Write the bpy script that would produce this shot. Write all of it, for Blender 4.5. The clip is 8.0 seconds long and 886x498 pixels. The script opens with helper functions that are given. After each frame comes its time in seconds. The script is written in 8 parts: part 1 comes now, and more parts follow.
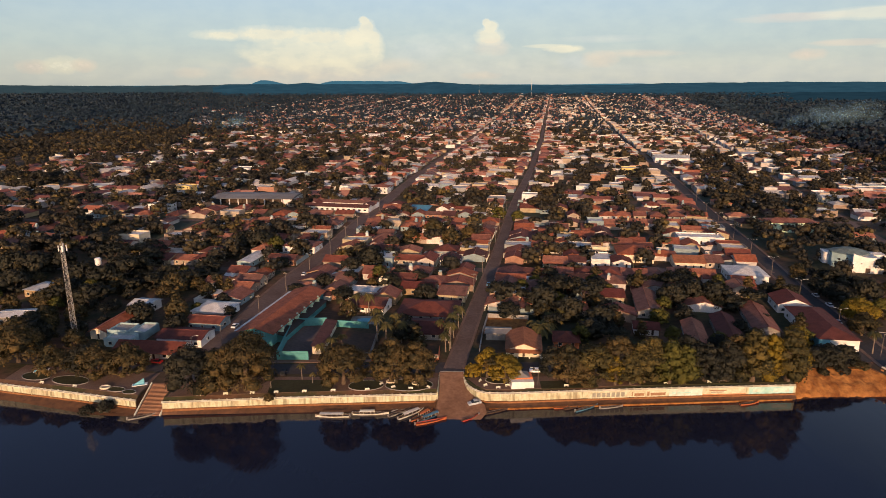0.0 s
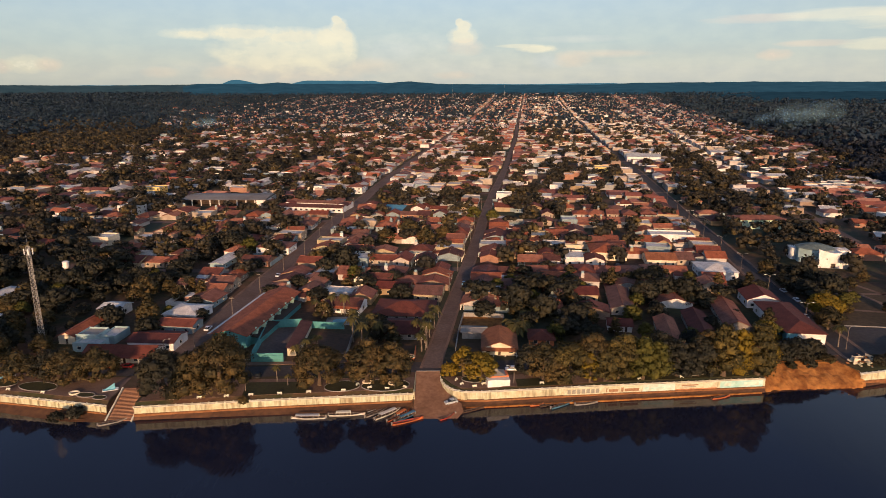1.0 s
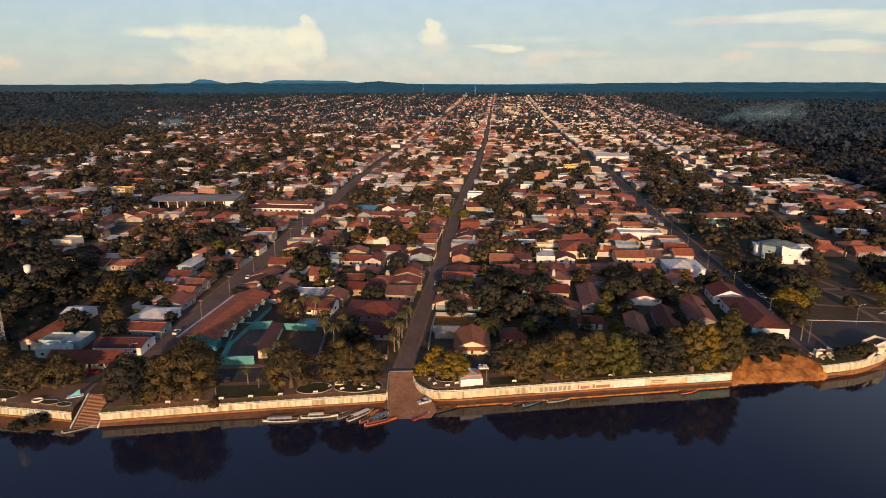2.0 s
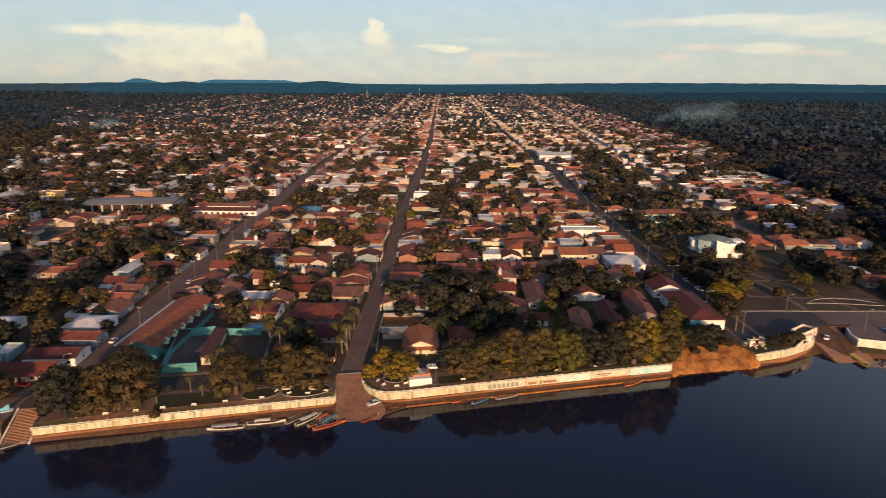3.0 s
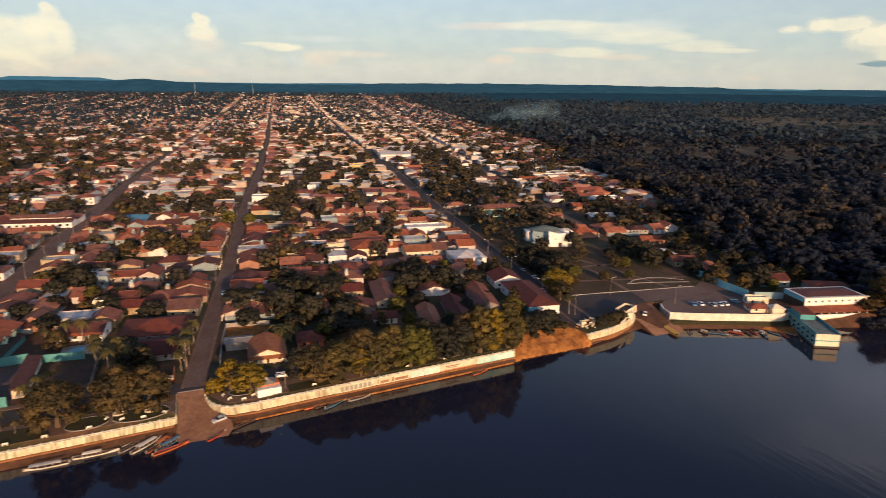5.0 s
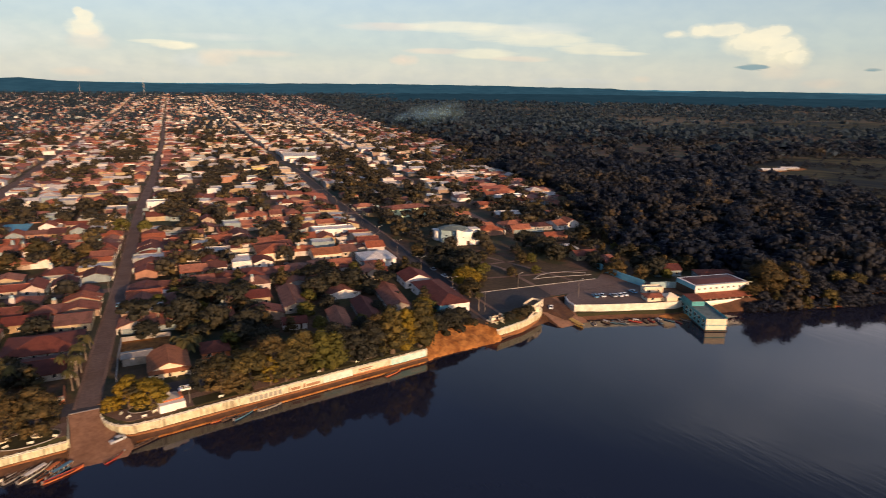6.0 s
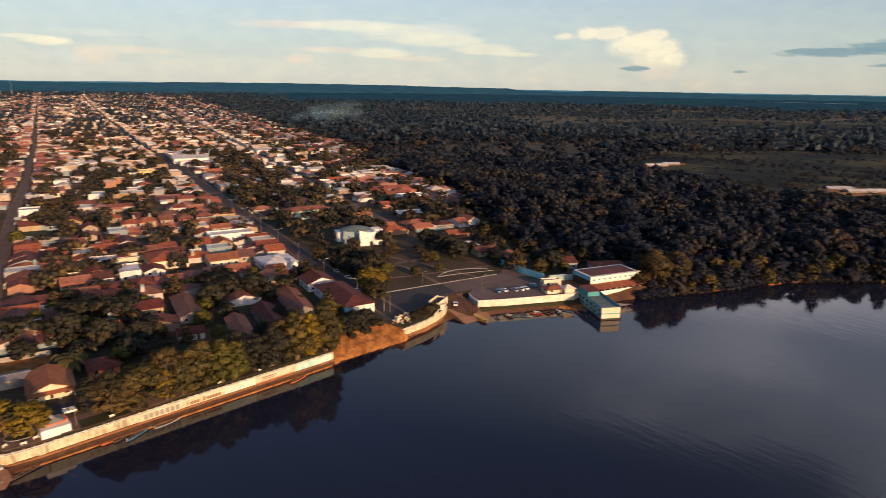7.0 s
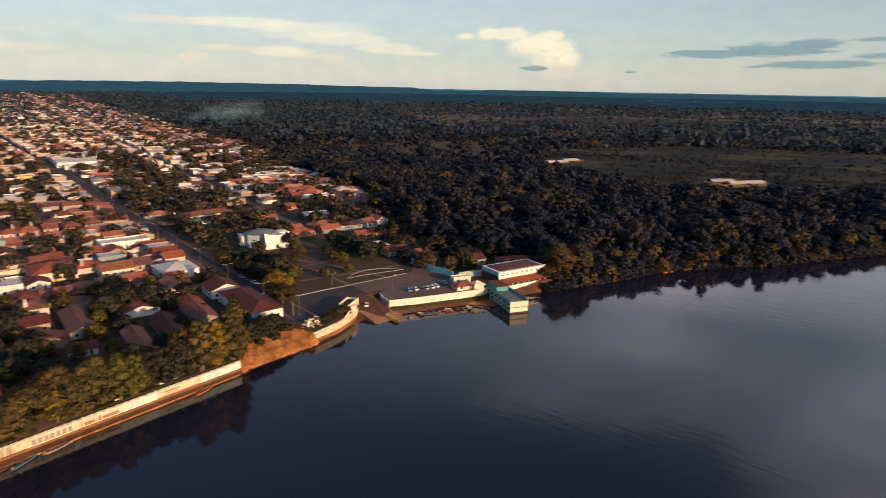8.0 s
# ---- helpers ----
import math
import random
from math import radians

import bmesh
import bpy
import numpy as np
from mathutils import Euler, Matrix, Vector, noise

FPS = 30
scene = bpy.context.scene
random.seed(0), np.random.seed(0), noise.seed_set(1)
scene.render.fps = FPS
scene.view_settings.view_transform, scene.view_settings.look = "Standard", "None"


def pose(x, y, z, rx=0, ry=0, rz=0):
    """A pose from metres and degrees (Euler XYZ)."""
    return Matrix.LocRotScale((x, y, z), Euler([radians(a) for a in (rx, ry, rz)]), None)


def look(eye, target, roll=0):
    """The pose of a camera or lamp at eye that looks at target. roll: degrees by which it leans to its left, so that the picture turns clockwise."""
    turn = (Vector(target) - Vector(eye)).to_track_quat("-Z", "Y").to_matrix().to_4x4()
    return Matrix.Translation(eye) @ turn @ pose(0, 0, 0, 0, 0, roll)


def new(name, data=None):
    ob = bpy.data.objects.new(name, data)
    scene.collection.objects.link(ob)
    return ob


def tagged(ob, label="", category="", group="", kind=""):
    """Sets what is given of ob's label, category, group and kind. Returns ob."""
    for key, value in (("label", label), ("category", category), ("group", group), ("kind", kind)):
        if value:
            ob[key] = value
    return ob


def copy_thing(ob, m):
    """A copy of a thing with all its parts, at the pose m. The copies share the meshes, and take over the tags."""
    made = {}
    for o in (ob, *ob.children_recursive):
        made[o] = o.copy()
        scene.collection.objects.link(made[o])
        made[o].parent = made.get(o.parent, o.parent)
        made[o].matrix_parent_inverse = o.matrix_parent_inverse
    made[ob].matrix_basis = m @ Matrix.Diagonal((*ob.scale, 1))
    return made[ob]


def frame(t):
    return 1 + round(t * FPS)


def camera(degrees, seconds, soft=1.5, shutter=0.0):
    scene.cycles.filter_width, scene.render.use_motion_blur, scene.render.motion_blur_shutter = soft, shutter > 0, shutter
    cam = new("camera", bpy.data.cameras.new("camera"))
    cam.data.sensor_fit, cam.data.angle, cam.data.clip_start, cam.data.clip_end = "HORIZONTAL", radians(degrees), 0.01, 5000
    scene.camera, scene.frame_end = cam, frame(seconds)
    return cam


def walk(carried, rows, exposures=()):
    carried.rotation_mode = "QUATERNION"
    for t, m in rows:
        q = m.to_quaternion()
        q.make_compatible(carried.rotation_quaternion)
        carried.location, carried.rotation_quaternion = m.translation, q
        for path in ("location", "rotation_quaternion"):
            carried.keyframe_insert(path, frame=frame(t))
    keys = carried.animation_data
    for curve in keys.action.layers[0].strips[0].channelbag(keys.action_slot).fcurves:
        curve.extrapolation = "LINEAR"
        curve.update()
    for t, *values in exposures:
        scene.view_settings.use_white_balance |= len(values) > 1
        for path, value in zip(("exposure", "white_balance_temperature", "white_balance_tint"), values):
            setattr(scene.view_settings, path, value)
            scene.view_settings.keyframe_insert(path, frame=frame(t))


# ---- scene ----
cam = camera(69.2, 8.0, soft=0.85, shutter=0.6)
PATH = [
    (0, (-0.479, 0.177, 92.094), (-2.729, 97.027, 67.394), -0.08),
    (0.5, (-0.459, 0.097, 92.074), (-0.859, 96.997, 67.324), -0.08),
    (1, (-0.432, 0.029, 92.056), (1.168, 96.879, 67.306), -0.07),
    (2.5, (-0.304, -0.108, 92.016), (9.046, 96.292, 67.266), 0.11),
    (3, (-0.246, -0.131, 92.006), (13.904, 95.719, 67.256), 0.20),
    (3.5, (-0.179, -0.142, 91.999), (19.571, 94.708, 67.249), 0.30),
    (4, (-0.105, -0.142, 91.995), (25.345, 93.358, 67.295), 0.41),
    (4.5, (-0.023, -0.130, 91.992), (31.077, 91.620, 67.292), 0.51),
    (6, (0.269, -0.027, 91.997), (49.919, 83.273, 67.597), 0.81),
    (6.5, (0.382, 0.031, 92.003), (56.282, 79.281, 67.653), 0.89),
    (7, (0.503, 0.100, 92.011), (62.403, 74.800, 67.761), 0.96),
    (7.5, (0.632, 0.180, 92.021), (67.832, 70.180, 67.871), 1.00),
    (8, (0.769, 0.271, 92.034), (72.819, 65.271, 67.884), 1.02),
]
walk(cam, [(t, look(eye, target, roll)) for t, eye, target, roll in PATH], [(0, 0.30, 6300, 24), (8, 0.46, 6520, 25)])

# ---- sky and sun: a low evening sun behind the drone ----
SUN_ELEVATION, SUN_FROM = 11.0, 183.0      # degrees; compass from +y, clockwise
world = bpy.data.worlds.new("evening_sky")
scene.world = world
world.use_nodes = True
wn = world.node_tree.nodes
sky = wn.new("ShaderNodeTexSky")
sky.sky_type, sky.sun_disc = "NISHITA", False
sky.sun_elevation, sky.sun_rotation = radians(SUN_ELEVATION), radians(SUN_FROM)
sky.altitude, sky.air_density, sky.dust_density, sky.ozone_density = 150, 1.0, 1.2, 2.2
wn["Background"].inputs["Strength"].default_value = 0.115
world.node_tree.links.new(sky.outputs[0], wn["Background"].inputs["Color"])
sun = new("sun", bpy.data.lights.new("sun", "SUN"))
sun.data.energy, sun.data.angle, sun.data.color = 4.2, radians(0.6), (1.0, 0.64, 0.32)
a, e = radians(SUN_FROM), radians(SUN_ELEVATION)
sun.matrix_world = look((0, 0, 0), (-math.sin(a) * math.cos(e), -math.cos(a) * math.cos(e), -math.sin(e)))

# ---- materials ----
def material(name, rough=0.8, metallic=0.0, spec=0.3):
    m = bpy.data.materials.new(name)
    m.use_nodes = True
    b = m.node_tree.nodes["Principled BSDF"]
    b.inputs["Roughness"].default_value, b.inputs["Metallic"].default_value = rough, metallic
    b.inputs["Specular IOR Level"].default_value = spec
    return m, m.node_tree.nodes, m.node_tree.links, b


def ramp(nodes, stops, interpolation="LINEAR"):
    r = nodes.new("ShaderNodeValToRGB")
    r.color_ramp.interpolation = interpolation
    el = r.color_ramp.elements
    while len(el) < len(stops):
        el.new(0.5)
    for k, (p, c) in zip(el, stops):
        k.position, k.color = p, (*c, 1)
    return r


def noise_node(nodes, links, scale, detail=4, coords=None, rough=0.55):
    n = nodes.new("ShaderNodeTexNoise")
    n.inputs["Scale"].default_value, n.inputs["Detail"].default_value = scale, detail
    n.inputs["Roughness"].default_value = rough
    if coords is not None:
        links.new(coords, n.inputs["Vector"])
    return n


def mixed(nodes, links, kind, fac, one, two):
    m = nodes.new("ShaderNodeMix")
    m.data_type, m.blend_type = "RGBA", kind
    for sock, val in ((m.inputs[0], fac), (m.inputs[6], one), (m.inputs[7], two)):
        if isinstance(val, (int, float)):
            sock.default_value = val
        elif isinstance(val, tuple):
            sock.default_value = (*val, 1)
        else:
            links.new(val, sock)
    return m.outputs[2]


def surface(name, dark, light, scale=1.0, rough=0.85, bump=0.3, stain=(0.5, 0.45, 0.4), stain_scale=0.15, stain_amount=0.6,
            metallic=0.0, spec=0.3, place="Object"):
    """A plain real surface: grain between two colours, larger stains, fine relief."""
    m, n, l, b = material(name, rough, metallic, spec)
    co = n.new("ShaderNodeTexCoord").outputs[place]
    fine = noise_node(n, l, scale, 5, co)
    base = ramp(n, [(0.3, dark), (0.7, light)])
    l.new(fine.outputs[0], base.inputs[0])
    wide = noise_node(n, l, stain_scale, 4, co)
    cut = ramp(n, [(0.42, (0, 0, 0)), (0.72, (stain_amount,) * 3)])
    l.new(wide.outputs[0], cut.inputs[0])
    l.new(mixed(n, l, "MULTIPLY", cut.outputs[0], base.outputs[0], stain), b.inputs["Base Color"])
    if bump:
        bp = n.new("ShaderNodeBump")
        bp.inputs["Strength"].default_value, bp.inputs["Distance"].default_value = bump, 0.05
        l.new(fine.outputs[0], bp.inputs["Height"])
        l.new(bp.outputs[0], b.inputs["Normal"])
    return m


def varied(name, colours, island=False, rough=0.85, scale=1.3, dirt=0.5, bands=0.0, bump=0.3, dirt_colour=(0.4, 0.36, 0.33), spec=0.25):
    """A surface whose colour differs from thing to thing, with dirt and, for roofs, courses of tiles."""
    m, n, l, b = material(name, rough, 0.0, spec)
    rnd = n.new("ShaderNodeNewGeometry").outputs["Random Per Island"] if island else n.new("ShaderNodeObjectInfo").outputs["Random"]
    pick = ramp(n, [(i / len(colours), c) for i, c in enumerate(colours)], "CONSTANT")
    l.new(rnd, pick.inputs[0])
    co = n.new("ShaderNodeTexCoord").outputs["Object"]
    wide = noise_node(n, l, 0.35, 5, co)
    cut = ramp(n, [(0.4, (0, 0, 0)), (0.75, (dirt,) * 3)])
    l.new(wide.outputs[0], cut.inputs[0])
    col = mixed(n, l, "MULTIPLY", cut.outputs[0], pick.outputs[0], dirt_colour)
    fine = noise_node(n, l, scale * 4, 4, co)
    grain = ramp(n, [(0.3, (0.72, 0.72, 0.72)), (0.7, (1.15, 1.12, 1.1))])
    l.new(fine.outputs[0], grain.inputs[0])
    col = mixed(n, l, "MULTIPLY", 1.0, col, grain.outputs[0])
    height = fine.outputs[0]
    if bands:
        w = n.new("ShaderNodeTexWave")
        w.inputs["Scale"].default_value, w.inputs["Distortion"].default_value = bands, 0.6
        l.new(co, w.inputs["Vector"])
        lines = ramp(n, [(0.0, (0.62, 0.6, 0.6)), (0.6, (1.05, 1.05, 1.05))])
        l.new(w.outputs[0], lines.inputs[0])
        col = mixed(n, l, "MULTIPLY", 0.7, col, lines.outputs[0])
        height = w.outputs[0]
    l.new(col, b.inputs["Base Color"])
    bp = n.new("ShaderNodeBump")
    bp.inputs["Strength"].default_value, bp.inputs["Distance"].default_value = bump, 0.05
    l.new(height, bp.inputs["Height"])
    l.new(bp.outputs[0], b.inputs["Normal"])
    return m


def foliage(name, colours, island=True, patch=0.12, speckle=0.45):
    """Leaves: varied from leaf clump to leaf clump and from tree to tree, a little light let through."""
    m, n, l, b = material(name, 0.7, 0.0, 0.25)
    rnd = n.new("ShaderNodeNewGeometry").outputs["Random Per Island"] if island else n.new("ShaderNodeObjectInfo").outputs["Random"]
    pick = ramp(n, [(i / max(1, len(colours) - 1), c) for i, c in enumerate(colours)])
    geo = n.new("ShaderNodeNewGeometry").outputs["Position"]
    wide = noise_node(n, l, patch, 2, geo)
    add = n.new("ShaderNodeMath")
    add.operation = "MULTIPLY_ADD"
    l.new(rnd, add.inputs[0])
    add.inputs[1].default_value = speckle
    shift = n.new("ShaderNodeMath")
    shift.operation = "MULTIPLY_ADD"
    l.new(wide.outputs[0], shift.inputs[0])
    shift.inputs[1].default_value, shift.inputs[2].default_value = 2.2, -0.6 - speckle / 2
    l.new(shift.outputs[0], add.inputs[2])
    l.new(add.outputs[0], pick.inputs[0])
    l.new(pick.outputs[0], b.inputs["Base Color"])
    tr = n.new("ShaderNodeBsdfTranslucent")
    l.new(pick.outputs[0], tr.inputs[0])
    mx = n.new("ShaderNodeMixShader")
    mx.inputs[0].default_value = 0.25
    l.new(b.outputs[0], mx.inputs[1]), l.new(tr.outputs[0], mx.inputs[2])
    l.new(mx.outputs[0], n["Material Output"].inputs[0])
    return m


TILES = [(0.319, 0.104, 0.058), (0.227, 0.070, 0.045), (0.391, 0.145, 0.083), (0.175, 0.060, 0.043), (0.433, 0.180, 0.108), (0.129, 0.053, 0.043),
         (0.278, 0.110, 0.074), (0.371, 0.113, 0.054), (0.206, 0.101, 0.077)]
PAINTS = [(0.72, 0.68, 0.62), (0.52, 0.44, 0.34), (0.76, 0.75, 0.72), (0.50, 0.38, 0.22), (0.42, 0.45, 0.45), (0.50, 0.28, 0.19),
          (0.60, 0.52, 0.42), (0.34, 0.46, 0.50), (0.60, 0.52, 0.34), (0.40, 0.31, 0.24)]
M_TILE = varied("clay_tiles", TILES, bands=1.6, dirt=0.75)
# far tiles: the same clays paler and bluer, distance haze put into the colour
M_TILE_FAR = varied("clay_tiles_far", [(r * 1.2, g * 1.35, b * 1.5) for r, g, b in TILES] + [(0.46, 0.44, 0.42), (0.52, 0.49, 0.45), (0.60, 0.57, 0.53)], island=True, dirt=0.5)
M_TILE_ORANGE = varied("orange_tiles", [(0.36, 0.135, 0.060), (0.40, 0.155, 0.068)], bands=1.6, dirt=0.6)
M_RED = varied("old_red_tiles", [(0.16, 0.042, 0.030), (0.125, 0.038, 0.030), (0.19, 0.055, 0.035)], bands=1.6, dirt=0.7)
M_OLDRED = surface("dark_red_sheet", (0.085, 0.028, 0.024), (0.13, 0.042, 0.032), 0.9, 0.7, 0.1, (0.6, 0.5, 0.45), 0.15, 0.6)
M_METAL_ROOF = varied("sheet_roof", [(0.62, 0.62, 0.60), (0.48, 0.50, 0.50), (0.7, 0.68, 0.64)], rough=0.5, bands=2.2, dirt=0.55)
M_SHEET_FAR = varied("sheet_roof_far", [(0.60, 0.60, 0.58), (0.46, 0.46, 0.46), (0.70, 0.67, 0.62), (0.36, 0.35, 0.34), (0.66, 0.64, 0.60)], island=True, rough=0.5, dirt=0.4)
M_WALL = varied("painted_plaster", [(r * 0.74, g * 0.71, b * 0.69) for r, g, b in PAINTS] + [(0.76, 0.73, 0.67)], dirt=0.5, bump=0.1)
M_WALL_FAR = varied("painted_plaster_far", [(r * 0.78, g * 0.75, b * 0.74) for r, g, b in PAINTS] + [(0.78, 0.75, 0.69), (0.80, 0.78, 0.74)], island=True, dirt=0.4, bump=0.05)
M_WHITE = surface("white_plaster", (0.70, 0.68, 0.64), (0.82, 0.80, 0.77), 1.2, 0.8, 0.1, (0.6, 0.55, 0.48), 0.2, 0.5)
M_CREAM = surface("cream_plaster", (0.62, 0.54, 0.40), (0.74, 0.66, 0.50), 1.2, 0.8, 0.1, (0.6, 0.5, 0.4), 0.2, 0.5)
M_YELLOW = surface("yellow_plaster", (0.62, 0.46, 0.16), (0.74, 0.57, 0.22), 1.2, 0.8, 0.1, (0.6, 0.5, 0.4), 0.2, 0.5)
M_ORANGE = surface("orange_plaster", (0.48, 0.14, 0.05), (0.60, 0.19, 0.07), 1.2, 0.8, 0.1, (0.6, 0.5, 0.4), 0.2, 0.5)
M_TEAL = surface("teal_paint", (0.055, 0.23, 0.235), (0.095, 0.32, 0.32), 1.0, 0.7, 0.1, (0.6, 0.6, 0.55), 0.25, 0.6)
# real paint on houses and walls; on the church it paints in bluish shade
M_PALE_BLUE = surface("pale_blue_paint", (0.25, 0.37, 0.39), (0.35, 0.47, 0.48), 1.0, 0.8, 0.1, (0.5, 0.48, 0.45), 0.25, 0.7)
M_BLUE = surface("light_blue_paint", (0.11, 0.35, 0.45), (0.18, 0.46, 0.56), 1.0, 0.7, 0.1, (0.65, 0.62, 0.58), 0.25, 0.5)
M_FLOAT = surface("teal_planks", (0.05, 0.26, 0.29), (0.10, 0.37, 0.39), 1.4, 0.75, 0.2, (0.6, 0.6, 0.55), 0.3, 0.6)
M_DECK = surface("worn_grey_deck", (0.09, 0.14, 0.14), (0.17, 0.21, 0.20), 1.2, 0.85, 0.2, (0.55, 0.5, 0.45), 0.25, 0.7)
M_GREEN = surface("pale_green_plaster", (0.42, 0.56, 0.40), (0.52, 0.66, 0.48), 1.0, 0.8, 0.1, (0.6, 0.6, 0.5), 0.25, 0.5)
M_GLASS = surface("dark_pane", (0.015, 0.02, 0.025), (0.03, 0.035, 0.04), 0.7, 0.12, 0.0, spec=0.5)
M_DARK = surface("dark_wood", (0.035, 0.022, 0.015), (0.07, 0.045, 0.03), 3.0, 0.7, 0.2)
M_CONCRETE = surface("grey_concrete", (0.24, 0.22, 0.20), (0.36, 0.34, 0.31), 1.5, 0.9, 0.2, (0.5, 0.46, 0.42), 0.2, 0.7)
M_PAVING = surface("park_paving", (0.13, 0.082, 0.06), (0.22, 0.14, 0.10), 2.5, 0.9, 0.2, (0.5, 0.42, 0.38), 0.12, 0.7)
M_ROAD = surface("worn_road", (0.108, 0.072, 0.058), (0.172, 0.115, 0.090), 0.9, 0.9, 0.2, (0.6, 0.5, 0.42), 0.07, 0.7)
M_PLAZA = surface("plaza_paving", (0.115, 0.078, 0.064), (0.175, 0.120, 0.098), 0.8, 0.9, 0.2, (0.6, 0.52, 0.46), 0.06, 0.7)
M_ASPHALT = surface("asphalt", (0.034, 0.031, 0.034), (0.06, 0.053, 0.052), 0.8, 0.9, 0.2, (0.7, 0.6, 0.5), 0.06, 0.7)
M_EARTH = surface("red_earth", (0.25, 0.098, 0.025), (0.43, 0.19, 0.048), 0.7, 0.95, 0.9, (0.36, 0.25, 0.18), 0.3, 0.95)
M_MUD = surface("bank_mud", (0.055, 0.028, 0.016), (0.13, 0.062, 0.03), 0.6, 0.8, 0.5, (0.5, 0.45, 0.35), 0.15, 0.7)
M_GRASS = surface("park_grass", (0.028, 0.028, 0.010), (0.052, 0.050, 0.017), 1.5, 0.95, 0.4, (0.7, 0.55, 0.35), 0.15, 0.6)
M_STEEL = surface("galvanised_steel", (0.32, 0.30, 0.28), (0.44, 0.42, 0.38), 2.0, 0.5, 0.0, metallic=0.4)
M_WOOD = surface("weathered_pole", (0.14, 0.11, 0.085), (0.23, 0.19, 0.15), 2.0, 0.9, 0.2)
M_BARK = surface("bark", (0.07, 0.05, 0.035), (0.14, 0.10, 0.07), 2.5, 0.95, 0.5)
M_LEAF = foliage("mango_leaves", [(0.018, 0.019, 0.010), (0.048, 0.041, 0.017), (0.088, 0.064, 0.024), (0.145, 0.096, 0.032)], speckle=0.6)
M_LEAF_DARK = foliage("dark_leaves", [(0.017, 0.019, 0.015), (0.031, 0.032, 0.022), (0.056, 0.050, 0.028)])
M_LEAF_GOLD = foliage("golden_olive_leaves", [(0.031, 0.030, 0.012), (0.076, 0.064, 0.021), (0.165, 0.122, 0.032)], speckle=0.7)
M_LEAF_YELLOW = foliage("yellowing_leaves", [(0.10, 0.078, 0.010), (0.19, 0.135, 0.012), (0.28, 0.18, 0.014)], speckle=0.6)
M_LEAF_LIGHT = foliage("light_green_leaves", [(0.055, 0.058, 0.012), (0.10, 0.094, 0.018), (0.15, 0.128, 0.026)])
# forest leaves: the dark tones are blued, shade and haze put into the colour
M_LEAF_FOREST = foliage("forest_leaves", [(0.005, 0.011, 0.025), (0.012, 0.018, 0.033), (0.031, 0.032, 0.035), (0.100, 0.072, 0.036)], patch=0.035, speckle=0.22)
# darker copy for the understory, painting in the shade below the lit crowns
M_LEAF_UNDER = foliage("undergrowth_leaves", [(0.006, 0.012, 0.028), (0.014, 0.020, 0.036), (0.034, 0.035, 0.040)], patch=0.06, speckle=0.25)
# distant leaves: the blue of far haze is put into the leaf colour
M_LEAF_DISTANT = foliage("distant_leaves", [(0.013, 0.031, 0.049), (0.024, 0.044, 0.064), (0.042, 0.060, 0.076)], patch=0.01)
# inland leaves: forest colours darkened and blued to paint in distance haze
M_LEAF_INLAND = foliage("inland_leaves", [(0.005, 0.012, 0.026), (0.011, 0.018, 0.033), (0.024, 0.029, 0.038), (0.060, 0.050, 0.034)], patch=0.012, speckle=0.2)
M_LEAF_TOWN = foliage("town_leaves", [(0.021, 0.021, 0.018), (0.038, 0.036, 0.027), (0.068, 0.056, 0.033), (0.155, 0.112, 0.036)], patch=0.06, speckle=0.3)
M_DRYGRASS = surface("dry_grass", (0.046, 0.032, 0.017), (0.088, 0.058, 0.030), 0.5, 0.95, 0.3, (0.5, 0.5, 0.35), 0.08, 0.7)
M_GREY_ROOF = surface("grey_sheet_roof", (0.19, 0.18, 0.165), (0.27, 0.255, 0.235), 0.8, 0.75, 0.1, (0.6, 0.5, 0.42), 0.08, 0.7)
M_PALM = foliage("palm_fronds", [(0.040, 0.040, 0.014), (0.085, 0.074, 0.022), (0.13, 0.10, 0.03)])

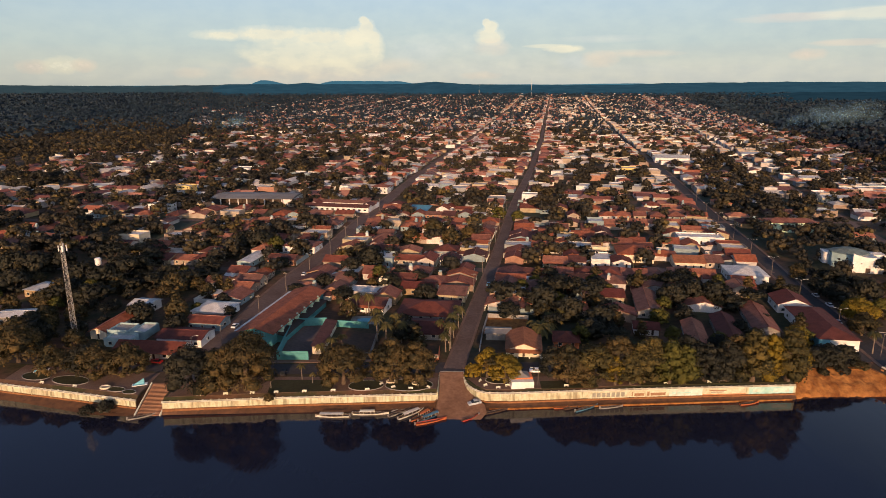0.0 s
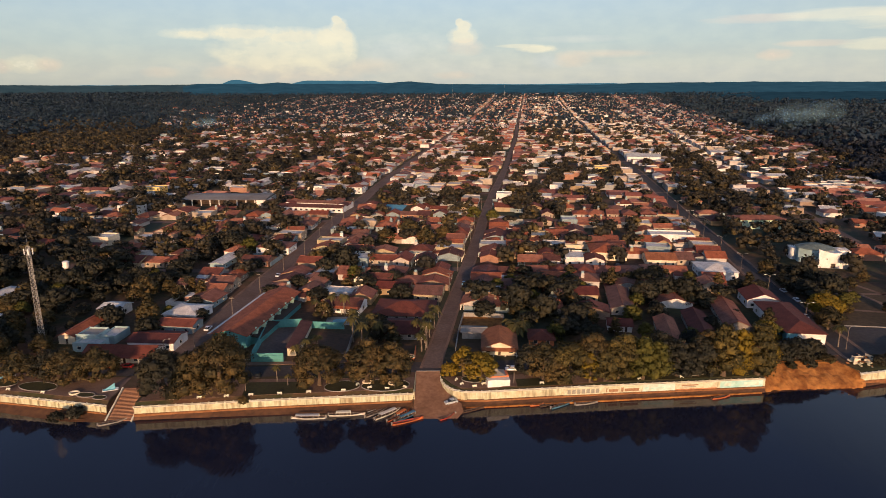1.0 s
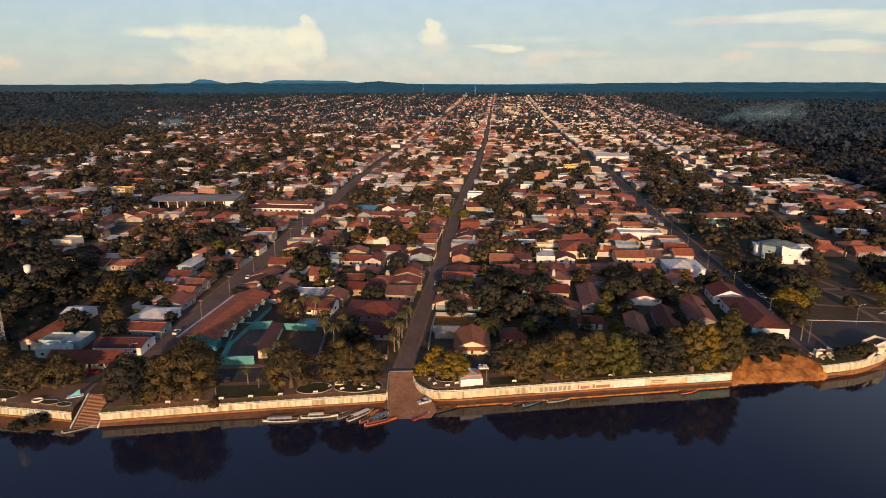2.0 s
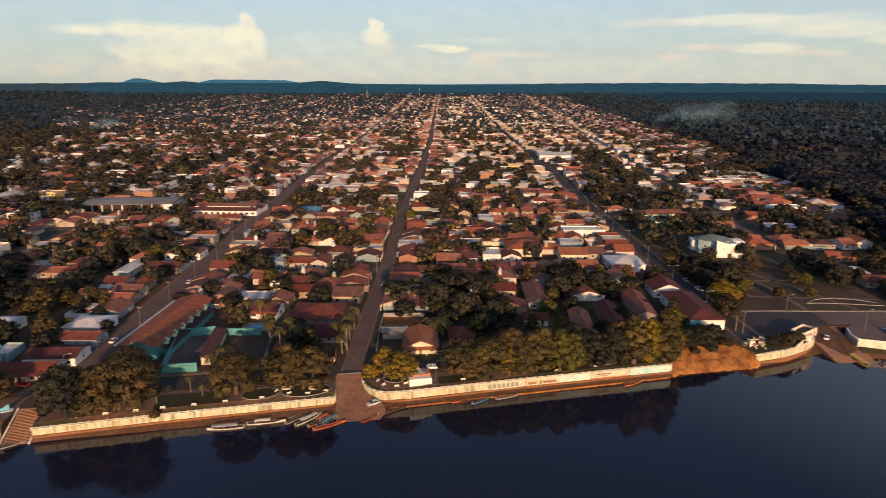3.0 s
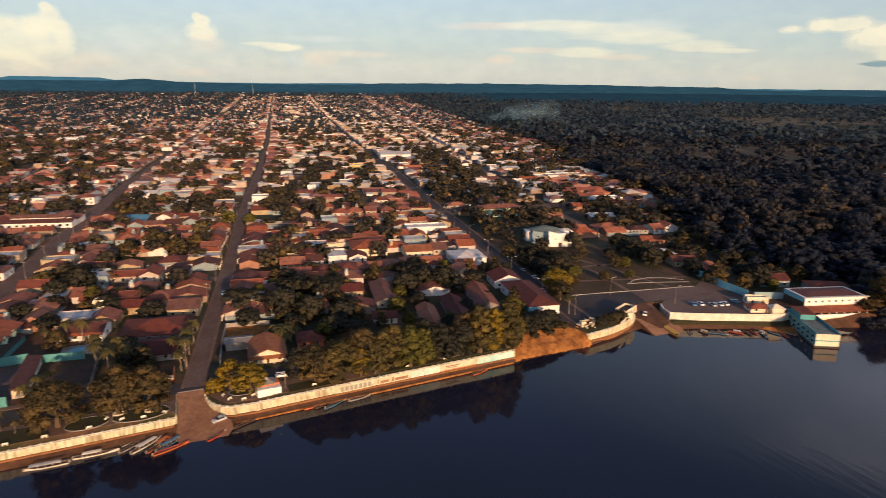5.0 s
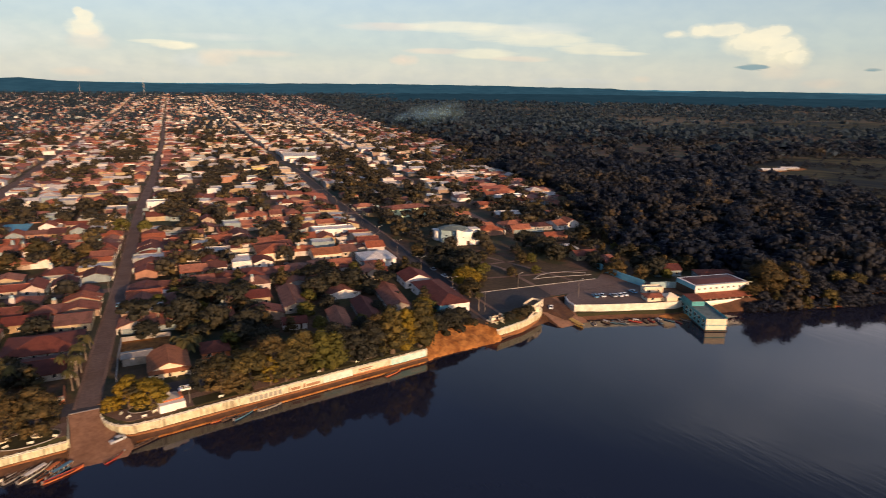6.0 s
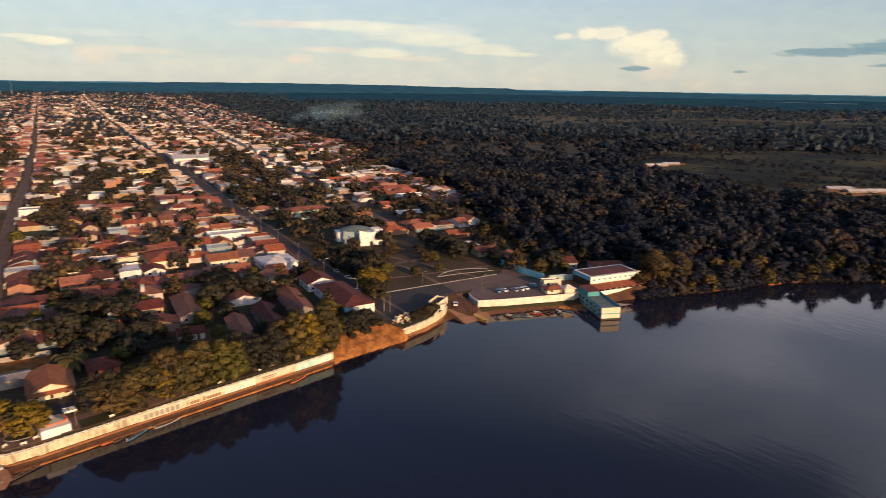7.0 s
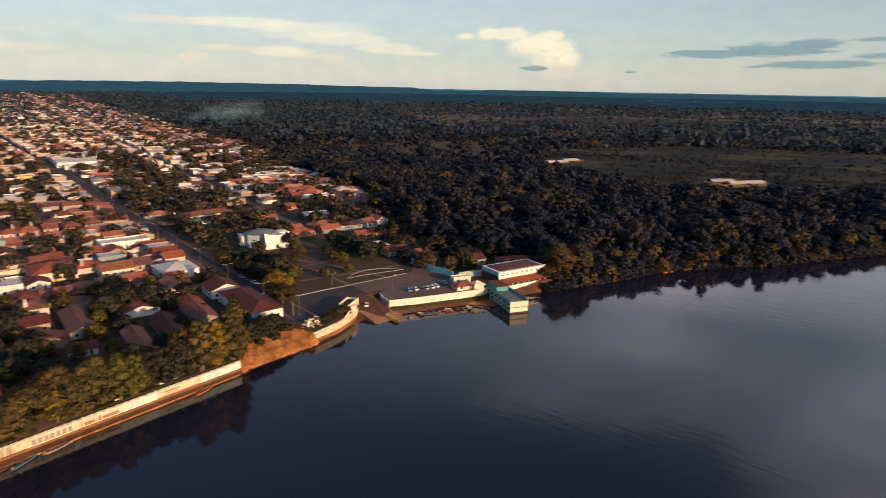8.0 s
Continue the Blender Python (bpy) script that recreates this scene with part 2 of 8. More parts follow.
# ---- mesh helpers ----
class Shape:
    """Gathers vertices and faces of one part; the faces may take several materials."""
    def __init__(self):
        self.v, self.f, self.k, self.slot = [], [], [], 0

    def add(self, vs, fs):
        o = len(self.v)
        self.v += [tuple(p) for p in vs]
        self.f += [tuple(o + i for i in q) for q in fs]
        self.k += [self.slot] * len(fs)
        return self

    def box(self, x0, x1, y0, y1, z0, z1, m=None):
        vs = [Vector((x, y, z)) for z in (z0, z1) for x, y in ((x0, y0), (x1, y0), (x1, y1), (x0, y1))]
        if m:
            vs = [m @ p for p in vs]
        return self.add(vs, [(3, 2, 1, 0), (4, 5, 6, 7), (0, 1, 5, 4), (1, 2, 6, 5), (2, 3, 7, 6), (3, 0, 4, 7)])

    def prism(self, outline, z0, z1):
        n = len(outline)
        vs = [(x, y, z0) for x, y in outline] + [(x, y, z1) for x, y in outline]
        return self.add(vs, [tuple(range(n))[::-1], tuple(range(n, 2 * n))] + [(i, (i + 1) % n, n + (i + 1) % n, n + i) for i in range(n)])

    def extrude(self, profile, x0, x1, along="x"):
        """A profile of (across, up) pairs drawn out along x or y."""
        n = len(profile)
        if along == "x":
            vs = [(x, a, z) for x in (x0, x1) for a, z in profile]
        else:
            vs = [(-a, x, z) for x in (x0, x1) for a, z in profile]
        return self.add(vs, [tuple(range(n))[::-1], tuple(range(n, 2 * n))] + [(i, (i + 1) % n, n + (i + 1) % n, n + i) for i in range(n)])

    def tube(self, pts, radii, n=6):
        pts = [Vector(p) for p in pts]
        vs, fs = [], []
        for i, (p, r) in enumerate(zip(pts, radii)):
            d = (pts[min(i + 1, len(pts) - 1)] - pts[max(i - 1, 0)]).normalized()
            u = d.orthogonal().normalized()
            w = d.cross(u)
            vs += [p + (u * math.cos(t) + w * math.sin(t)) * r for t in (2 * math.pi * k / n for k in range(n))]
        for i in range(len(pts) - 1):
            fs += [(i * n + k, i * n + (k + 1) % n, (i + 1) * n + (k + 1) % n, (i + 1) * n + k) for k in range(n)]
        fs += [tuple(range(n))[::-1], tuple(range((len(pts) - 1) * n, len(pts) * n))]
        return self.add(vs, fs)

    def wallrun(self, line, thick, z0, z1):
        """A wall of even thickness along a line of (x, y)."""
        p = [Vector((x, y)) for x, y in line]
        left, right = [], []
        for i, q in enumerate(p):
            d = (p[min(i + 1, len(p) - 1)] - p[max(i - 1, 0)]).normalized()
            nrm = Vector((-d.y, d.x)) * thick / 2
            left.append(q + nrm), right.append(q - nrm)
        n = len(p)
        vs = [(*q, z) for row in (right, left) for z in (z0, z1) for q in row]
        fs = []
        for i in range(n - 1):
            j = i + 1
            fs += [(i, j, n + j, n + i), (2 * n + j, 2 * n + i, 3 * n + i, 3 * n + j), (n + i, n + j, 3 * n + j, 3 * n + i), (j, i, 2 * n + i, 2 * n + j)]
        fs += [(0, n, 3 * n, 2 * n), (n - 1, 3 * n - 1, 4 * n - 1, 2 * n - 1)]
        return self.add(vs, fs)

    def mesh(self, name, *mats, smooth=False):
        me = bpy.data.meshes.new(name)
        me.from_pydata(self.v, [], self.f)
        for m in mats:
            me.materials.append(m)
        if any(self.k):
            me.polygons.foreach_set("material_index", self.k)
        if smooth:
            me.polygons.foreach_set("use_smooth", [True] * len(self.f))
        me.update()
        return me


def part(name, shape, mats, parent, label="", smooth=False, m=None):
    mats = mats if isinstance(mats, (tuple, list)) else (mats,)
    data = shape if isinstance(shape, bpy.types.Mesh) else shape.mesh(name, *mats, smooth=smooth)
    ob = new(name, data)
    ob.parent = parent
    if m is not None:
        ob.matrix_basis = m
    if label:
        tagged(ob, label)
    return ob


def thing(name, label, category, group="", kind="", m=None):
    ob = tagged(new(name), label, category, group, kind)
    ob.empty_display_size = 0.5
    if m is not None:
        ob.matrix_basis = m
    return ob


def setting(name, shape, mats, label, category, smooth=False):
    mats = mats if isinstance(mats, (tuple, list)) else (mats,)
    data = shape if isinstance(shape, bpy.types.Mesh) else shape.mesh(name, *mats, smooth=smooth)
    return tagged(new(name, data), label, category, kind="structure")


def poly_mesh(name, verts, sides, mat, smooth=False):
    """A mesh of many faces with the same number of sides, from an array of (faces * sides, 3) or shared vertices;
    three more columns hold the normals by which leaves shade as one rounded crown."""
    verts, faces = (verts, sides) if not isinstance(sides, int) else (verts, np.arange(len(verts)).reshape(-1, sides))
    me = bpy.data.meshes.new(name)
    n, k = faces.shape
    me.vertices.add(len(verts)), me.loops.add(n * k), me.polygons.add(n)
    me.vertices.foreach_set("co", np.ascontiguousarray(verts[:, :3], dtype=np.float32).ravel())
    me.loops.foreach_set("vertex_index", np.ascontiguousarray(faces, dtype=np.int32).ravel())
    me.polygons.foreach_set("loop_start", np.arange(0, n * k, k, dtype=np.int32))
    me.polygons.foreach_set("use_smooth", np.full(n, smooth or verts.shape[1] == 6))
    me.materials.append(mat)
    me.update(calc_edges=True)
    if verts.shape[1] == 6:
        soft = me.attributes.new("custom_normal", "FLOAT_VECTOR", "POINT")
        soft.data.foreach_set("vector", np.ascontiguousarray(verts[:, 3:], dtype=np.float32).ravel())
    else:
        me.validate()
    return me


def repeated(verts, faces, places):
    """One small mesh set down many times: places holds rows of x, y, z, turn, sx, sy, sz."""
    p = np.asarray(places, float)
    c, s = np.cos(p[:, 3])[:, None], np.sin(p[:, 3])[:, None]
    x, y, z = (verts[None, :, i] * p[:, 4 + i, None] for i in range(3))
    out = np.stack([c * x - s * y + p[:, 0, None], s * x + c * y + p[:, 1, None], z + p[:, 2, None]], -1)
    if verts.shape[1] == 6:
        nx, ny, nz = (np.broadcast_to(verts[None, :, i], x.shape) for i in (3, 4, 5))
        out = np.concatenate([out, np.stack([c * nx - s * ny, s * nx + c * ny, nz], -1)], -1)
    f = faces[None] + (np.arange(len(p)) * len(verts))[:, None, None]
    return out.reshape(-1, verts.shape[1]), f.reshape(-1, faces.shape[1])


# ---- lie of the land ----
WATER = -4.6
SHORE = [(-5000, 1500), (-800, 330), (-300, 208.5), (-142, 182), (-112, 173.5), (-97, 172.6), (-88, 174.3), (-43, 176.6), (-7.5, 177.4), (-5.5, 173.5),
         (3, 173.5), (7, 176.5), (9, 179.3), (15, 179.6), (51, 182.8), (106, 187.6), (110, 190), (139, 191), (160, 196.5), (172, 199), (178, 190), (186.5, 192),
         (228, 177), (259, 167.3), (290, 156), (348, 137.5), (378, 114), (395, 102.5), (485, 56), (650, -30), (900, -160), (1500, -450), (5000, -2200)]
BRINK = [(-5000, 1512), (-800, 338), (-300, 212), (-147.3, 186.3), (-122.2, 181.2), (-98.2, 176.1), (-97.9, 186.5), (-90.1, 186.5), (-89.8, 175.2), (-54, 178.8), (-6.6, 182.3), (-6.3, 200),
         (1.7, 200), (2.0, 190.8), (4.1, 185.6), (8.4, 182.3), (15.4, 182.2), (51, 185.5), (107.2, 189.7), (108.5, 197), (120, 201), (138, 201.5),
         (140.5, 192.6), (154.5, 195.4), (171.3, 203.3), (173, 213), (186, 214), (200, 212), (228, 190), (240, 186), (262, 171.5), (290, 160), (348, 141.5), (378, 118),
         (395, 106.5), (485, 60), (650, -26), (900, -156), (1500, -445), (5000, -2195)]
FOOT = [(-5000, -0.3), (-300, -0.3), (-200, -3.4), (-98.2, -3.4), (-97.9, -0.1), (-90.1, -0.1), (-89.8, -3.4), (-6.8, -3.4), (-6.5, -0.05), (1.8, -0.05), (2.1, -3.4), (107.2, -3.4), (108, -0.25), (139.5, -0.25), (141, -3.4), (171, -3.4),
        (172, -0.05), (187, -0.05), (190, -3.5), (240, -3.5), (246, -0.3), (5000, -0.3)]


def along(line, x):
    return np.interp(x, [p[0] for p in line], [p[1] for p in line])


def far_rise(x, y):
    d = np.hypot(x, y)
    return 46 * np.clip((d - 1500) / 3200, 0, 1.1) ** 2


# streets run inland from the river, a few degrees off the view's axis
AXIS = [(180, -2.6), (198, -1.6), (225, 2.4), (256, 7.0), (297, 13.7), (350, 21.9), (384, 27.2), (425, 32.6), (538, 49.4), (601, 61.0), (727, 82.0), (878, 105), (1105, 141), (1487, 194), (1870, 248), (4600, 640)]
STREETS = [
    [(500, -1120), (4600, -1500)], [(350, -980), (4600, -1340)], [(260, -860), (4600, -1190)], [(220, -750), (4600, -1040)],
    [(200, -640), (4600, -900)], [(200, -530), (4600, -760)], [(200, -420), (4600, -620)], [(200, -312), (4600, -480)], [(200, -204), (4600, -330)],
    [(200, -90), (250, -92), (295, -96), (350, -97.5), (424, -102.5), (537, -107), (678, -116), (809, -120), (4600, -175)],
    [(180, 0), (4600, 0)],
    [(200, 148), (290, 145), (427, 146), (540, 147.5), (845, 145), (1106, 139), (1480, 150), (4600, 215)],
    [(330, 226), (480, 238), (571, 245.5), (730, 257), (846, 267), (1004, 278), (1234, 295), (1855, 366), (4600, 600)],
    [(620, 330), (956, 372), (1855, 490), (4600, 800)],
    [(1100, 480), (1855, 610), (4600, 1000)],
    [(1900, 760), (4600, 1230)],
]
CROSS = [203, 318, 440, 556, 672, 790, 905, 1020, 1140, 1260, 1385, 1510, 1640, 1775, 1915, 2060, 2215, 2380, 2560, 2750, 2960, 3190, 3440, 3720, 4030]
TOWN_EDGE = [(200, 272), (264, 280), (359, 336), (470, 400), (565, 422), (731, 470), (820, 530), (961, 575), (1207, 635), (1480, 705), (2041, 860), (2827, 1040), (3547, 1230), (4700, 1500)]


def axis(v):
    return along(AXIS, v)


def street_x(i, v):
    return axis(v) + along(STREETS[i], v)


def turn_at(v):
    return -math.atan2(float(axis(v + 20) - axis(v - 20)), 40.0)


WOODS = [(-2480.1, 3251.5), (-1943.7, 3653.4), (-1026.2, 2473.7), (-553.6, 1352.7), (-449.7, 1015.8), (-501.2, 894.1), (-616.8, 977.4), (-630.7, 809.4)]


def inside(x, y, poly):
    hit = False
    for (xa, ya), (xb, yb) in zip(poly, poly[1:] + poly[:1]):
        if (ya > y) != (yb > y) and x < (xb - xa) * (y - ya) / (yb - ya) + xa:
            hit = not hit
    return hit


def grove(x, y):
    """Where garden trees stand close together."""
    if 290 < y < 520 and 6 < x - float(axis(y)) < 142:
        return -1.0
    if 160 < x < 330 and 322 < y < 600 and x > float(street_x(11, y)) + 6:
        return 0.6
    return noise.noise(Vector((x * 0.016, y * 0.013, 8.3)))


def built_up(x, y):
    """How closely the land at (x, y) is built over, 0 to 1."""
    edge = float(along(TOWN_EDGE, y)) - x
    if y < 400 and 165 < x < 228 or y < 322 and x > 140 or -330 < x < -116 and y < 315:
        return 0.0
    if inside(x, y, WOODS):
        return 0.06
    right = min(1.0, max(0.0, edge / 22))
    u = x - float(axis(y))
    left = min(1.0, max(0.12, (u + 600 + 0.22 * y) / 300)) * (0.85 if u < -125 and y > 330 else 1.0)
    far = min(1.0, max(0.15, (4500 - y) / 1500))
    wood = noise.noise(Vector((x * 0.004, y * 0.0035, 3.1)))
    patch = 1.0 if wood < 0.18 else 0.35
    if y > 330 and grove(x, y) > 0.22:
        patch *= 0.25
    if u < -240 and y > 420:
        left *= 0.62
    return right * left * far * patch


def on_street(x, y, margin):
    margin -= 2.2 if y > 480 else 0
    return any(y > st[0][0] - 5 and abs(x - float(axis(y)) - float(along(st, y))) < margin for st in STREETS)

# ---- ground: one sheet from the far bank behind the drone to the hills ----
def ground_material():
    m, n, l, b = material("dry_ground", 0.95)
    pos = n.new("ShaderNodeNewGeometry").outputs["Position"]
    fine, mid, wide = noise_node(n, l, 0.5, 6, pos), noise_node(n, l, 0.05, 5, pos), noise_node(n, l, 0.006, 4, pos)
    dirt = ramp(n, [(0.3, (0.070, 0.036, 0.021)), (0.7, (0.135, 0.072, 0.040))])
    green = ramp(n, [(0.3, (0.022, 0.026, 0.009)), (0.7, (0.055, 0.052, 0.018))])
    l.new(fine.outputs[0], dirt.inputs[0]), l.new(fine.outputs[0], green.inputs[0])
    cut = ramp(n, [(0.42, (0, 0, 0)), (0.58, (1, 1, 1))])
    l.new(mid.outputs[0], cut.inputs[0])
    near = mixed(n, l, "MIX", cut.outputs[0], dirt.outputs[0], green.outputs[0])
    open_land = ramp(n, [(0.52, (0, 0, 0)), (0.60, (1, 1, 1))])
    l.new(wide.outputs[0], open_land.inputs[0])
    meadow = mixed(n, l, "MIX", fine.outputs[0], (0.024, 0.035, 0.020), (0.043, 0.054, 0.030))
    l.new(mixed(n, l, "MIX", open_land.outputs[0], near, meadow), b.inputs["Base Color"])
    return m


M_GROUND = ground_material()
xs = sorted(set([-5000, -3600, -2600, -1900, -1400, -1000, -750, -560, -420, -320, -260, -220, -190, -170]
                + [round(-160 + 2.5 * i, 2) for i in range(193)] + [-98.2, -97.9, -90.1, -89.8, -6.75, -6.6, -6.3, -6.2, 1.6, 1.7, 2.0, 2.1, 107.2, 108.5, 139, 140.5, 171.3, 172.2]
                + [340, 370, 410, 460, 520, 600, 700, 820, 980, 1200, 1500, 1900, 2500, 3400, 5000]))
INLAND = [0.15, 1.7, 8, 16, 30, 50, 80, 120, 180, 260, 360, 500, 700, 950, 1250, 1550, 1900, 2300, 2750, 3250, 3800, 4400, 5100]
gv, gf, gk = [], [], []
for x in xs:
    s, w, foot = float(along(SHORE, x)), float(along(BRINK, x)), float(along(FOOT, x))
    w = max(w, s + 0.8)
    rough = noise.noise(Vector((x * 0.35, 0, 0)))
    rows = [(s - 5000, 0), (s - 560, 0), (s - 530, -6), (s - 400, -12), (s - 60, -10), (s - 8, -6.2), (s + 0.5 * rough * (foot > -3), -4.75)]
    for k in (0.25, 0.5, 0.75):
        bump = 0.5 * noise.noise(Vector((x * 0.3, k * 9, 2))) * (1 if foot > -0.5 and x > 100 else 0.25)
        rows.append((s + (w - 0.35 - s) * k, -4.75 + (foot + 4.75) * (k if x < 100 else k ** 0.75) + bump))
    rows.append((w - 0.35, foot))
    drop = -1.0 if -230 < x < -98 or -90 < x < -6.5 else -0.5 if 2 < x < 107.3 or 140 < x < 172 else 0.0
    rows += [(w + d, drop if d < 1 else 0.0 if d < 1000 else float(far_rise(x, w + d))) for d in INLAND]
    gv += [(x, y, z) for y, z in rows]
R = len(INLAND) + 11
for i in range(len(xs) - 1):
    for j in range(R - 1):
        gf.append((i * R + j, (i + 1) * R + j, (i + 1) * R + j + 1, i * R + j + 1))
        bank = 5 <= j <= 10
        gk.append((2 if 106 < xs[i] < 142 else 1) if bank else 0)
g = Shape()
g.v, g.f, g.k = gv, gf, gk
setting("ground", g, (M_GROUND, M_MUD, M_EARTH, M_GRASS), "dry reddish ground with sparse grass and muddy river bank", "ground", smooth=False)

# water
def water_material():
    m, n, l, b = material("river_water", 0.06, 0.0, 0.5)
    b.inputs["IOR"].default_value = 1.33
    pos = n.new("ShaderNodeNewGeometry").outputs["Position"]
    mapping = n.new("ShaderNodeMapping")
    mapping.inputs["Scale"].default_value, mapping.inputs["Rotation"].default_value = (1.0, 0.22, 1.0), (0, 0, 0.12)
    l.new(pos, mapping.inputs["Vector"])
    small, swell, calm = noise_node(n, l, 0.42, 3, mapping.outputs[0]), noise_node(n, l, 0.16, 3, mapping.outputs[0]), noise_node(n, l, 0.014, 3, mapping.outputs[0])
    murk = ramp(n, [(0.35, (0.009, 0.010, 0.020)), (0.7, (0.012, 0.015, 0.030))])
    l.new(calm.outputs[0], murk.inputs[0])
    l.new(murk.outputs[0], b.inputs["Base Color"])
    gain = ramp(n, [(0.55, (0.05, 0.05, 0.05)), (0.68, (0.22, 0.22, 0.22))])
    l.new(calm.outputs[0], gain.inputs[0])
    b1, b2 = n.new("ShaderNodeBump"), n.new("ShaderNodeBump")
    b1.inputs["Distance"].default_value, b2.inputs["Distance"].default_value, b2.inputs["Strength"].default_value = 0.5, 0.25, 0.10
    l.new(gain.outputs[0], b1.inputs["Strength"])
    l.new(small.outputs[0], b1.inputs["Height"]), l.new(swell.outputs[0], b2.inputs["Height"])
    l.new(b1.outputs[0], b2.inputs["Normal"]), l.new(b2.outputs[0], b.inputs["Normal"])
    return m


w = Shape()
w.add([(x, y, WATER) for x, y in ((-5000, -3000), (5000, -3000), (5000, 300), (-5000, 1600))], [(0, 1, 2, 3)])
setting("water", w, water_material(), "calm dark river with faint ripples", "river")

# distant hills: long wooded ridges with table tops, blue haze painted into their glow
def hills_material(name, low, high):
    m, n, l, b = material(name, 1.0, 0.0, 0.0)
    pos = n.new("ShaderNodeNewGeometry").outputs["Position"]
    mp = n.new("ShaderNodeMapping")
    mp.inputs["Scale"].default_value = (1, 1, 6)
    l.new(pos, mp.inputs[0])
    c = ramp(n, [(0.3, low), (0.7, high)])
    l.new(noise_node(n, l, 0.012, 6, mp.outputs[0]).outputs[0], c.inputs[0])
    # emission only: the sun does not shade the ridges, they give off their colour
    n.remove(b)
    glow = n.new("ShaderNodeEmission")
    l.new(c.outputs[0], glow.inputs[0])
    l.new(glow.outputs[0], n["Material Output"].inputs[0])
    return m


def ridge(name, radius, profile, depth, foot, mat, label):
    """A range of hills on an arc; profile: (compass degrees, height of the crest above the drone's level in degrees)."""
    h = Shape()
    n = 360
    lo, hi = profile[0][0], profile[-1][0]
    for i in range(n + 1):
        az = lo + (hi - lo) * i / n
        crest = 92 + radius * math.tan(radians(float(along(profile, az)))) + 3.0 * noise.noise(Vector((az * 0.9, radius, 0))) + 1.5 * noise.noise(Vector((az * 5, radius, 4)))
        for k, zf in ((0.0, foot), (0.35, 0.42), (0.62, 0.72), (0.85, 0.93), (1.0, 1.0)):
            r = radius - depth * (1 - k)
            z = zf if k == 0 else crest * (zf + 0.05 * noise.noise(Vector((az * 1.7, k * 3, radius))) * (k < 1))
            h.v.append((r * math.sin(radians(az)), r * math.cos(radians(az)), z))
    for i in range(n):
        for k in range(4):
            q = i * 5 + k
            h.f.append((q, q + 5, q + 6, q + 1)), h.k.append(0)
    return setting(name, h, mat, label, "hills", smooth=True)


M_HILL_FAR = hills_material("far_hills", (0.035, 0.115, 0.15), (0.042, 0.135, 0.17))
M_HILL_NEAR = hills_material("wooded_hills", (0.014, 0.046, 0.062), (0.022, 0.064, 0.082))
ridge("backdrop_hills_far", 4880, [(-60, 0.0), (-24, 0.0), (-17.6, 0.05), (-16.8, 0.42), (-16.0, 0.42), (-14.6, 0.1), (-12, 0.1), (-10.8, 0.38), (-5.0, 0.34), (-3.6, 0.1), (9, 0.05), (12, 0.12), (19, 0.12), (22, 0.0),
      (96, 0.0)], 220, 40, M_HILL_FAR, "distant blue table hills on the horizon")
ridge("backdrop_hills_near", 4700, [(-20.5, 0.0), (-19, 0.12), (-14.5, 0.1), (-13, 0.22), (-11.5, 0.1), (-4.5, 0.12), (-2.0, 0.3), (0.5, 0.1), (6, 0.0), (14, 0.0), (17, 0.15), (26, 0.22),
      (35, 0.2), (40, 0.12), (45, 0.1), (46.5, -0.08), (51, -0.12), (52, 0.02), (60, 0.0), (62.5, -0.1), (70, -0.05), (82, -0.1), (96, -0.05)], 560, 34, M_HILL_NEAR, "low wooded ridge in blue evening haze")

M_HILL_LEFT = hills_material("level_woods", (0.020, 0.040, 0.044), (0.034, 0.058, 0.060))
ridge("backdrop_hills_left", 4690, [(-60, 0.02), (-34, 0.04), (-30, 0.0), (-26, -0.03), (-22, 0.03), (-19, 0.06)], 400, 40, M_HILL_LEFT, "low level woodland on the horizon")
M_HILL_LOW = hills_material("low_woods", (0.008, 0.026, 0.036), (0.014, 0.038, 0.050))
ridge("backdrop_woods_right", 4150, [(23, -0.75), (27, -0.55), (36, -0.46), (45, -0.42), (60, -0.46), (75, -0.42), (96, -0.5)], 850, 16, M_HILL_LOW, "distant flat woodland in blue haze")

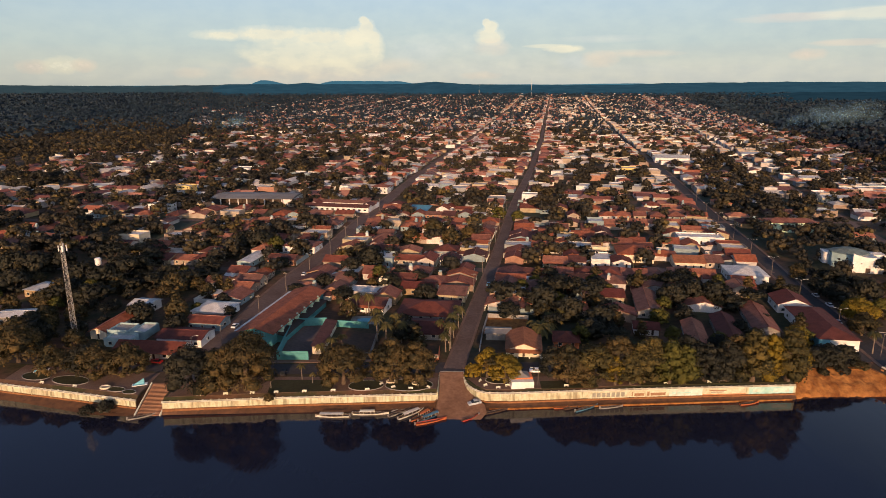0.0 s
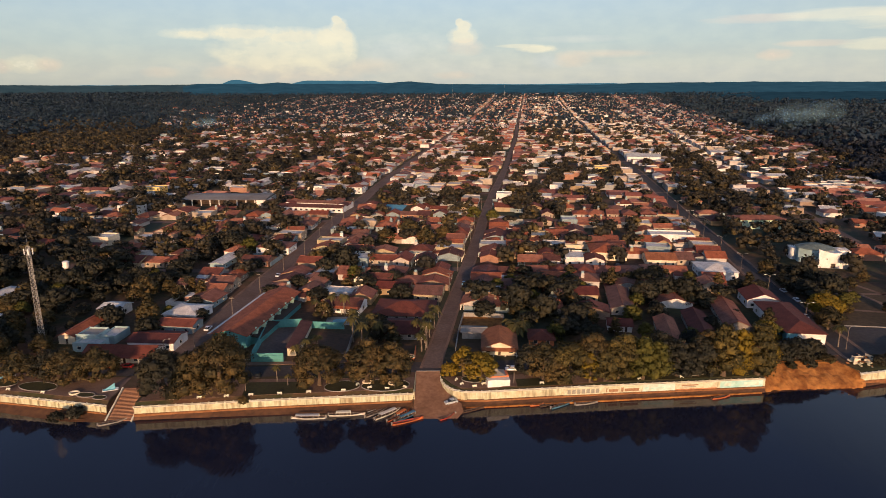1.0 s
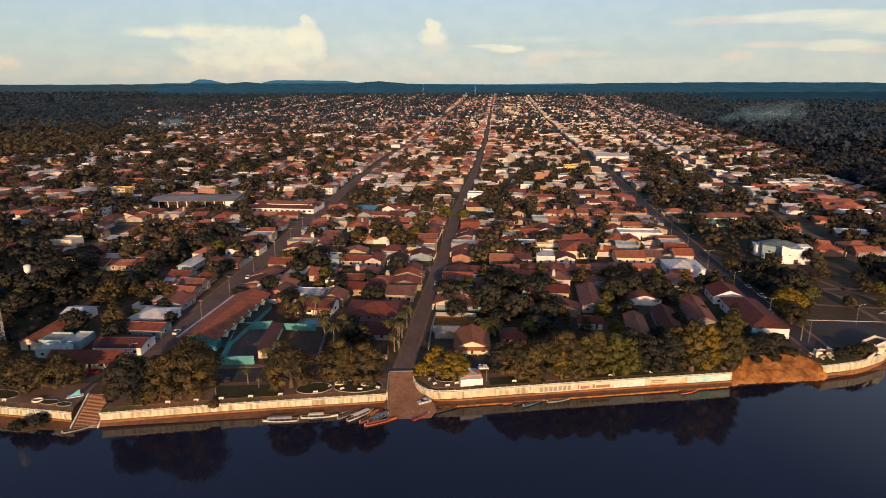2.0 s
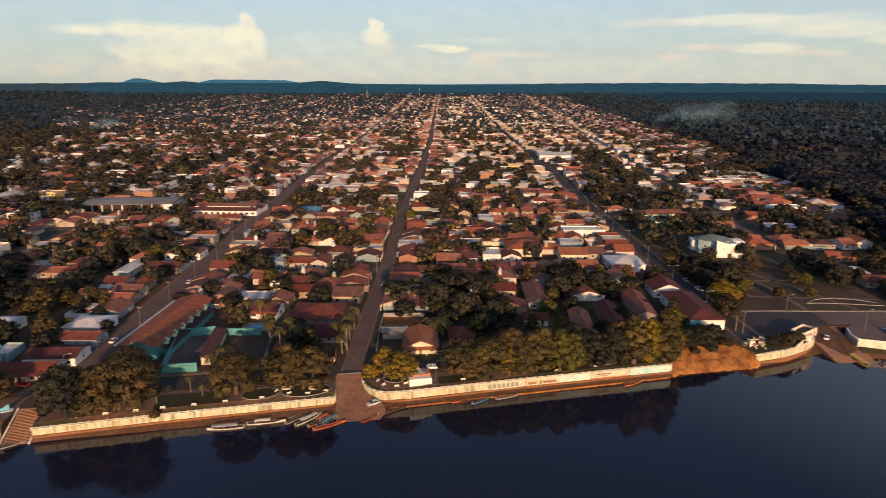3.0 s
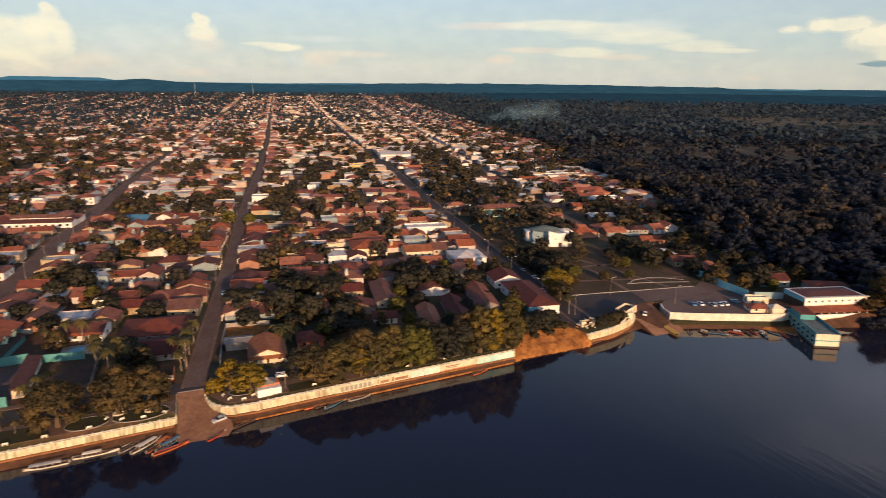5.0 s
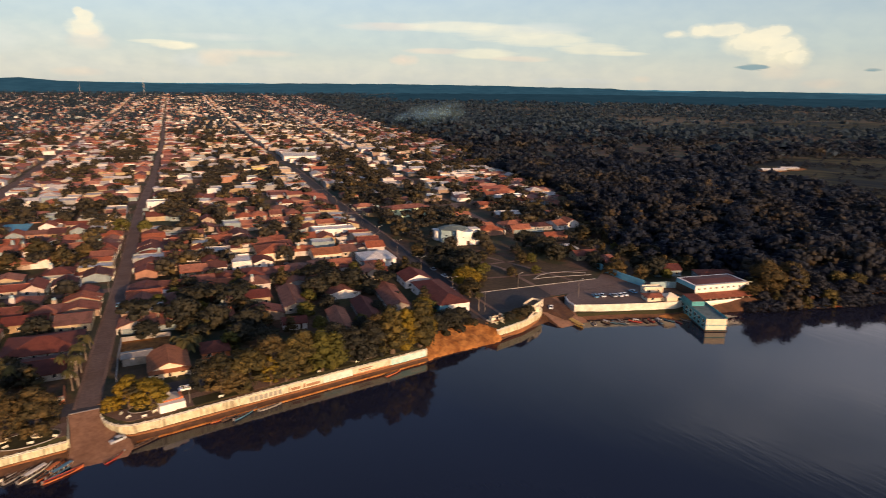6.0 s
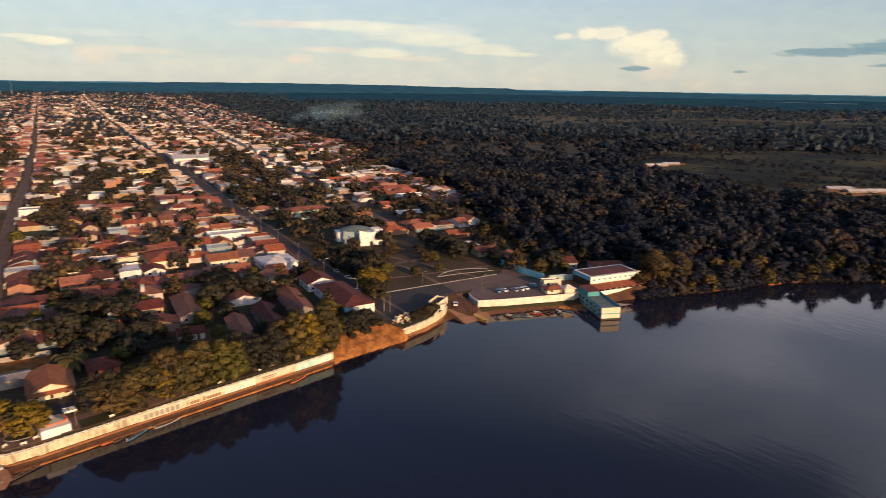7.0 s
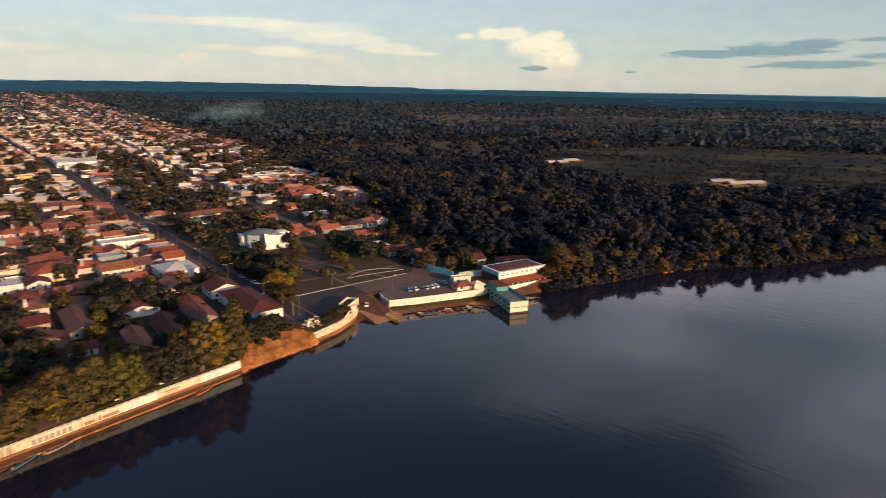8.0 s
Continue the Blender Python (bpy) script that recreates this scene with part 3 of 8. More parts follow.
# clouds on a far backdrop shell
def cloud_material(banks):
    """banks: compass, height, half width, half height (degrees), softness, colour."""
    m, n, l, b = material("evening_clouds")
    n.remove(b)
    uv = n.new("ShaderNodeUVMap").outputs[0]
    sep = n.new("ShaderNodeSeparateXYZ")
    l.new(uv, sep.inputs[0])

    def calc(op, one, two=None, three=None, clamp=False):
        k = n.new("ShaderNodeMath")
        k.operation, k.use_clamp = op, clamp
        for sock, val in zip(k.inputs, (one, two, three)):
            if val is None:
                continue
            if isinstance(val, (int, float)):
                sock.default_value = val
            else:
                l.new(val, sock)
        return k.outputs[0]

    stretch = n.new("ShaderNodeMapping")
    stretch.inputs["Scale"].default_value = (0.5, 0.9, 1)
    l.new(uv, stretch.inputs[0])
    puffs = noise_node(n, l, 1.0, 5, stretch.outputs[0], 0.5).outputs[0]
    flat = n.new("ShaderNodeMapping")
    flat.inputs["Scale"].default_value = (0.14, 1.1, 1)
    l.new(uv, flat.inputs[0])
    veil = noise_node(n, l, 1.0, 6, flat.outputs[0], 0.6).outputs[0]
    slow = n.new("ShaderNodeMapping")
    slow.inputs["Scale"].default_value = (0.035, 0.11, 1)
    l.new(uv, slow.inputs[0])
    broad = noise_node(n, l, 1.0, 3, slow.outputs[0], 0.5).outputs[0]
    fine = n.new("ShaderNodeMapping")
    fine.inputs["Scale"].default_value = (0.95, 1.25, 1)
    l.new(uv, fine.inputs[0])
    crisp = noise_node(n, l, 1.0, 6, fine.outputs[0], 0.6).outputs[0]
    torn = n.new("ShaderNodeMapping")
    torn.inputs["Scale"].default_value = (0.45, 2.6, 1)
    l.new(uv, torn.inputs[0])
    shred = noise_node(n, l, 1.0, 6, torn.outputs[0], 0.65).outputs[0]
    alpha, colour = None, None
    for az, el, rw, rh, soft, flatness, col in banks:
        dx = calc("MULTIPLY", calc("SUBTRACT", sep.outputs[0], az), 1 / rw)
        dy = calc("MULTIPLY", calc("SUBTRACT", sep.outputs[1], el), 1 / rh)
        body = calc("SUBTRACT", 1.0, calc("ADD", calc("MULTIPLY", dx, dx), calc("MULTIPLY", dy, dy)))
        grain = calc("MULTIPLY", calc("SUBTRACT", (puffs, veil, veil, shred, broad, crisp)[flatness], 0.5), (1.7, 2.2, 0.0, 2.6, 2.6, 1.25)[flatness])
        a = calc("MULTIPLY", calc("MULTIPLY", calc("ADD", body, grain), soft * (0.62 if flatness == 5 else 0.8 if flatness == 3 else 1.0), clamp=True), (0.75, 0.7, 1.0, 0.9, 1.0, 0.86)[flatness])
        if alpha is None:
            alpha, colour = a, mixed(n, l, "MIX", 0.0, col, col)
        else:
            colour = mixed(n, l, "MIX", a, colour, col)
            alpha = calc("MAXIMUM", alpha, a)
    tone = ramp(n, [(0.35, (0.80, 0.85, 0.93)), (0.65, (1.06, 1.04, 1.0))])
    l.new(puffs, tone.inputs[0])
    colour = mixed(n, l, "MULTIPLY", 0.45, colour, tone.outputs[0])
    em, tr, mx = n.new("ShaderNodeEmission"), n.new("ShaderNodeBsdfTransparent"), n.new("ShaderNodeMixShader")
    l.new(colour, em.inputs[0])
    l.new(alpha, mx.inputs[0]), l.new(tr.outputs[0], mx.inputs[1]), l.new(em.outputs[0], mx.inputs[2])
    l.new(mx.outputs[0], n["Material Output"].inputs[0])
    return m


CREAM, PEACH, GREY, PALE = (0.74, 0.72, 0.48), (0.68, 0.595, 0.425), (0.15, 0.27, 0.28), (0.58, 0.62, 0.50)
SHADE = (0.52, 0.585, 0.52)
BANKS = [(20, 0.0, 130, 11.5, 0.8, 2, (0.43, 0.525, 0.455)), (20, 0.0, 130, 3.4, 0.6, 2, (0.56, 0.57, 0.43)), (-6, 0.9, 34, 1.2, 0.4, 1, PALE), (30, 1.0, 60, 1.2, 0.4, 1, PALE),
         # the great anvil cloud and its towers
         (-1.5, 3.5, 6.5, 0.8, 0.6, 0, PALE), (0.5, 2.1, 7.5, 1.5, 0.5, 0, PALE), (-12, 1.3, 8, 1.5, 0.6, 0, PEACH), (-13.5, 2.6, 5.2, 1.9, 1.2, 0, CREAM), (-9.6, 2.7, 3.4, 2.0, 1.4, 0, CREAM),
         (-19.2, 3.95, 2.8, 0.5, 1.8, 5, CREAM), (-15.5, 4.1, 3.8, 0.75, 2.0, 5, CREAM), (-11.5, 3.9, 3.6, 0.85, 2.0, 5, CREAM), (-8.6, 3.8, 2.0, 1.0, 2.2, 5, CREAM),
         (-7.75, 4.5, 0.9, 1.0, 2.8, 5, CREAM), (-7.95, 5.25, 0.5, 0.42, 3.2, 5, CREAM), (-7.3, 3.9, 1.0, 0.9, 2.4, 5, CREAM), (-7.1, 2.9, 1.0, 1.3, 1.8, 5, CREAM),
         (-22.0, 1.0, 1.7, 0.5, 0.8, 5, PEACH), (-17.0, 1.0, 2.2, 0.6, 0.7, 5, PEACH), (-3.4, 2.7, 2.8, 1.0, 0.6, 0, SHADE), (-5.0, 1.6, 2.4, 0.8, 0.6, 5, PEACH),
         (2.6, 4.0, 1.4, 0.85, 2.4, 5, CREAM), (2.75, 4.75, 0.7, 0.6, 3.0, 5, CREAM), (2.35, 5.1, 0.42, 0.38, 3.2, 5, CREAM), (2.9, 3.1, 1.8, 0.8, 1.0, 5, PEACH), (1.9, 0.8, 2.0, 0.4, 0.9, 5, PEACH),
         (9.8, 1.9, 1.5, 0.8, 0.7, 0, SHADE), (8.8, 2.95, 2.0, 0.36, 2.2, 5, CREAM), (7.2, 3.2, 2.0, 0.2, 1.4, 1, CREAM), (11.9, 2.1, 1.8, 0.75, 1.4, 5, PEACH), (15.2, 2.5, 3.8, 0.4, 0.8, 1, PEACH), (12.5, 3.7, 4.5, 0.34, 0.8, 1, PALE),
         (-32.9, 1.35, 1.2, 0.62, 1.6, 5, PEACH), (-31.0, 1.5, 1.5, 0.75, 1.6, 5, CREAM), (-29.6, 1.5, 1.0, 0.62, 1.4, 5, PEACH),
         # long streaks
         (25.5, 4.9, 4.5, 0.4, 1.2, 1, PEACH), (31.5, 4.95, 4.5, 0.55, 1.4, 1, CREAM), (35.5, 4.5, 4.5, 0.75, 1.5, 1, CREAM), (39.0, 3.95, 4.2, 0.7, 1.5, 1, CREAM), (42.8, 3.3, 3.6, 0.5, 1.5, 1, CREAM), (45.5, 2.9, 2.4, 0.22, 1.2, 1, CREAM),
         (39.5, 4.9, 4.0, 0.5, 0.7, 1, PALE), (30.0, 3.0, 2.8, 0.32, 1.3, 1, PEACH), (34.2, 2.85, 3.0, 0.46, 1.4, 1, CREAM), (37.5, 2.45, 2.8, 0.3, 1.1, 1, PEACH), (27.3, 2.2, 1.5, 0.5, 1.5, 5, PEACH),
         # the cumulus over the forest
         (49.6, 4.38, 1.1, 0.36, 2.0, 5, CREAM), (51.4, 4.6, 1.1, 0.62, 2.2, 5, CREAM), (53.2, 4.65, 2.0, 0.65, 2.6, 5, CREAM), (56.0, 4.0, 1.9, 0.95, 2.6, 5, CREAM), (57.0, 4.5, 1.0, 0.55, 2.8, 5, CREAM),
         (55.0, 3.7, 2.4, 1.2, 2.0, 5, CREAM), (56.6, 2.9, 1.9, 1.2, 1.6, 5, CREAM), (57.4, 3.5, 1.7, 1.0, 2.4, 5, CREAM), (58.3, 2.6, 1.4, 1.0, 2.0, 5, CREAM), (57.0, 2.4, 1.6, 1.0, 1.3, 5, CREAM), (57.5, 1.6, 1.9, 0.8, 0.8, 5, PEACH), (60.5, 0.65, 1.7, 0.42, 0.8, 5, PEACH), (47.2, 0.85, 0.9, 0.32, 0.8, 5, PEACH),
         # dark shreds
         (55.4, 1.85, 1.2, 0.28, 2, 3, GREY), (63.4, 1.65, 0.7, 0.14, 1.5, 3, GREY), (69.5, 3.05, 4.6, 0.36, 2, 3, GREY), (74.0, 3.35, 4.6, 0.62, 2, 3, GREY), (76.4, 3.75, 2.4, 0.46, 1.8, 3, GREY),
         (77.2, 2.25, 5.0, 0.34, 2, 3, GREY), (80.4, 4.0, 1.7, 0.2, 1.6, 3, GREY), (80.6, 2.85, 2.2, 0.24, 1.6, 3, GREY), (72.6, 2.08, 1.0, 0.12, 1.2, 3, GREY), (41.5, 0.65, 4.5, 0.3, 0.5, 3, SHADE),
         # unseen bright banks overhead, added for their reflection in the river
         (102, 24, 44, 20, 0.95, 4, (1.16, 1.24, 1.22)), (62, 19, 44, 10, 0.5, 2, (0.62, 0.80, 0.88)), (66, 21.5, 22, 6.5, 0.9, 4, (0.80, 0.86, 0.88)), (66, 12.0, 46, 5.5, 0.85, 2, (0.74, 0.79, 0.80)), (66, 12.5, 34, 4.6, 0.9, 4, (0.84, 0.87, 0.86))]
cv, cf, cu = [], [], []
for i in range(61):
    for j in range(9):
        az, el = -55 + 180 * i / 60, (-1.5, 1.5, 4.5, 8, 12, 20, 32, 46, 60)[j]
        cv.append((4960 * math.sin(radians(az)) * math.cos(radians(el)), 4960 * math.cos(radians(az)) * math.cos(radians(el)), 92 + 4960 * math.sin(radians(el))))
        cu.append((az, el))
for i in range(60):
    for j in range(8):
        cf.append((i * 9 + j, i * 9 + 9 + j, i * 9 + 10 + j, i * 9 + 1 + j))
cm = bpy.data.meshes.new("backdrop_clouds")
cm.from_pydata(cv, [], cf)
layer = cm.uv_layers.new(name="sky")
for lo in cm.loops:
    layer.data[lo.index].uv = cu[lo.vertex_index]
cm.materials.append(cloud_material(BANKS))
clouds = setting("backdrop_clouds", cm, (), "evening cumulus and thin cloud streaks above the horizon", "clouds")
clouds.visible_shadow = False

# ---- streets ----
def strip(name, line, width, z, mat, label, category, thick=0.0):
    """A road or pavement along a line of (x, y), laid on the land."""
    sh = Shape()
    p = [Vector(q) for q in line]
    for i, q in enumerate(p):
        d = (p[min(i + 1, len(p) - 1)] - p[max(i - 1, 0)]).normalized()
        nr = Vector((-d.y, d.x)) * width / 2
        for s in (1, -1):
            c = q + nr * s
            sh.v.append((c.x, c.y, z + float(far_rise(c.x, c.y))))
    n = len(p)
    for i in range(n - 1):
        sh.f.append((2 * i + 1, 2 * i + 3, 2 * i + 2, 2 * i)), sh.k.append(0)
    if thick:
        o = len(sh.v)
        sh.v += [(x, y, zz - thick) for x, y, zz in sh.v]
        for i in range(n - 1):
            sh.f += [(2 * i, 2 * i + 2, o + 2 * i + 2, o + 2 * i), (2 * i + 3, 2 * i + 1, o + 2 * i + 1, o + 2 * i + 3)]
            sh.k += [0, 0]
        sh.f += [(0, 1, o + 1, o), (o + 2 * n - 2, o + 2 * n - 1, 2 * n - 1, 2 * n - 2)][::1]
        sh.k += [0, 0]
    return setting(name, sh, mat, label, category)


VS = [205, 225, 250, 275, 300, 330, 360, 400, 440, 500, 560, 640, 720, 820, 940, 1080, 1240, 1420, 1600, 1800, 2050, 2350, 2700, 3100, 3600, 4200]
for i, st in enumerate(STREETS):
    v0 = max(st[0][0], 203 if i != 10 else 199)
    line = [(float(street_x(i, v)), v) for v in [v0] + [v for v in VS if v > v0 + 5]]
    near = i in (9, 10, 11)
    strip("road", line, 5.4 if i == 10 else 8.0 if near else 6.4, 0.03 + 0.003 * i, M_ASPHALT if i == 11 else M_ROAD, "worn town street running inland", "road")
    if near:
        for s in (1, -1):
            half = 2.7 if i == 10 else 4.0
            wide = 0.9 if i == 10 else 1.4
            edge = [(x + s * (half + wide / 2), v) for x, v in line if v < 760]
            strip("pavement", edge, wide, 0.16, M_PAVING, "raised pavement with kerb along the street", "pavement", thick=0.16)
for j, v in enumerate(CROSS[1:]):
    reach = [(-700, 230), (-640, 300)][j % 2]
    x0 = float(axis(v)) - (560 if v < 700 else 1000)
    x1 = float(along(TOWN_EDGE, v)) - 15 if v > 380 else 160
    strip("road", [(x0 + (x1 - x0) * k / 14, v) for k in range(15)], 6.5, 0.075 + 0.002 * (j % 5), M_ROAD, "worn cross street", "road")
RIVER_ROAD = [(-400, 236), (-200, 212), (-150, 204), (-110, 199), (-60, 197.2), (-20, 199.2), (0, 200), (40, 200.8), (80, 203), (125, 208), (150, 213)]
strip("road", RIVER_ROAD, 8.0, 0.05, M_ASPHALT, "riverside street beside the park", "road")
strip("pavement", [(x, y + 6.2) for x, y in RIVER_ROAD if -120 < x < -7], 2.4, 0.17, M_PAVING, "pavement along the riverside street", "pavement", thick=0.17)
strip("pavement", [(x, y + 6.2) for x, y in RIVER_ROAD if 5 < x < 130], 2.4, 0.17, M_PAVING, "pavement along the riverside street", "pavement", thick=0.17)

# park terraces behind the river wall
def plate(name, outline, z, mat, label, category, depth=0.12):
    return setting(name, Shape().prism(outline, z - depth, z), mat, label, category)


def wall_line(x0, x1, step=3.0):
    n = max(2, int((x1 - x0) / step))
    return [(x0 + (x1 - x0) * i / n, float(along(BRINK, x0 + (x1 - x0) * i / n))) for i in range(n + 1)]


left_park = [(x, y + 1.75) for x, y in wall_line(-147, -98.5)]
plate("pavement", left_park + [(-98.5, 193.5), (-110, 194.3), (-147, 199)], 0.06, M_PAVING, "brown paving of the riverside park", "pavement")
mid_park = [(x, y + 1.75) for x, y in wall_line(-89, -6.9)]
plate("pavement", mid_park + [(-6.3, 192), (-60, 191.6), (-89, 192.6)], 0.06, M_PAVING, "brown paving of the riverside park", "pavement")
right_park = [(x, y + 1.75) for x, y in wall_line(8.4, 106)]
plate("pavement", [(2.6, 192.0), (5.8, 186.5)] + right_park + [(106, 200), (80, 197.5), (40, 194.2), (4, 192.2)], 0.06, M_PAVING, "brown paving of the riverside terrace", "pavement")
plate("lawn", [(-59, 180.2), (-40, 181.6), (-39, 189.4), (-60, 189.2)], 0.10, M_GRASS, "short park grass edged with a white kerb", "lawn")
plate("lawn", [(26, 184.6), (44, 186.1), (44, 191.5), (26, 189.9)], 0.10, M_GRASS, "short park grass behind the river wall", "lawn")
plate("lawn", [(58, 187.6), (105, 191.0), (105, 197.5), (58, 193.5)], 0.10, M_GRASS, "shaded park grass under the riverside trees", "lawn")

# boat ramp between the two walls
rs = Shape()
RAMP = [(196.2, -6.2, 1.7), (194, -6.25, 1.8), (191, -6.3, 2.0), (187, -6.4, 3.2), (183.5, -6.5, 5.4), (180, -6.8, 8.2), (176.5, -7.0, 8.6), (173, -6.0, 6.5), (170.5, -4.6, 3.8)]
for y, xa, xb in RAMP:
    for k in range(6):
        x = xa + (xb - xa) * k / 5
        rs.v.append((x, y, 0.1 - 5.0 * (196.2 - y) / 24.2 + 0.05 * noise.noise(Vector((x, y, 0)))))
for i in range(len(RAMP) - 1):
    for k in range(5):
        rs.f.append((i * 6 + k, (i + 1) * 6 + k, (i + 1) * 6 + k + 1, i * 6 + k + 1)), rs.k.append(0)
M_RAMP = surface("ramp_concrete", (0.20, 0.105, 0.062), (0.31, 0.17, 0.10), 0.8, 0.9, 0.3, (0.5, 0.42, 0.36), 0.12, 0.7)
setting("boat_ramp", rs, M_RAMP, "brown concrete boat ramp down to the river", "ramp")
setting("ramp_kerb", Shape().box(-6.0, 1.8, 196.2, 196.8, 0, 0.2), M_CONCRETE, "pale concrete kerb across the top of the ramp", "kerb")

# ---- the river wall ----
def river_wall_material():
    m, n, l, b = material("stained_river_wall", 0.9)
    co = n.new("ShaderNodeTexCoord").outputs["Object"]
    fine, wide = noise_node(n, l, 1.1, 5, co), noise_node(n, l, 0.22, 5, co)
    drips = n.new("ShaderNodeMapping")
    drips.inputs["Scale"].default_value = (0.9, 0.9, 0.10)
    l.new(co, drips.inputs[0])
    runs = noise_node(n, l, 1.0, 4, drips.outputs[0])
    base = ramp(n, [(0.3, (0.45, 0.43, 0.27)), (0.7, (0.61, 0.59, 0.42))])
    l.new(fine.outputs[0], base.inputs[0])
    c1, c2 = ramp(n, [(0.5, (0, 0, 0)), (0.70, (0.8,) * 3)]), ramp(n, [(0.46, (0, 0, 0)), (0.64, (0.8,) * 3)])
    l.new(wide.outputs[0], c1.inputs[0]), l.new(runs.outputs[0], c2.inputs[0])
    col = mixed(n, l, "MIX", c1.outputs[0], base.outputs[0], (0.40, 0.30, 0.17))
    col = mixed(n, l, "MULTIPLY", c2.outputs[0], col, (0.38, 0.36, 0.33))
    l.new(col, b.inputs["Base Color"])
    return m


M_RIVERWALL = river_wall_material()
M_FOOTING = surface("wall_footing", (0.17, 0.075, 0.028), (0.30, 0.135, 0.052), 0.9, 0.9, 0.3, (0.5, 0.42, 0.36), 0.3, 0.7)
M_RAIL = surface("white_rail", (0.58, 0.57, 0.46), (0.72, 0.71, 0.60), 1.5, 0.8, 0.1, (0.55, 0.45, 0.35), 0.3, 0.5)
post_mesh = Shape().box(-0.16, 0.16, -0.3, 0.3, -0.1, 0.42).box(-0.2, 0.2, -0.33, 0.33, 0.42, 0.5).mesh("post", M_RAIL)
butt_mesh = Shape().add([(-0.3, -0.62, -3.6), (0.3, -0.62, -3.6), (0.3, -0.62, -3.2), (-0.3, -0.62, -3.2), (-0.22, -0.27, -0.2), (0.22, -0.27, -0.2), (0.22, 0.1, -3.6), (-0.22, 0.1, -3.6), (0.22, 0.1, -0.2), (-0.22, 0.1, -0.2)],
                        [(0, 1, 2, 3), (3, 2, 5, 4), (1, 6, 8, 5, 2), (0, 3, 4, 9, 7), (4, 5, 8, 9)]).mesh("buttress", M_RIVERWALL)


def river_wall(name, line, label, drop=0.5, buttress=0.0):
    """A wall whose coping lies drop metres below the town's level."""
    root = thing(name, label, "river wall", kind="structure")
    part("wall", Shape().wallrun(line, 0.5, -4.4, -0.06 - drop), M_RIVERWALL, root)
    part("footing", Shape().wallrun([(x, y - 0.1) for x, y in line], 0.9, -4.6, -3.0), M_FOOTING, root, "earth-stained concrete footing")
    part("coping", Shape().wallrun(line, 0.62, -0.06 - drop, 0.06 - drop), M_RAIL, root)
    part("rail", Shape().wallrun(line, 0.26, 0.26 - drop, 0.40 - drop), M_RAIL, root, "white-painted rail")
    lengths = np.r_[0, np.cumsum([math.dist(p, q) for p, q in zip(line, line[1:])])]
    px, py = [p[0] for p in line], [p[1] for p in line]
    for k in range(int(lengths[-1] / 2.4) + 1):
        d = k * 2.4
        x, y = float(np.interp(d, lengths, px)), float(np.interp(d, lengths, py))
        x2, y2 = float(np.interp(d + 1, lengths, px)), float(np.interp(d + 1, lengths, py))
        if (x2, y2) == (x, y):
            continue
        part("post", post_mesh, (), root, m=pose(x, y, -drop, 0, 0, math.degrees(math.atan2(y2 - y, x2 - x))))
        if buttress and k % 3 == 1:
            part("buttress", butt_mesh, (), root, m=pose(x, y, -drop, 0, 0, math.degrees(math.atan2(y2 - y, x2 - x))))
    return root


river_wall("wall_river_left", wall_line(-230, -98.25), "pale stained river wall curving along the bank", drop=1.0, buttress=1)
river_wall("wall_river_park", wall_line(-89.75, -6.6), "pale stained river wall with white rail", drop=1.0)
curve = [(1.9, 200.0), (1.95, 195), (2.1, 190.8), (2.7, 188.2), (4.1, 185.6), (6.0, 183.6), (8.4, 182.5)] + wall_line(9.5, 107.2)
river_wall("wall_river_right", curve, "long pale river wall with faded painted adverts")
river_wall("wall_river_port", [(140.5, 192.6), (147, 193.9), (154.5, 195.4), (160, 197.4), (166, 200), (171.3, 203.3), (173.4, 207), (174, 212)], "bright curved river wall beside the port ramp")
ws = Shape().wallrun([(-6.5, 182.2), (-6.45, 190), (-6.4, 196.5)], 0.4, -4.6, -0.1)
setting("wall_ramp_side", ws, M_RIVERWALL, "low pale side wall of the boat ramp", "wall")
lg = Shape().wallrun([(x, float(along(SHORE, x)) + 0.2) for x in [9.5 + 3 * i for i in range(33)]], 0.4, -5.2, -4.15)
setting("kerb_river_ledge", lg, M_EARTH, "worn brown edge of the ledge under the river wall", "kerb")
lg = Shape()
pl = [(x, float(along(SHORE, x)) + 0.3) for x in [9.5 + 3 * i for i in range(33)]]
pu = [(x, float(along(BRINK, x)) - 0.3) for x, _ in pl]
for (xa, ya), (xb, yb) in zip(pl, pu):
    lg.v += [(xa, ya, -4.18), (xb, yb, -3.75)]
for i in range(len(pl) - 1):
    lg.f.append((2 * i, 2 * i + 2, 2 * i + 3, 2 * i + 1)), lg.k.append(0)
setting("ledge", lg, M_MUD, "muddy ledge at the foot of the river wall", "ledge")

# stairs down to the water between the two left walls
st = thing("river_stairs", "brown concrete stairs leading down to the river", "stairs", kind="structure")
step_mesh = Shape().box(-3.4, 3.4, -0.26, 0.26, -0.6, 0.0).mesh("step", M_RAMP)
for k in range(24):
    part("step", step_mesh, (), st, m=pose(-93.9, 186.0 - 0.52 * k, 0.02 - 0.19 * k, 0, 0, 3))
part("cheek_wall", Shape().add([(-98.0, 186, -5), (-97.6, 186, -5), (-97.6, 186, 0.4), (-98.0, 186, 0.4), (-98.0, 173.5, -5), (-97.6, 173.5, -5), (-97.6, 173.5, -4.2), (-98.0, 173.5, -4.2)],
                               [(0, 1, 2, 3), (7, 6, 5, 4), (3, 2, 6, 7), (1, 5, 6, 2), (0, 3, 7, 4)]), M_RAIL, st)
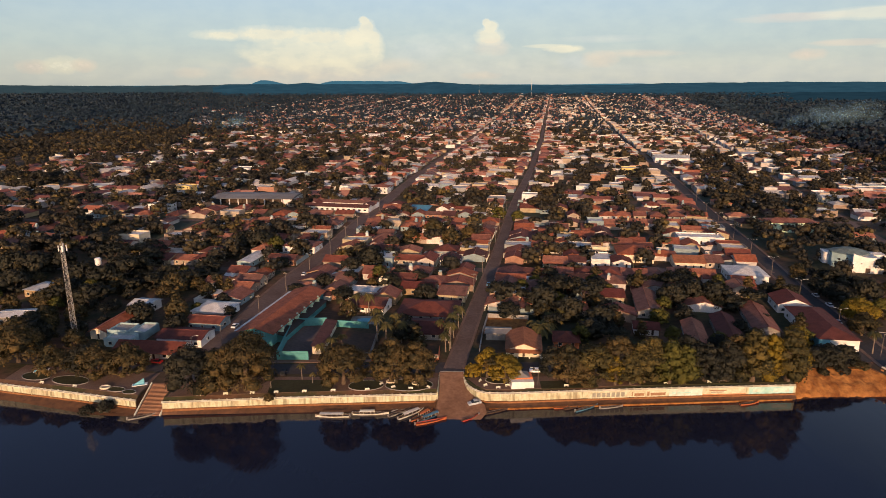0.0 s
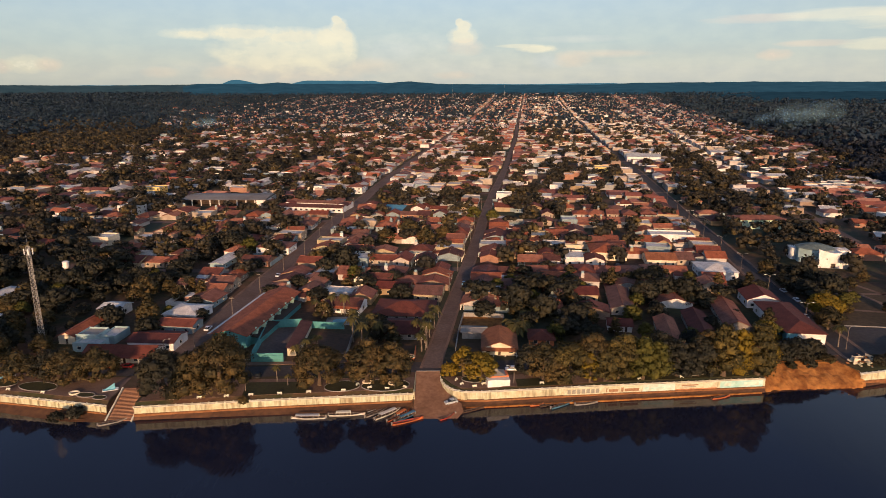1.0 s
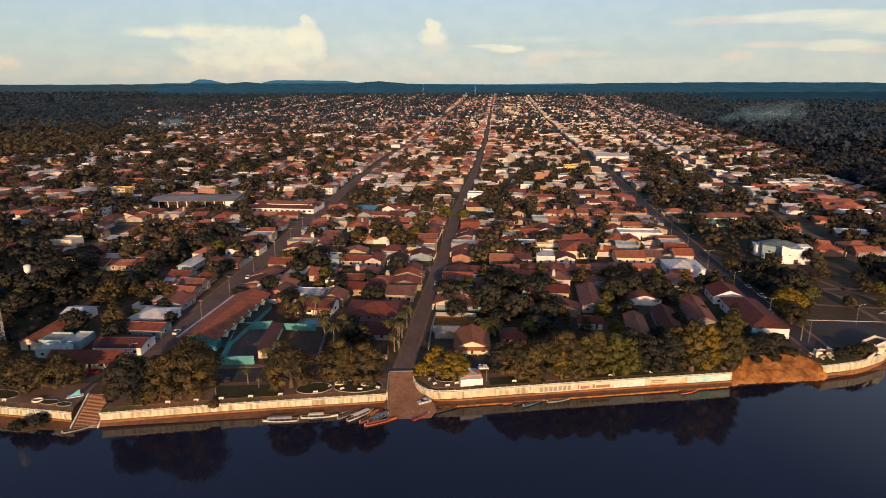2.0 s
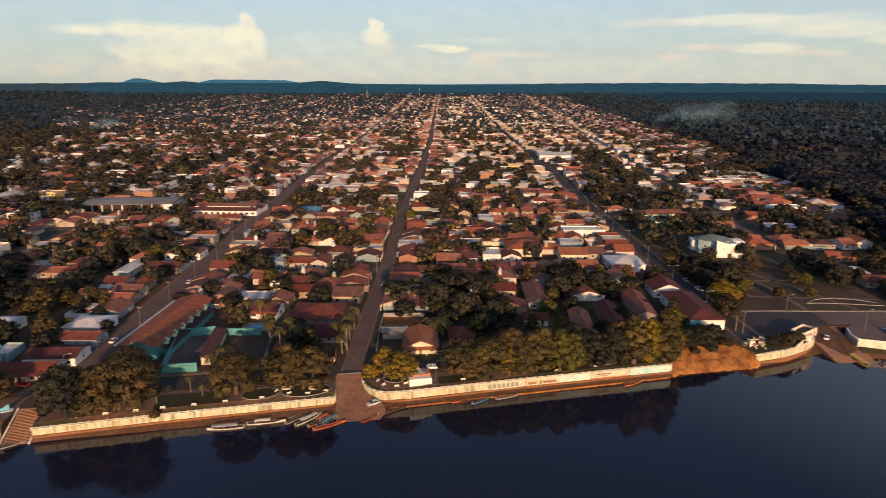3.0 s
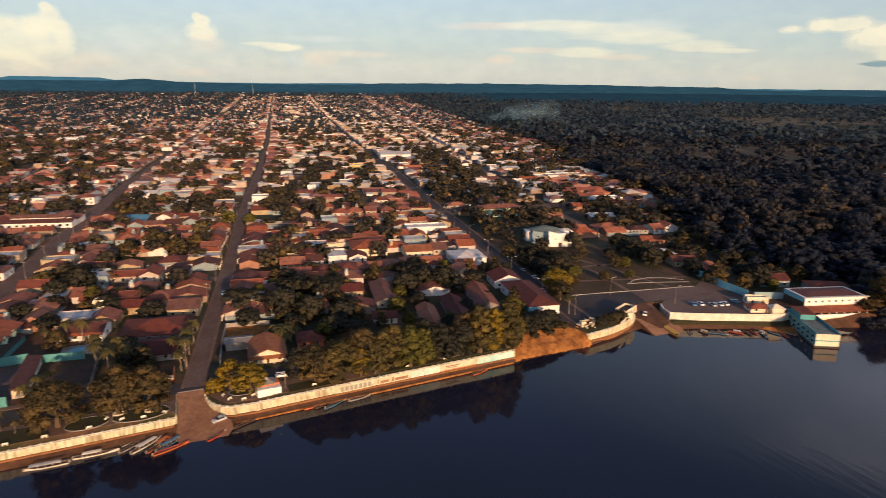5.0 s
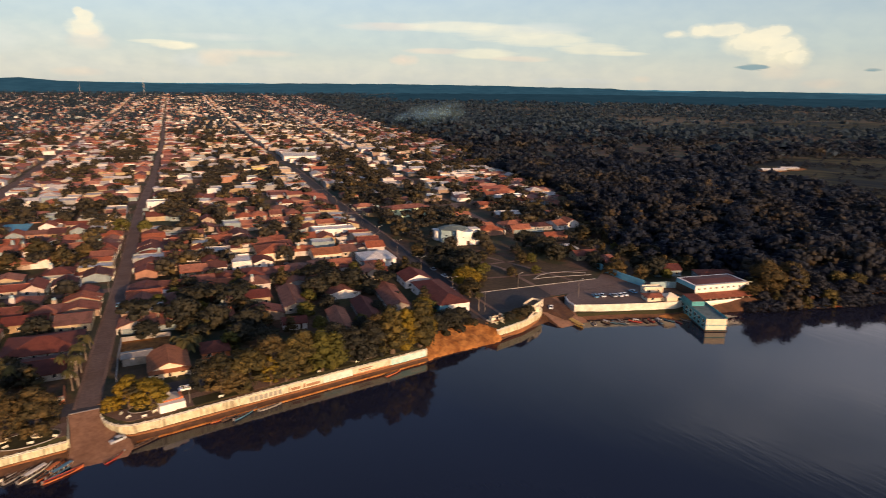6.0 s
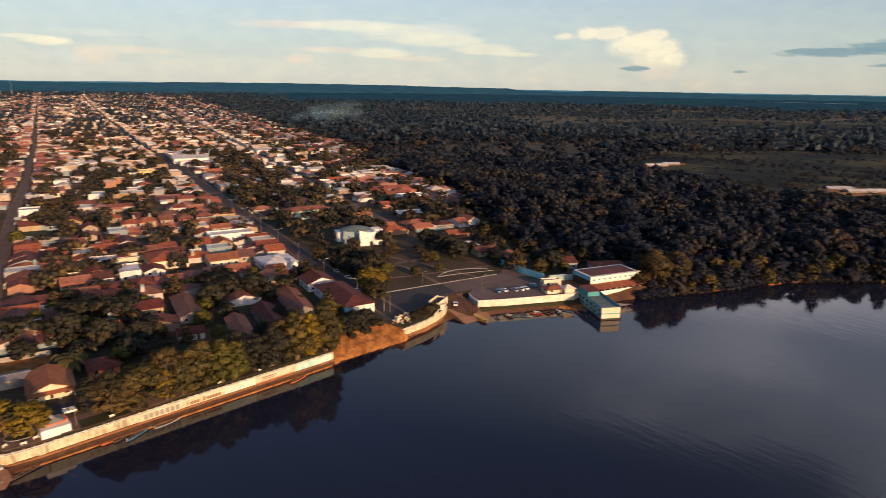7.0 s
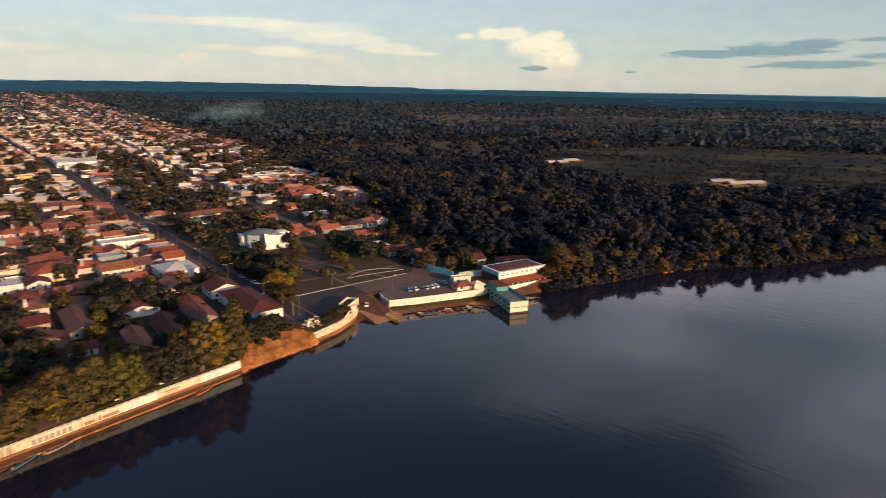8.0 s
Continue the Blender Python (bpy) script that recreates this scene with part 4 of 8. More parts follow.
part("cheek_wall", Shape().add([(-90.3, 186, -5), (-89.9, 186, -5), (-89.9, 186, 0.4), (-90.3, 186, 0.4), (-90.3, 173.5, -5), (-89.9, 173.5, -5), (-89.9, 173.5, -4.2), (-90.3, 173.5, -4.2)],
                               [(0, 1, 2, 3), (7, 6, 5, 4), (3, 2, 6, 7), (1, 5, 6, 2), (0, 3, 7, 4)]), M_RAIL, st)

# faded adverts painted on the wall; words become plain bars
def advert(x0, x1, ground, bars, label):
    """A painted panel on the river side of the right wall; bars: (start, end, bottom, top, material) in shares of the panel."""
    ya, yb = float(along(BRINK, x0)), float(along(BRINK, x1))
    turn = math.degrees(math.atan2(yb - ya, x1 - x0))
    root = thing("wall_advert", label, "painted advert", group="wall adverts", m=pose(x0, ya - 0.262, 0, 0, 0, turn))
    w = math.hypot(x1 - x0, yb - ya)
    part("panel", Shape().box(0, w, -0.006, 0.02, -3.2, -0.6), ground, root)
    for s, e, lo, hi, m in bars:
        part("lettering_bar", Shape().box(w * s, w * e, -0.012, -0.006, -3.2 + 2.6 * lo, -3.2 + 2.6 * hi), m, root)


M_AD_CREAM = surface("faded_cream_paint", (0.46, 0.45, 0.31), (0.63, 0.62, 0.47), 1.2, 0.9, 0.1, (0.55, 0.44, 0.32), 0.35, 0.9)
M_AD_WHITE = surface("faded_white_paint", (0.46, 0.56, 0.50), (0.68, 0.72, 0.64), 0.6, 0.9, 0.1, (0.6, 0.48, 0.34), 0.35, 0.8)
M_AD_TURQ = surface("faded_turquoise_paint", (0.24, 0.50, 0.49), (0.48, 0.68, 0.64), 0.45, 0.9, 0.1, (0.8, 0.7, 0.5), 0.3, 0.6)
M_AD_RUST = surface("faded_rust_paint", (0.38, 0.15, 0.06), (0.5, 0.24, 0.12), 0.9, 0.9, 0.1, (0.7, 0.6, 0.5), 0.3, 0.5)
M_AD_GREY = surface("faded_grey_lettering", (0.20, 0.20, 0.17), (0.34, 0.33, 0.28), 1.5, 0.9, 0.0)
M_AD_BROWN = surface("faded_brown_lettering", (0.22, 0.11, 0.055), (0.38, 0.22, 0.12), 1.5, 0.9, 0.0)
advert(40.5, 53.8, M_AD_CREAM, [(0.10 + 0.115 * k, 0.185 + 0.115 * k, 0.22, 0.80, M_AD_GREY) for k in range(7)], "cream advert with a row of grey block letters")
advert(53.9, 66.2, M_AD_CREAM, [(0.04, 0.07, 0.2, 0.75, M_AD_BROWN), (0.11, 0.36, 0.25, 0.6, M_AD_BROWN), (0.44, 0.5, 0.22, 0.78, M_AD_BROWN), (0.53, 0.92, 0.25, 0.62, M_AD_BROWN)], "cream advert with brown slanted lettering")
advert(66.3, 77.0, M_AD_WHITE, [(0.08, 0.2, 0.35, 0.7, M_AD_TURQ), (0.24, 0.66, 0.42, 0.6, M_AD_TURQ)], "white advert with faint pale green lettering")
advert(77.1, 91.0, M_AD_CREAM, [(0.0, 1.0, 0.0, 0.24, M_AD_RUST), (0.15, 0.55, 0.62, 0.78, M_AD_BROWN), (0.2, 0.5, 0.42, 0.54, M_AD_GREY)], "worn cream advert over a rust red band")
advert(92.0, 106.5, M_AD_TURQ, [(0.1, 0.25, 0.35, 0.7, M_AD_WHITE), (0.55, 0.9, 0.3, 0.75, M_AD_WHITE)], "peeling turquoise and white painted panel")

# ---- port: quay, plaza, ramp ----
QUAY = [(186.4, 199.2), (197, 193.9), (208, 189.2), (219, 184.6), (229.6, 180.6), (234, 181.2), (237, 184.5), (241, 200), (232, 214), (196, 214), (190.5, 210), (187.2, 204)]
q = thing("port_quay", "raised port quay with a long bright white retaining wall", "quay", kind="structure")
part("deck", Shape().prism(QUAY, -0.1, 0.14), M_PLAZA, q)
part("retaining_wall", Shape().wallrun(QUAY[:7], 0.56, -2.7, 0.16), M_RAIL, q, "bright white retaining wall")
part("retaining_wall", Shape().wallrun([QUAY[0], QUAY[11], QUAY[10], QUAY[9]], 0.5, -4.0, -0.1), M_CONCRETE, q)
part("parapet", Shape().wallrun(QUAY[:7], 0.36, 0.16, 0.7), M_RAIL, q)
part("parapet", Shape().wallrun([QUAY[0], QUAY[11], QUAY[10]], 0.36, 0.14, 0.75), M_WHITE, q)
plate("quay_fill", [(p[0] + (212 - p[0]) * 0.03, p[1] + (200 - p[1]) * 0.03) for p in QUAY], -0.12, M_MUD, "earth fill behind the quay wall", "quay", depth=4.0)
ap = Shape()
AP = [(186, 197.5), (197, 193.4), (208, 188.8), (219, 184.2), (229.6, 180.2), (236, 181)]
for i, (x, y) in enumerate(AP):
    for k, (dx, dy, z) in enumerate(((0.5, 1.2, -2.3), (-0.3, -0.8, -2.6), (-0.8, -2.0, -3.5), (-1.3, -3.2, -4.4), (-1.8, -4.5, -5.2))):
        wob = noise.noise(Vector((i * 1.7, k * 2.1, 1)))
        ap.v.append((x + dx, y + dy + wob * 0.6, z + 0.25 * wob))
for i in range(len(AP) - 1):
    for k in range(4):
        ap.f.append((i * 5 + k, i * 5 + k + 1, i * 5 + k + 6, i * 5 + k + 5)[::-1]), ap.k.append(0 if k < 2 else 1)
setting("quay_bank", ap, (M_GRASS, M_MUD), "grassy mud bank at the foot of the quay wall", "bank")
PLAZA = [(139, 210), (150, 207), (160, 207.5), (173, 213.5), (187, 215), (196, 214.2), (232, 214.2), (242, 201), (246, 222), (240, 236), (227, 227), (224, 225.5), (190, 230), (159, 234.5), (150, 233)]
setting("plaza", Shape().prism(PLAZA, -0.1, 0.085), M_ASPHALT, "broad dark asphalt plaza above the port", "plaza")
setting("plaza", Shape().prism([(187.2, 215.1), (196, 214.4), (232, 214.4), (241.8, 201.6), (245.6, 222), (239.8, 235.6), (227, 226.8), (224, 225.3), (190, 229.7)], -0.1, 0.10), M_PLAZA, "brown worn paving of the port plaza", "plaza")
pr = Shape()
PR = [(215.5, 171.5, 188), (210, 172.2, 188), (204, 172.4, 187.4), (198, 172.0, 187), (193, 171.6, 187), (189.5, 172.2, 186.5)]
for i, (y, xa, xb) in enumerate(PR):
    pr.v += [(xa + (xb - xa) * k / 4, y, 0.1 - 5.0 * i / 5) for k in range(5)]
for i in range(len(PR) - 1):
    pr.f += [(i * 5 + k, i * 5 + 5 + k, i * 5 + 6 + k, i * 5 + 1 + k) for k in range(4)]
    pr.k += [0] * 4
o_ = len(pr.v)
for i, (y, xa, xb) in enumerate(PR):
    pr.v += [(xa, y, -6.5), (xb, y, -6.5)]
for i in range(len(PR) - 1):
    pr.f += [(i * 5, o_ + 2 * i, o_ + 2 * i + 2, i * 5 + 5), (i * 5 + 4, i * 5 + 9, o_ + 2 * i + 3, o_ + 2 * i + 1)]
    pr.k += [0, 0]
setting("port_ramp", pr, M_RAMP, "brown concrete ramp from the plaza into the river", "ramp")
for line, wd in (([(158, 235), (175, 232.8), (190, 230.6), (207, 228.2), (224, 226)], 0.35), ([(196, 240), (204, 239), (214, 236.4), (227, 232.3)], 0.5), ([(196, 240), (203, 244), (212, 245), (220, 242), (227, 236)], 0.5)):
    setting("kerb_plaza", Shape().wallrun(line, wd, 0, 0.28), M_CONCRETE, "pale low kerb wall beside the plaza", "kerb")
plate("lawn", [(160, 236), (195, 231.4), (224, 227.5), (232, 240), (222, 262), (200, 300), (176, 302), (165, 262)], 0.05, M_DRYGRASS, "dry park grass of the square above the port", "lawn")

for line in ([(163, 256), (190, 249), (232, 240)], [(190, 231.5), (194, 262), (188, 301)], [(212, 229.5), (206, 262), (196, 300)], [(167, 276), (214, 272)]):
    strip("path", line, 2.2, 0.07, M_PAVING, "worn brown path across the square", "path")

# eroded earth bank between the river wall and the port
eb = Shape()
NX, NY = 64, 20
for i in range(NX + 1):
    for j in range(NY + 1):
        x = 107.4 + 33.4 * i / NX
        s_, w_ = float(along(SHORE, x)) - 0.5, float(along(BRINK, x)) + 1.0
        k = j / NY
        y = s_ + (w_ - s_) * k
        gully = abs(noise.noise(Vector((x * 0.28, k * 0.9, 0)))) * 1.5 + 0.6 * noise.noise(Vector((x * 0.9, k * 5, 3))) + 0.3 * noise.noise(Vector((x * 2.2, k * 11, 5)))
        eb.v.append((x, y + 0.8 * noise.noise(Vector((x * 0.6, k * 3, 9))), -4.9 + 5.0 * k ** 0.62 + (0.5 * gully - 0.25 + 0.12 * math.sin(k * 22 + 2.5 * noise.noise(Vector((x * 0.2, 0, 7))))) * math.sin(math.pi * min(1, k * 1.05))))
for i in range(NX):
    for j in range(NY):
        a_ = i * (NY + 1) + j
        eb.f.append((a_, a_ + NY + 1, a_ + NY + 2, a_ + 1)), eb.k.append(0)
setting("eroded_bank", eb, M_EARTH, "eroded bright orange earth bank above the water", "bank")

sp_ = Shape()
for i in range(9):
    for j in range(5):
        x, y = 218 + 2.2 * i + 0.8 * j, 181.5 - 0.95 * i - 2.6 * j
        sp_.v.append((x, y, -3.6 - 0.32 * j + 0.35 * noise.noise(Vector((i * 0.9, j * 0.8, 6))) - 0.9 * (abs(i - 4) / 4) ** 3))
for i in range(8):
    for j in range(4):
        q_ = i * 5 + j
        sp_.f.append((q_, q_ + 1, q_ + 6, q_ + 5)[::-1]), sp_.k.append(0)
setting("mud_spit", sp_, M_EARTH, "brown sandy spit below the end of the quay", "bank")
for k_, line in enumerate(([(71.8, 315.2), (95.2, 310.6)], [(70.3, 358.1), (90.6, 359.8)], [(52.0, 332.2), (73.0, 328.1)], [(-13.3, 342.8), (13.0, 338.5)], [(73.2, 306.2), (87.2, 301.7)], [(29.9, 357.4), (42.7, 348.7)])):
    setting("wall_garden", Shape().wallrun(line, 0.22, 0, 2.4), M_WHITE if k_ % 2 == 0 else M_CREAM, "long pale garden wall beside a lane", "wall")

# ---- houses ----
def roof_shape(style, w, d, h, rise, over=0.55, t=0.16):
    """Gable along x or y, hip, or low pitched sheet; local front is -y."""
    r = Shape()
    x, y = w / 2 + over, d / 2 + over
    if style == "gx":
        drop = rise * over / (d / 2)
        r.extrude([(-y, h - drop), (0, h + rise), (y, h - drop), (y, h - drop + t), (0, h + rise + t), (-y, h - drop + t)], -x, x, "x")
    elif style == "gy":
        drop = rise * over / (w / 2)
        r.extrude([(-x, h - drop), (0, h + rise), (x, h - drop), (x, h - drop + t), (0, h + rise + t), (-x, h - drop + t)], -y, y, "y")
    elif style == "hip":
        long_x = w >= d
        a = (w - d) / 2 if long_x else 0.0
        b = 0.0 if long_x else (d - w) / 2
        top = [(-a, -b, h + rise), (a, b, h + rise)]
        eave = [(-x, -y, h - 0.2), (x, -y, h - 0.2), (x, y, h - 0.2), (-x, y, h - 0.2)]
        up = [(p, q, z + t) for p, q, z in eave]
        vs = eave + up + top
        if long_x:
            fs = [(4, 5, 9, 8), (5, 6, 9), (6, 7, 8, 9), (7, 4, 8)]
        else:
            fs = [(4, 5, 8), (5, 6, 9, 8), (6, 7, 9), (7, 4, 8, 9)]
        r.add(vs, fs + [(3, 2, 1, 0), (0, 1, 5, 4), (1, 2, 6, 5), (2, 3, 7, 6), (3, 0, 4, 7)])
    else:
        r.extrude([(-y + over + 0.1, h - 0.55), (y - over - 0.1, h - 0.55 + rise * 0.35), (y - over - 0.1, h - 0.45 + rise * 0.35), (-y + over + 0.1, h - 0.45)], -w / 2 + 0.1, w / 2 - 0.1, "x")
    return r


def wall_shape(style, w, d, h, rise):
    s = Shape()
    x, y = w / 2, d / 2
    if style == "gx":
        s.extrude([(-y, 0), (y, 0), (y, h), (0, h + rise - 0.03), (-y, h)], -x, x, "x")
    elif style == "gy":
        s.extrude([(-x, 0), (x, 0), (x, h), (0, h + rise - 0.03), (-x, h)], -y, y, "y")
    elif style == "hip":
        s.box(-x, x, -y, y, 0, h)
    else:
        top = h + 0.25
        s.box(-x, x, -y, -y + 0.2, 0, top + 0.35).box(-x, -x + 0.2, -y + 0.2, y, 0, top).box(x - 0.2, x, -y + 0.2, y, 0, top).box(-x + 0.2, x - 0.2, y - 0.2, y, 0, top + rise * 0.35)
    return s


def framed(name, w, h, z0, depth, mats, border=0.09, pane=True):
    """A framed opening: one solid with, if wanted, its pane or leaf set back in it."""
    s = Shape()
    x, y = w / 2 + border, -depth
    top = z0 + h
    o = [(-x, z0 - border), (x, z0 - border), (x, top + border), (-x, top + border)]
    q = [(-w / 2, z0), (w / 2, z0), (w / 2, top), (-w / 2, top)]
    vs = [(p, 0.02, z) for p, z in o] + [(p, y, z) for p, z in o] + [(p, y, z) for p, z in q] + [(p, y + 0.045, z) for p, z in q]
    s.v = vs
    for k in range(4):
        j = (k + 1) % 4
        s.f += [(k, j, 4 + j, 4 + k), (4 + k, 4 + j, 8 + j, 8 + k), (8 + k, 8 + j, 12 + j, 12 + k)]
        s.k += [0, 0, 0]
    if pane:
        s.f.append((12, 13, 14, 15)), s.k.append(1)
    return s.mesh(name, *mats)


WINDOW, WINDOW_WIDE = framed("window", 1.3, 1.1, 0.0, 0.07, (M_RAIL, M_GLASS)), framed("window", 2.0, 1.2, 0.0, 0.07, (M_RAIL, M_GLASS))
DOOR = framed("door", 0.86, 2.08, 0.09, 0.07, (M_RAIL, M_DARK))
FRAME_ONLY = framed("window", 1.3, 1.1, 0.0, 0.07, (M_RAIL,), pane=False)
PANE = Shape().box(-0.65, 0.65, -0.04, 0.0, 0.0, 1.1).mesh("pane", M_GLASS)


def window(root, m, split):
    """A window; on houses seen well its pane is a piece of its own."""
    if not split:
        return part("window", WINDOW, (), root, m=m)
    w = part("window", FRAME_ONLY, (), root, m=m)
    part("pane", PANE, (), w)
    return w


def annexe_walls(bx, d, aw, ad, h):
    """The walls of a lean-to behind a house."""
    y0, y1, zt, zb = d / 2, d / 2 + ad, h - 0.25, h - 0.95
    return Shape().add([(bx + sx * aw / 2, y, z) for y, z in ((y0, 0), (y0, zt), (y1, zb), (y1, 0)) for sx in (-1, 1)],
                       [(0, 2, 4, 6), (7, 5, 3, 1), (5, 7, 6, 4)])


def annexe_cover(bx, d, aw, ad, h):
    y0, y1, zt, zb = d / 2, d / 2 + ad + 0.4, h - 0.22, h - 0.99
    x = aw / 2 + 0.3
    return Shape().add([(bx + sx * x, y, z + t) for t in (0, 0.12) for y, z in ((y0, zt), (y1, zb)) for sx in (-1, 1)],
                       [(0, 2, 3, 1), (4, 5, 7, 6), (2, 6, 7, 3), (0, 4, 6, 2), (1, 3, 7, 5)])


tank = Shape().tube([(0, 0, 0), (0, 0, 0.75), (0, 0, 0.85), (0, 0, 0.95)], [0.62, 0.72, 0.72, 0.3], 10)
TANK_MESH = tank.mesh("water_tank", M_PALE_BLUE)


def house(name, label, w, d, h, rise, style, wall=None, roof=None, m=None, openings=True, yard=False, water=False, annexe=None, category="house", group="", porch=0.0, storeys=1, split=True):
    """A house with its front towards local -y."""
    root = thing(name, label, category, group, m=m)
    wall, roof = wall or M_WALL, roof or M_TILE
    part("wall", wall_shape(style, w, d, h, rise), wall, root)
    part("roof", roof_shape(style, w, d, h, rise, over=0.0 if style == "flat" else 0.55), roof, root)
    if style in ("gx", "gy"):
        rd = Shape()
        if style == "gx":
            rd.tube([(-w / 2 - 0.55, 0, h + rise + 0.14), (w / 2 + 0.55, 0, h + rise + 0.14)], [0.14, 0.14], 5)
        else:
            rd.tube([(0, -d / 2 - 0.55, h + rise + 0.14), (0, d / 2 + 0.55, h + rise + 0.14)], [0.14, 0.14], 5)
        part("ridge", rd, roof, root)
    if openings:
        for lv in range(storeys):
            z = 1.0 + lv * 2.9
            n = max(1, int(w / 3.6))
            for k in range(n):
                x = -w / 2 + w * (k + 0.5) / n
                if lv == 0 and k == n // 2:
                    part("door", DOOR, (), root, m=pose(x, -d / 2, 0.05))
                else:
                    window(root, pose(x, -d / 2, z), split)
            for sx in (-1, 1):
                for k in range(max(1, int(d / 6)) if split else 0):
                    window(root, pose(sx * w / 2, -d / 2 + d * (k + 0.5) / max(1, int(d / 6)), z, 0, 0, 90 * sx), split)
    if porch:
        ps = Shape().add([(-w / 2 - 0.3, -d / 2 - porch, h - 0.75), (w / 2 + 0.3, -d / 2 - porch, h - 0.75), (w / 2 + 0.3, -d / 2, h - 0.1), (-w / 2 - 0.3, -d / 2, h - 0.1),
                          (-w / 2 - 0.3, -d / 2 - porch, h - 0.62), (w / 2 + 0.3, -d / 2 - porch, h - 0.62), (w / 2 + 0.3, -d / 2, h + 0.05), (-w / 2 - 0.3, -d / 2, h + 0.05)],
                         [(3, 2, 1, 0), (4, 5, 6, 7), (0, 1, 5, 4), (1, 2, 6, 5), (3, 0, 4, 7)])
        pr_ = part("porch_roof", ps, roof, root)
        k = max(3, int(w / 3.2))
        for i in range(k + 1):
            x = -w / 2 + w * i / k
            part("column", Shape().box(x - 0.14, x + 0.14, -d / 2 - porch + 0.25, -d / 2 - porch + 0.53, 0, h - 0.72), M_RAIL, pr_)
    if yard:
        yw = Shape().wallrun([(-w / 2 + 0.15, d / 2), (-w / 2 - 0.6, d / 2 + 9), (w / 2 + 1.0, d / 2 + 9), (w / 2 + 1.0, -d / 2 + 0.5)], 0.18, 0, 2.1)
        part("yard_wall", yw, wall, root)
    if annexe:
        side, aw, ad, ar = annexe
        bx = side * (w - aw) / 2
        part("annexe_wall", annexe_walls(bx, d, aw, ad, h), wall, root)
        part("annexe_roof", annexe_cover(bx, d, aw, ad, h), ar, root)
    if water:
        ps = Shape().box(-0.8, 0.8, -0.8, 0.8, h - 0.2, h + rise + 0.5)
        part("tank_stand", ps, M_WALL, root, m=pose(w * 0.2, d * 0.3, 0))
        part("water_tank", TANK_MESH, (), root, "blue plastic water tank", m=pose(w * 0.2, d * 0.3, h + rise + 0.5))
    return root


TAKEN = []          # plots in use: x, y, radius


def spot(x, y, turn=0.0):
    return pose(x, y, 0, 0, 0, turn)


def keep(x, y, w, d):
    """Marks a rectangle round (x, y) as built on."""
    r = min(w, d) / 2
    n = max(1, int(max(w, d) / max(r * 1.4, 1)))
    tv = radians(-8)
    for k in range(n):
        o = (k + 0.5) / n * max(w, d) - max(w, d) / 2
        ox, oy = (o * math.cos(tv), o * math.sin(tv)) if w > d else (-o * math.sin(tv), o * math.cos(tv))
        TAKEN.append((x + ox, y + oy, r * 1.15))


def own(name, label, x, y, w, d, h, rise, style, wall=None, roof=None, turn=-7.0, **more):
    keep(x, y, w, d)
    return house(name, label, w, d, h, rise, style, wall, roof, spot(x, y, turn), **more)


# houses that stand out, from the river inland
own("arcade_house", "long single-storey house with red tiles and dark arcade", -107.5, 208.5, 24, 7.5, 3.6, 1.5, "gx", M_WHITE, M_RED, turn=-4, porch=2.2)
own("house", "low house with faded red sheet roof behind the arcade", -101, 221, 17, 11, 3.2, 1.2, "gx", M_WHITE, M_RED, turn=-5)
own("house", "pale blue flat-roofed house with stepped parapets", -123.5, 217.5, 10, 6, 2.9, 0.5, "flat", M_PALE_BLUE, M_METAL_ROOF, turn=-6)
own("house", "pale blue flat-roofed annexe with parapet", -126.5, 225, 8, 8, 3.6, 0.5, "flat", M_PALE_BLUE, M_CONCRETE, turn=-6, openings=False)
own("house", "grey-blue low flat-roofed annexe", -119.5, 227, 6, 10, 2.7, 0.5, "flat", M_PALE_BLUE, M_METAL_ROOF, turn=-6, openings=False)
own("house", "low house with brown tiled roof beside the blue house", -133.5, 233, 6.5, 22, 3.2, 1.3, "gy", M_CREAM, M_TILE, turn=-6)
own("house", "house with pale sheet roof and shaded walls", -132.5, 255, 9, 9, 3.4, 1.0, "gx", M_WALL, M_METAL_ROOF, turn=-10)
own("house", "house with broad pale hipped sheet roof", -100.5, 250, 14, 13, 3.4, 1.8, "hip", M_WHITE, M_METAL_ROOF, turn=-10)
own("house", "house with tiled lean-to roof and satellite dish", -98.5, 236, 14, 9, 3.3, 1.2, "gx", M_WALL, M_TILE, turn=-8)
own("shed", "open shed with pale sheet roof", -177, 240, 13, 9, 3.6, 0.8, "gx", M_CONCRETE, M_METAL_ROOF, turn=8)
own("shed", "grey-roofed shed among dark trees", -186, 275, 16, 12, 3.6, 1.4, "hip", M_WALL, M_METAL_ROOF, turn=-12)

# teal school complex with a long red roof on the left street
keep(-70, 243, 16, 52)
sc = thing("school_building", "long two-storey teal building with red tiled roof", "school building", m=spot(-69.5, 242.5, -10))
part("wall", wall_shape("gy", 12.5, 50, 5.2, 1.7), M_TEAL, sc)
part("roof", roof_shape("gy", 12.5, 50, 5.2, 1.7, over=1.1), M_TILE, sc)
part("gallery_roof", Shape().add([(-9.2, -24, 4.3), (-6.2, -24, 4.9), (-6.2, 24, 4.9), (-9.2, 24, 4.3), (-9.2, -24, 4.45), (-6.2, -24, 5.05), (-6.2, 24, 5.05), (-9.2, 24, 4.45)],
     [(0, 1, 2, 3)[::-1], (4, 5, 6, 7), (0, 1, 5, 4), (2, 3, 7, 6), (3, 0, 4, 7)]), M_METAL_ROOF, sc)
part("annexe_wall", Shape().box(6.25, 9.4, -21, 20, 0, 2.6), M_TEAL, sc)
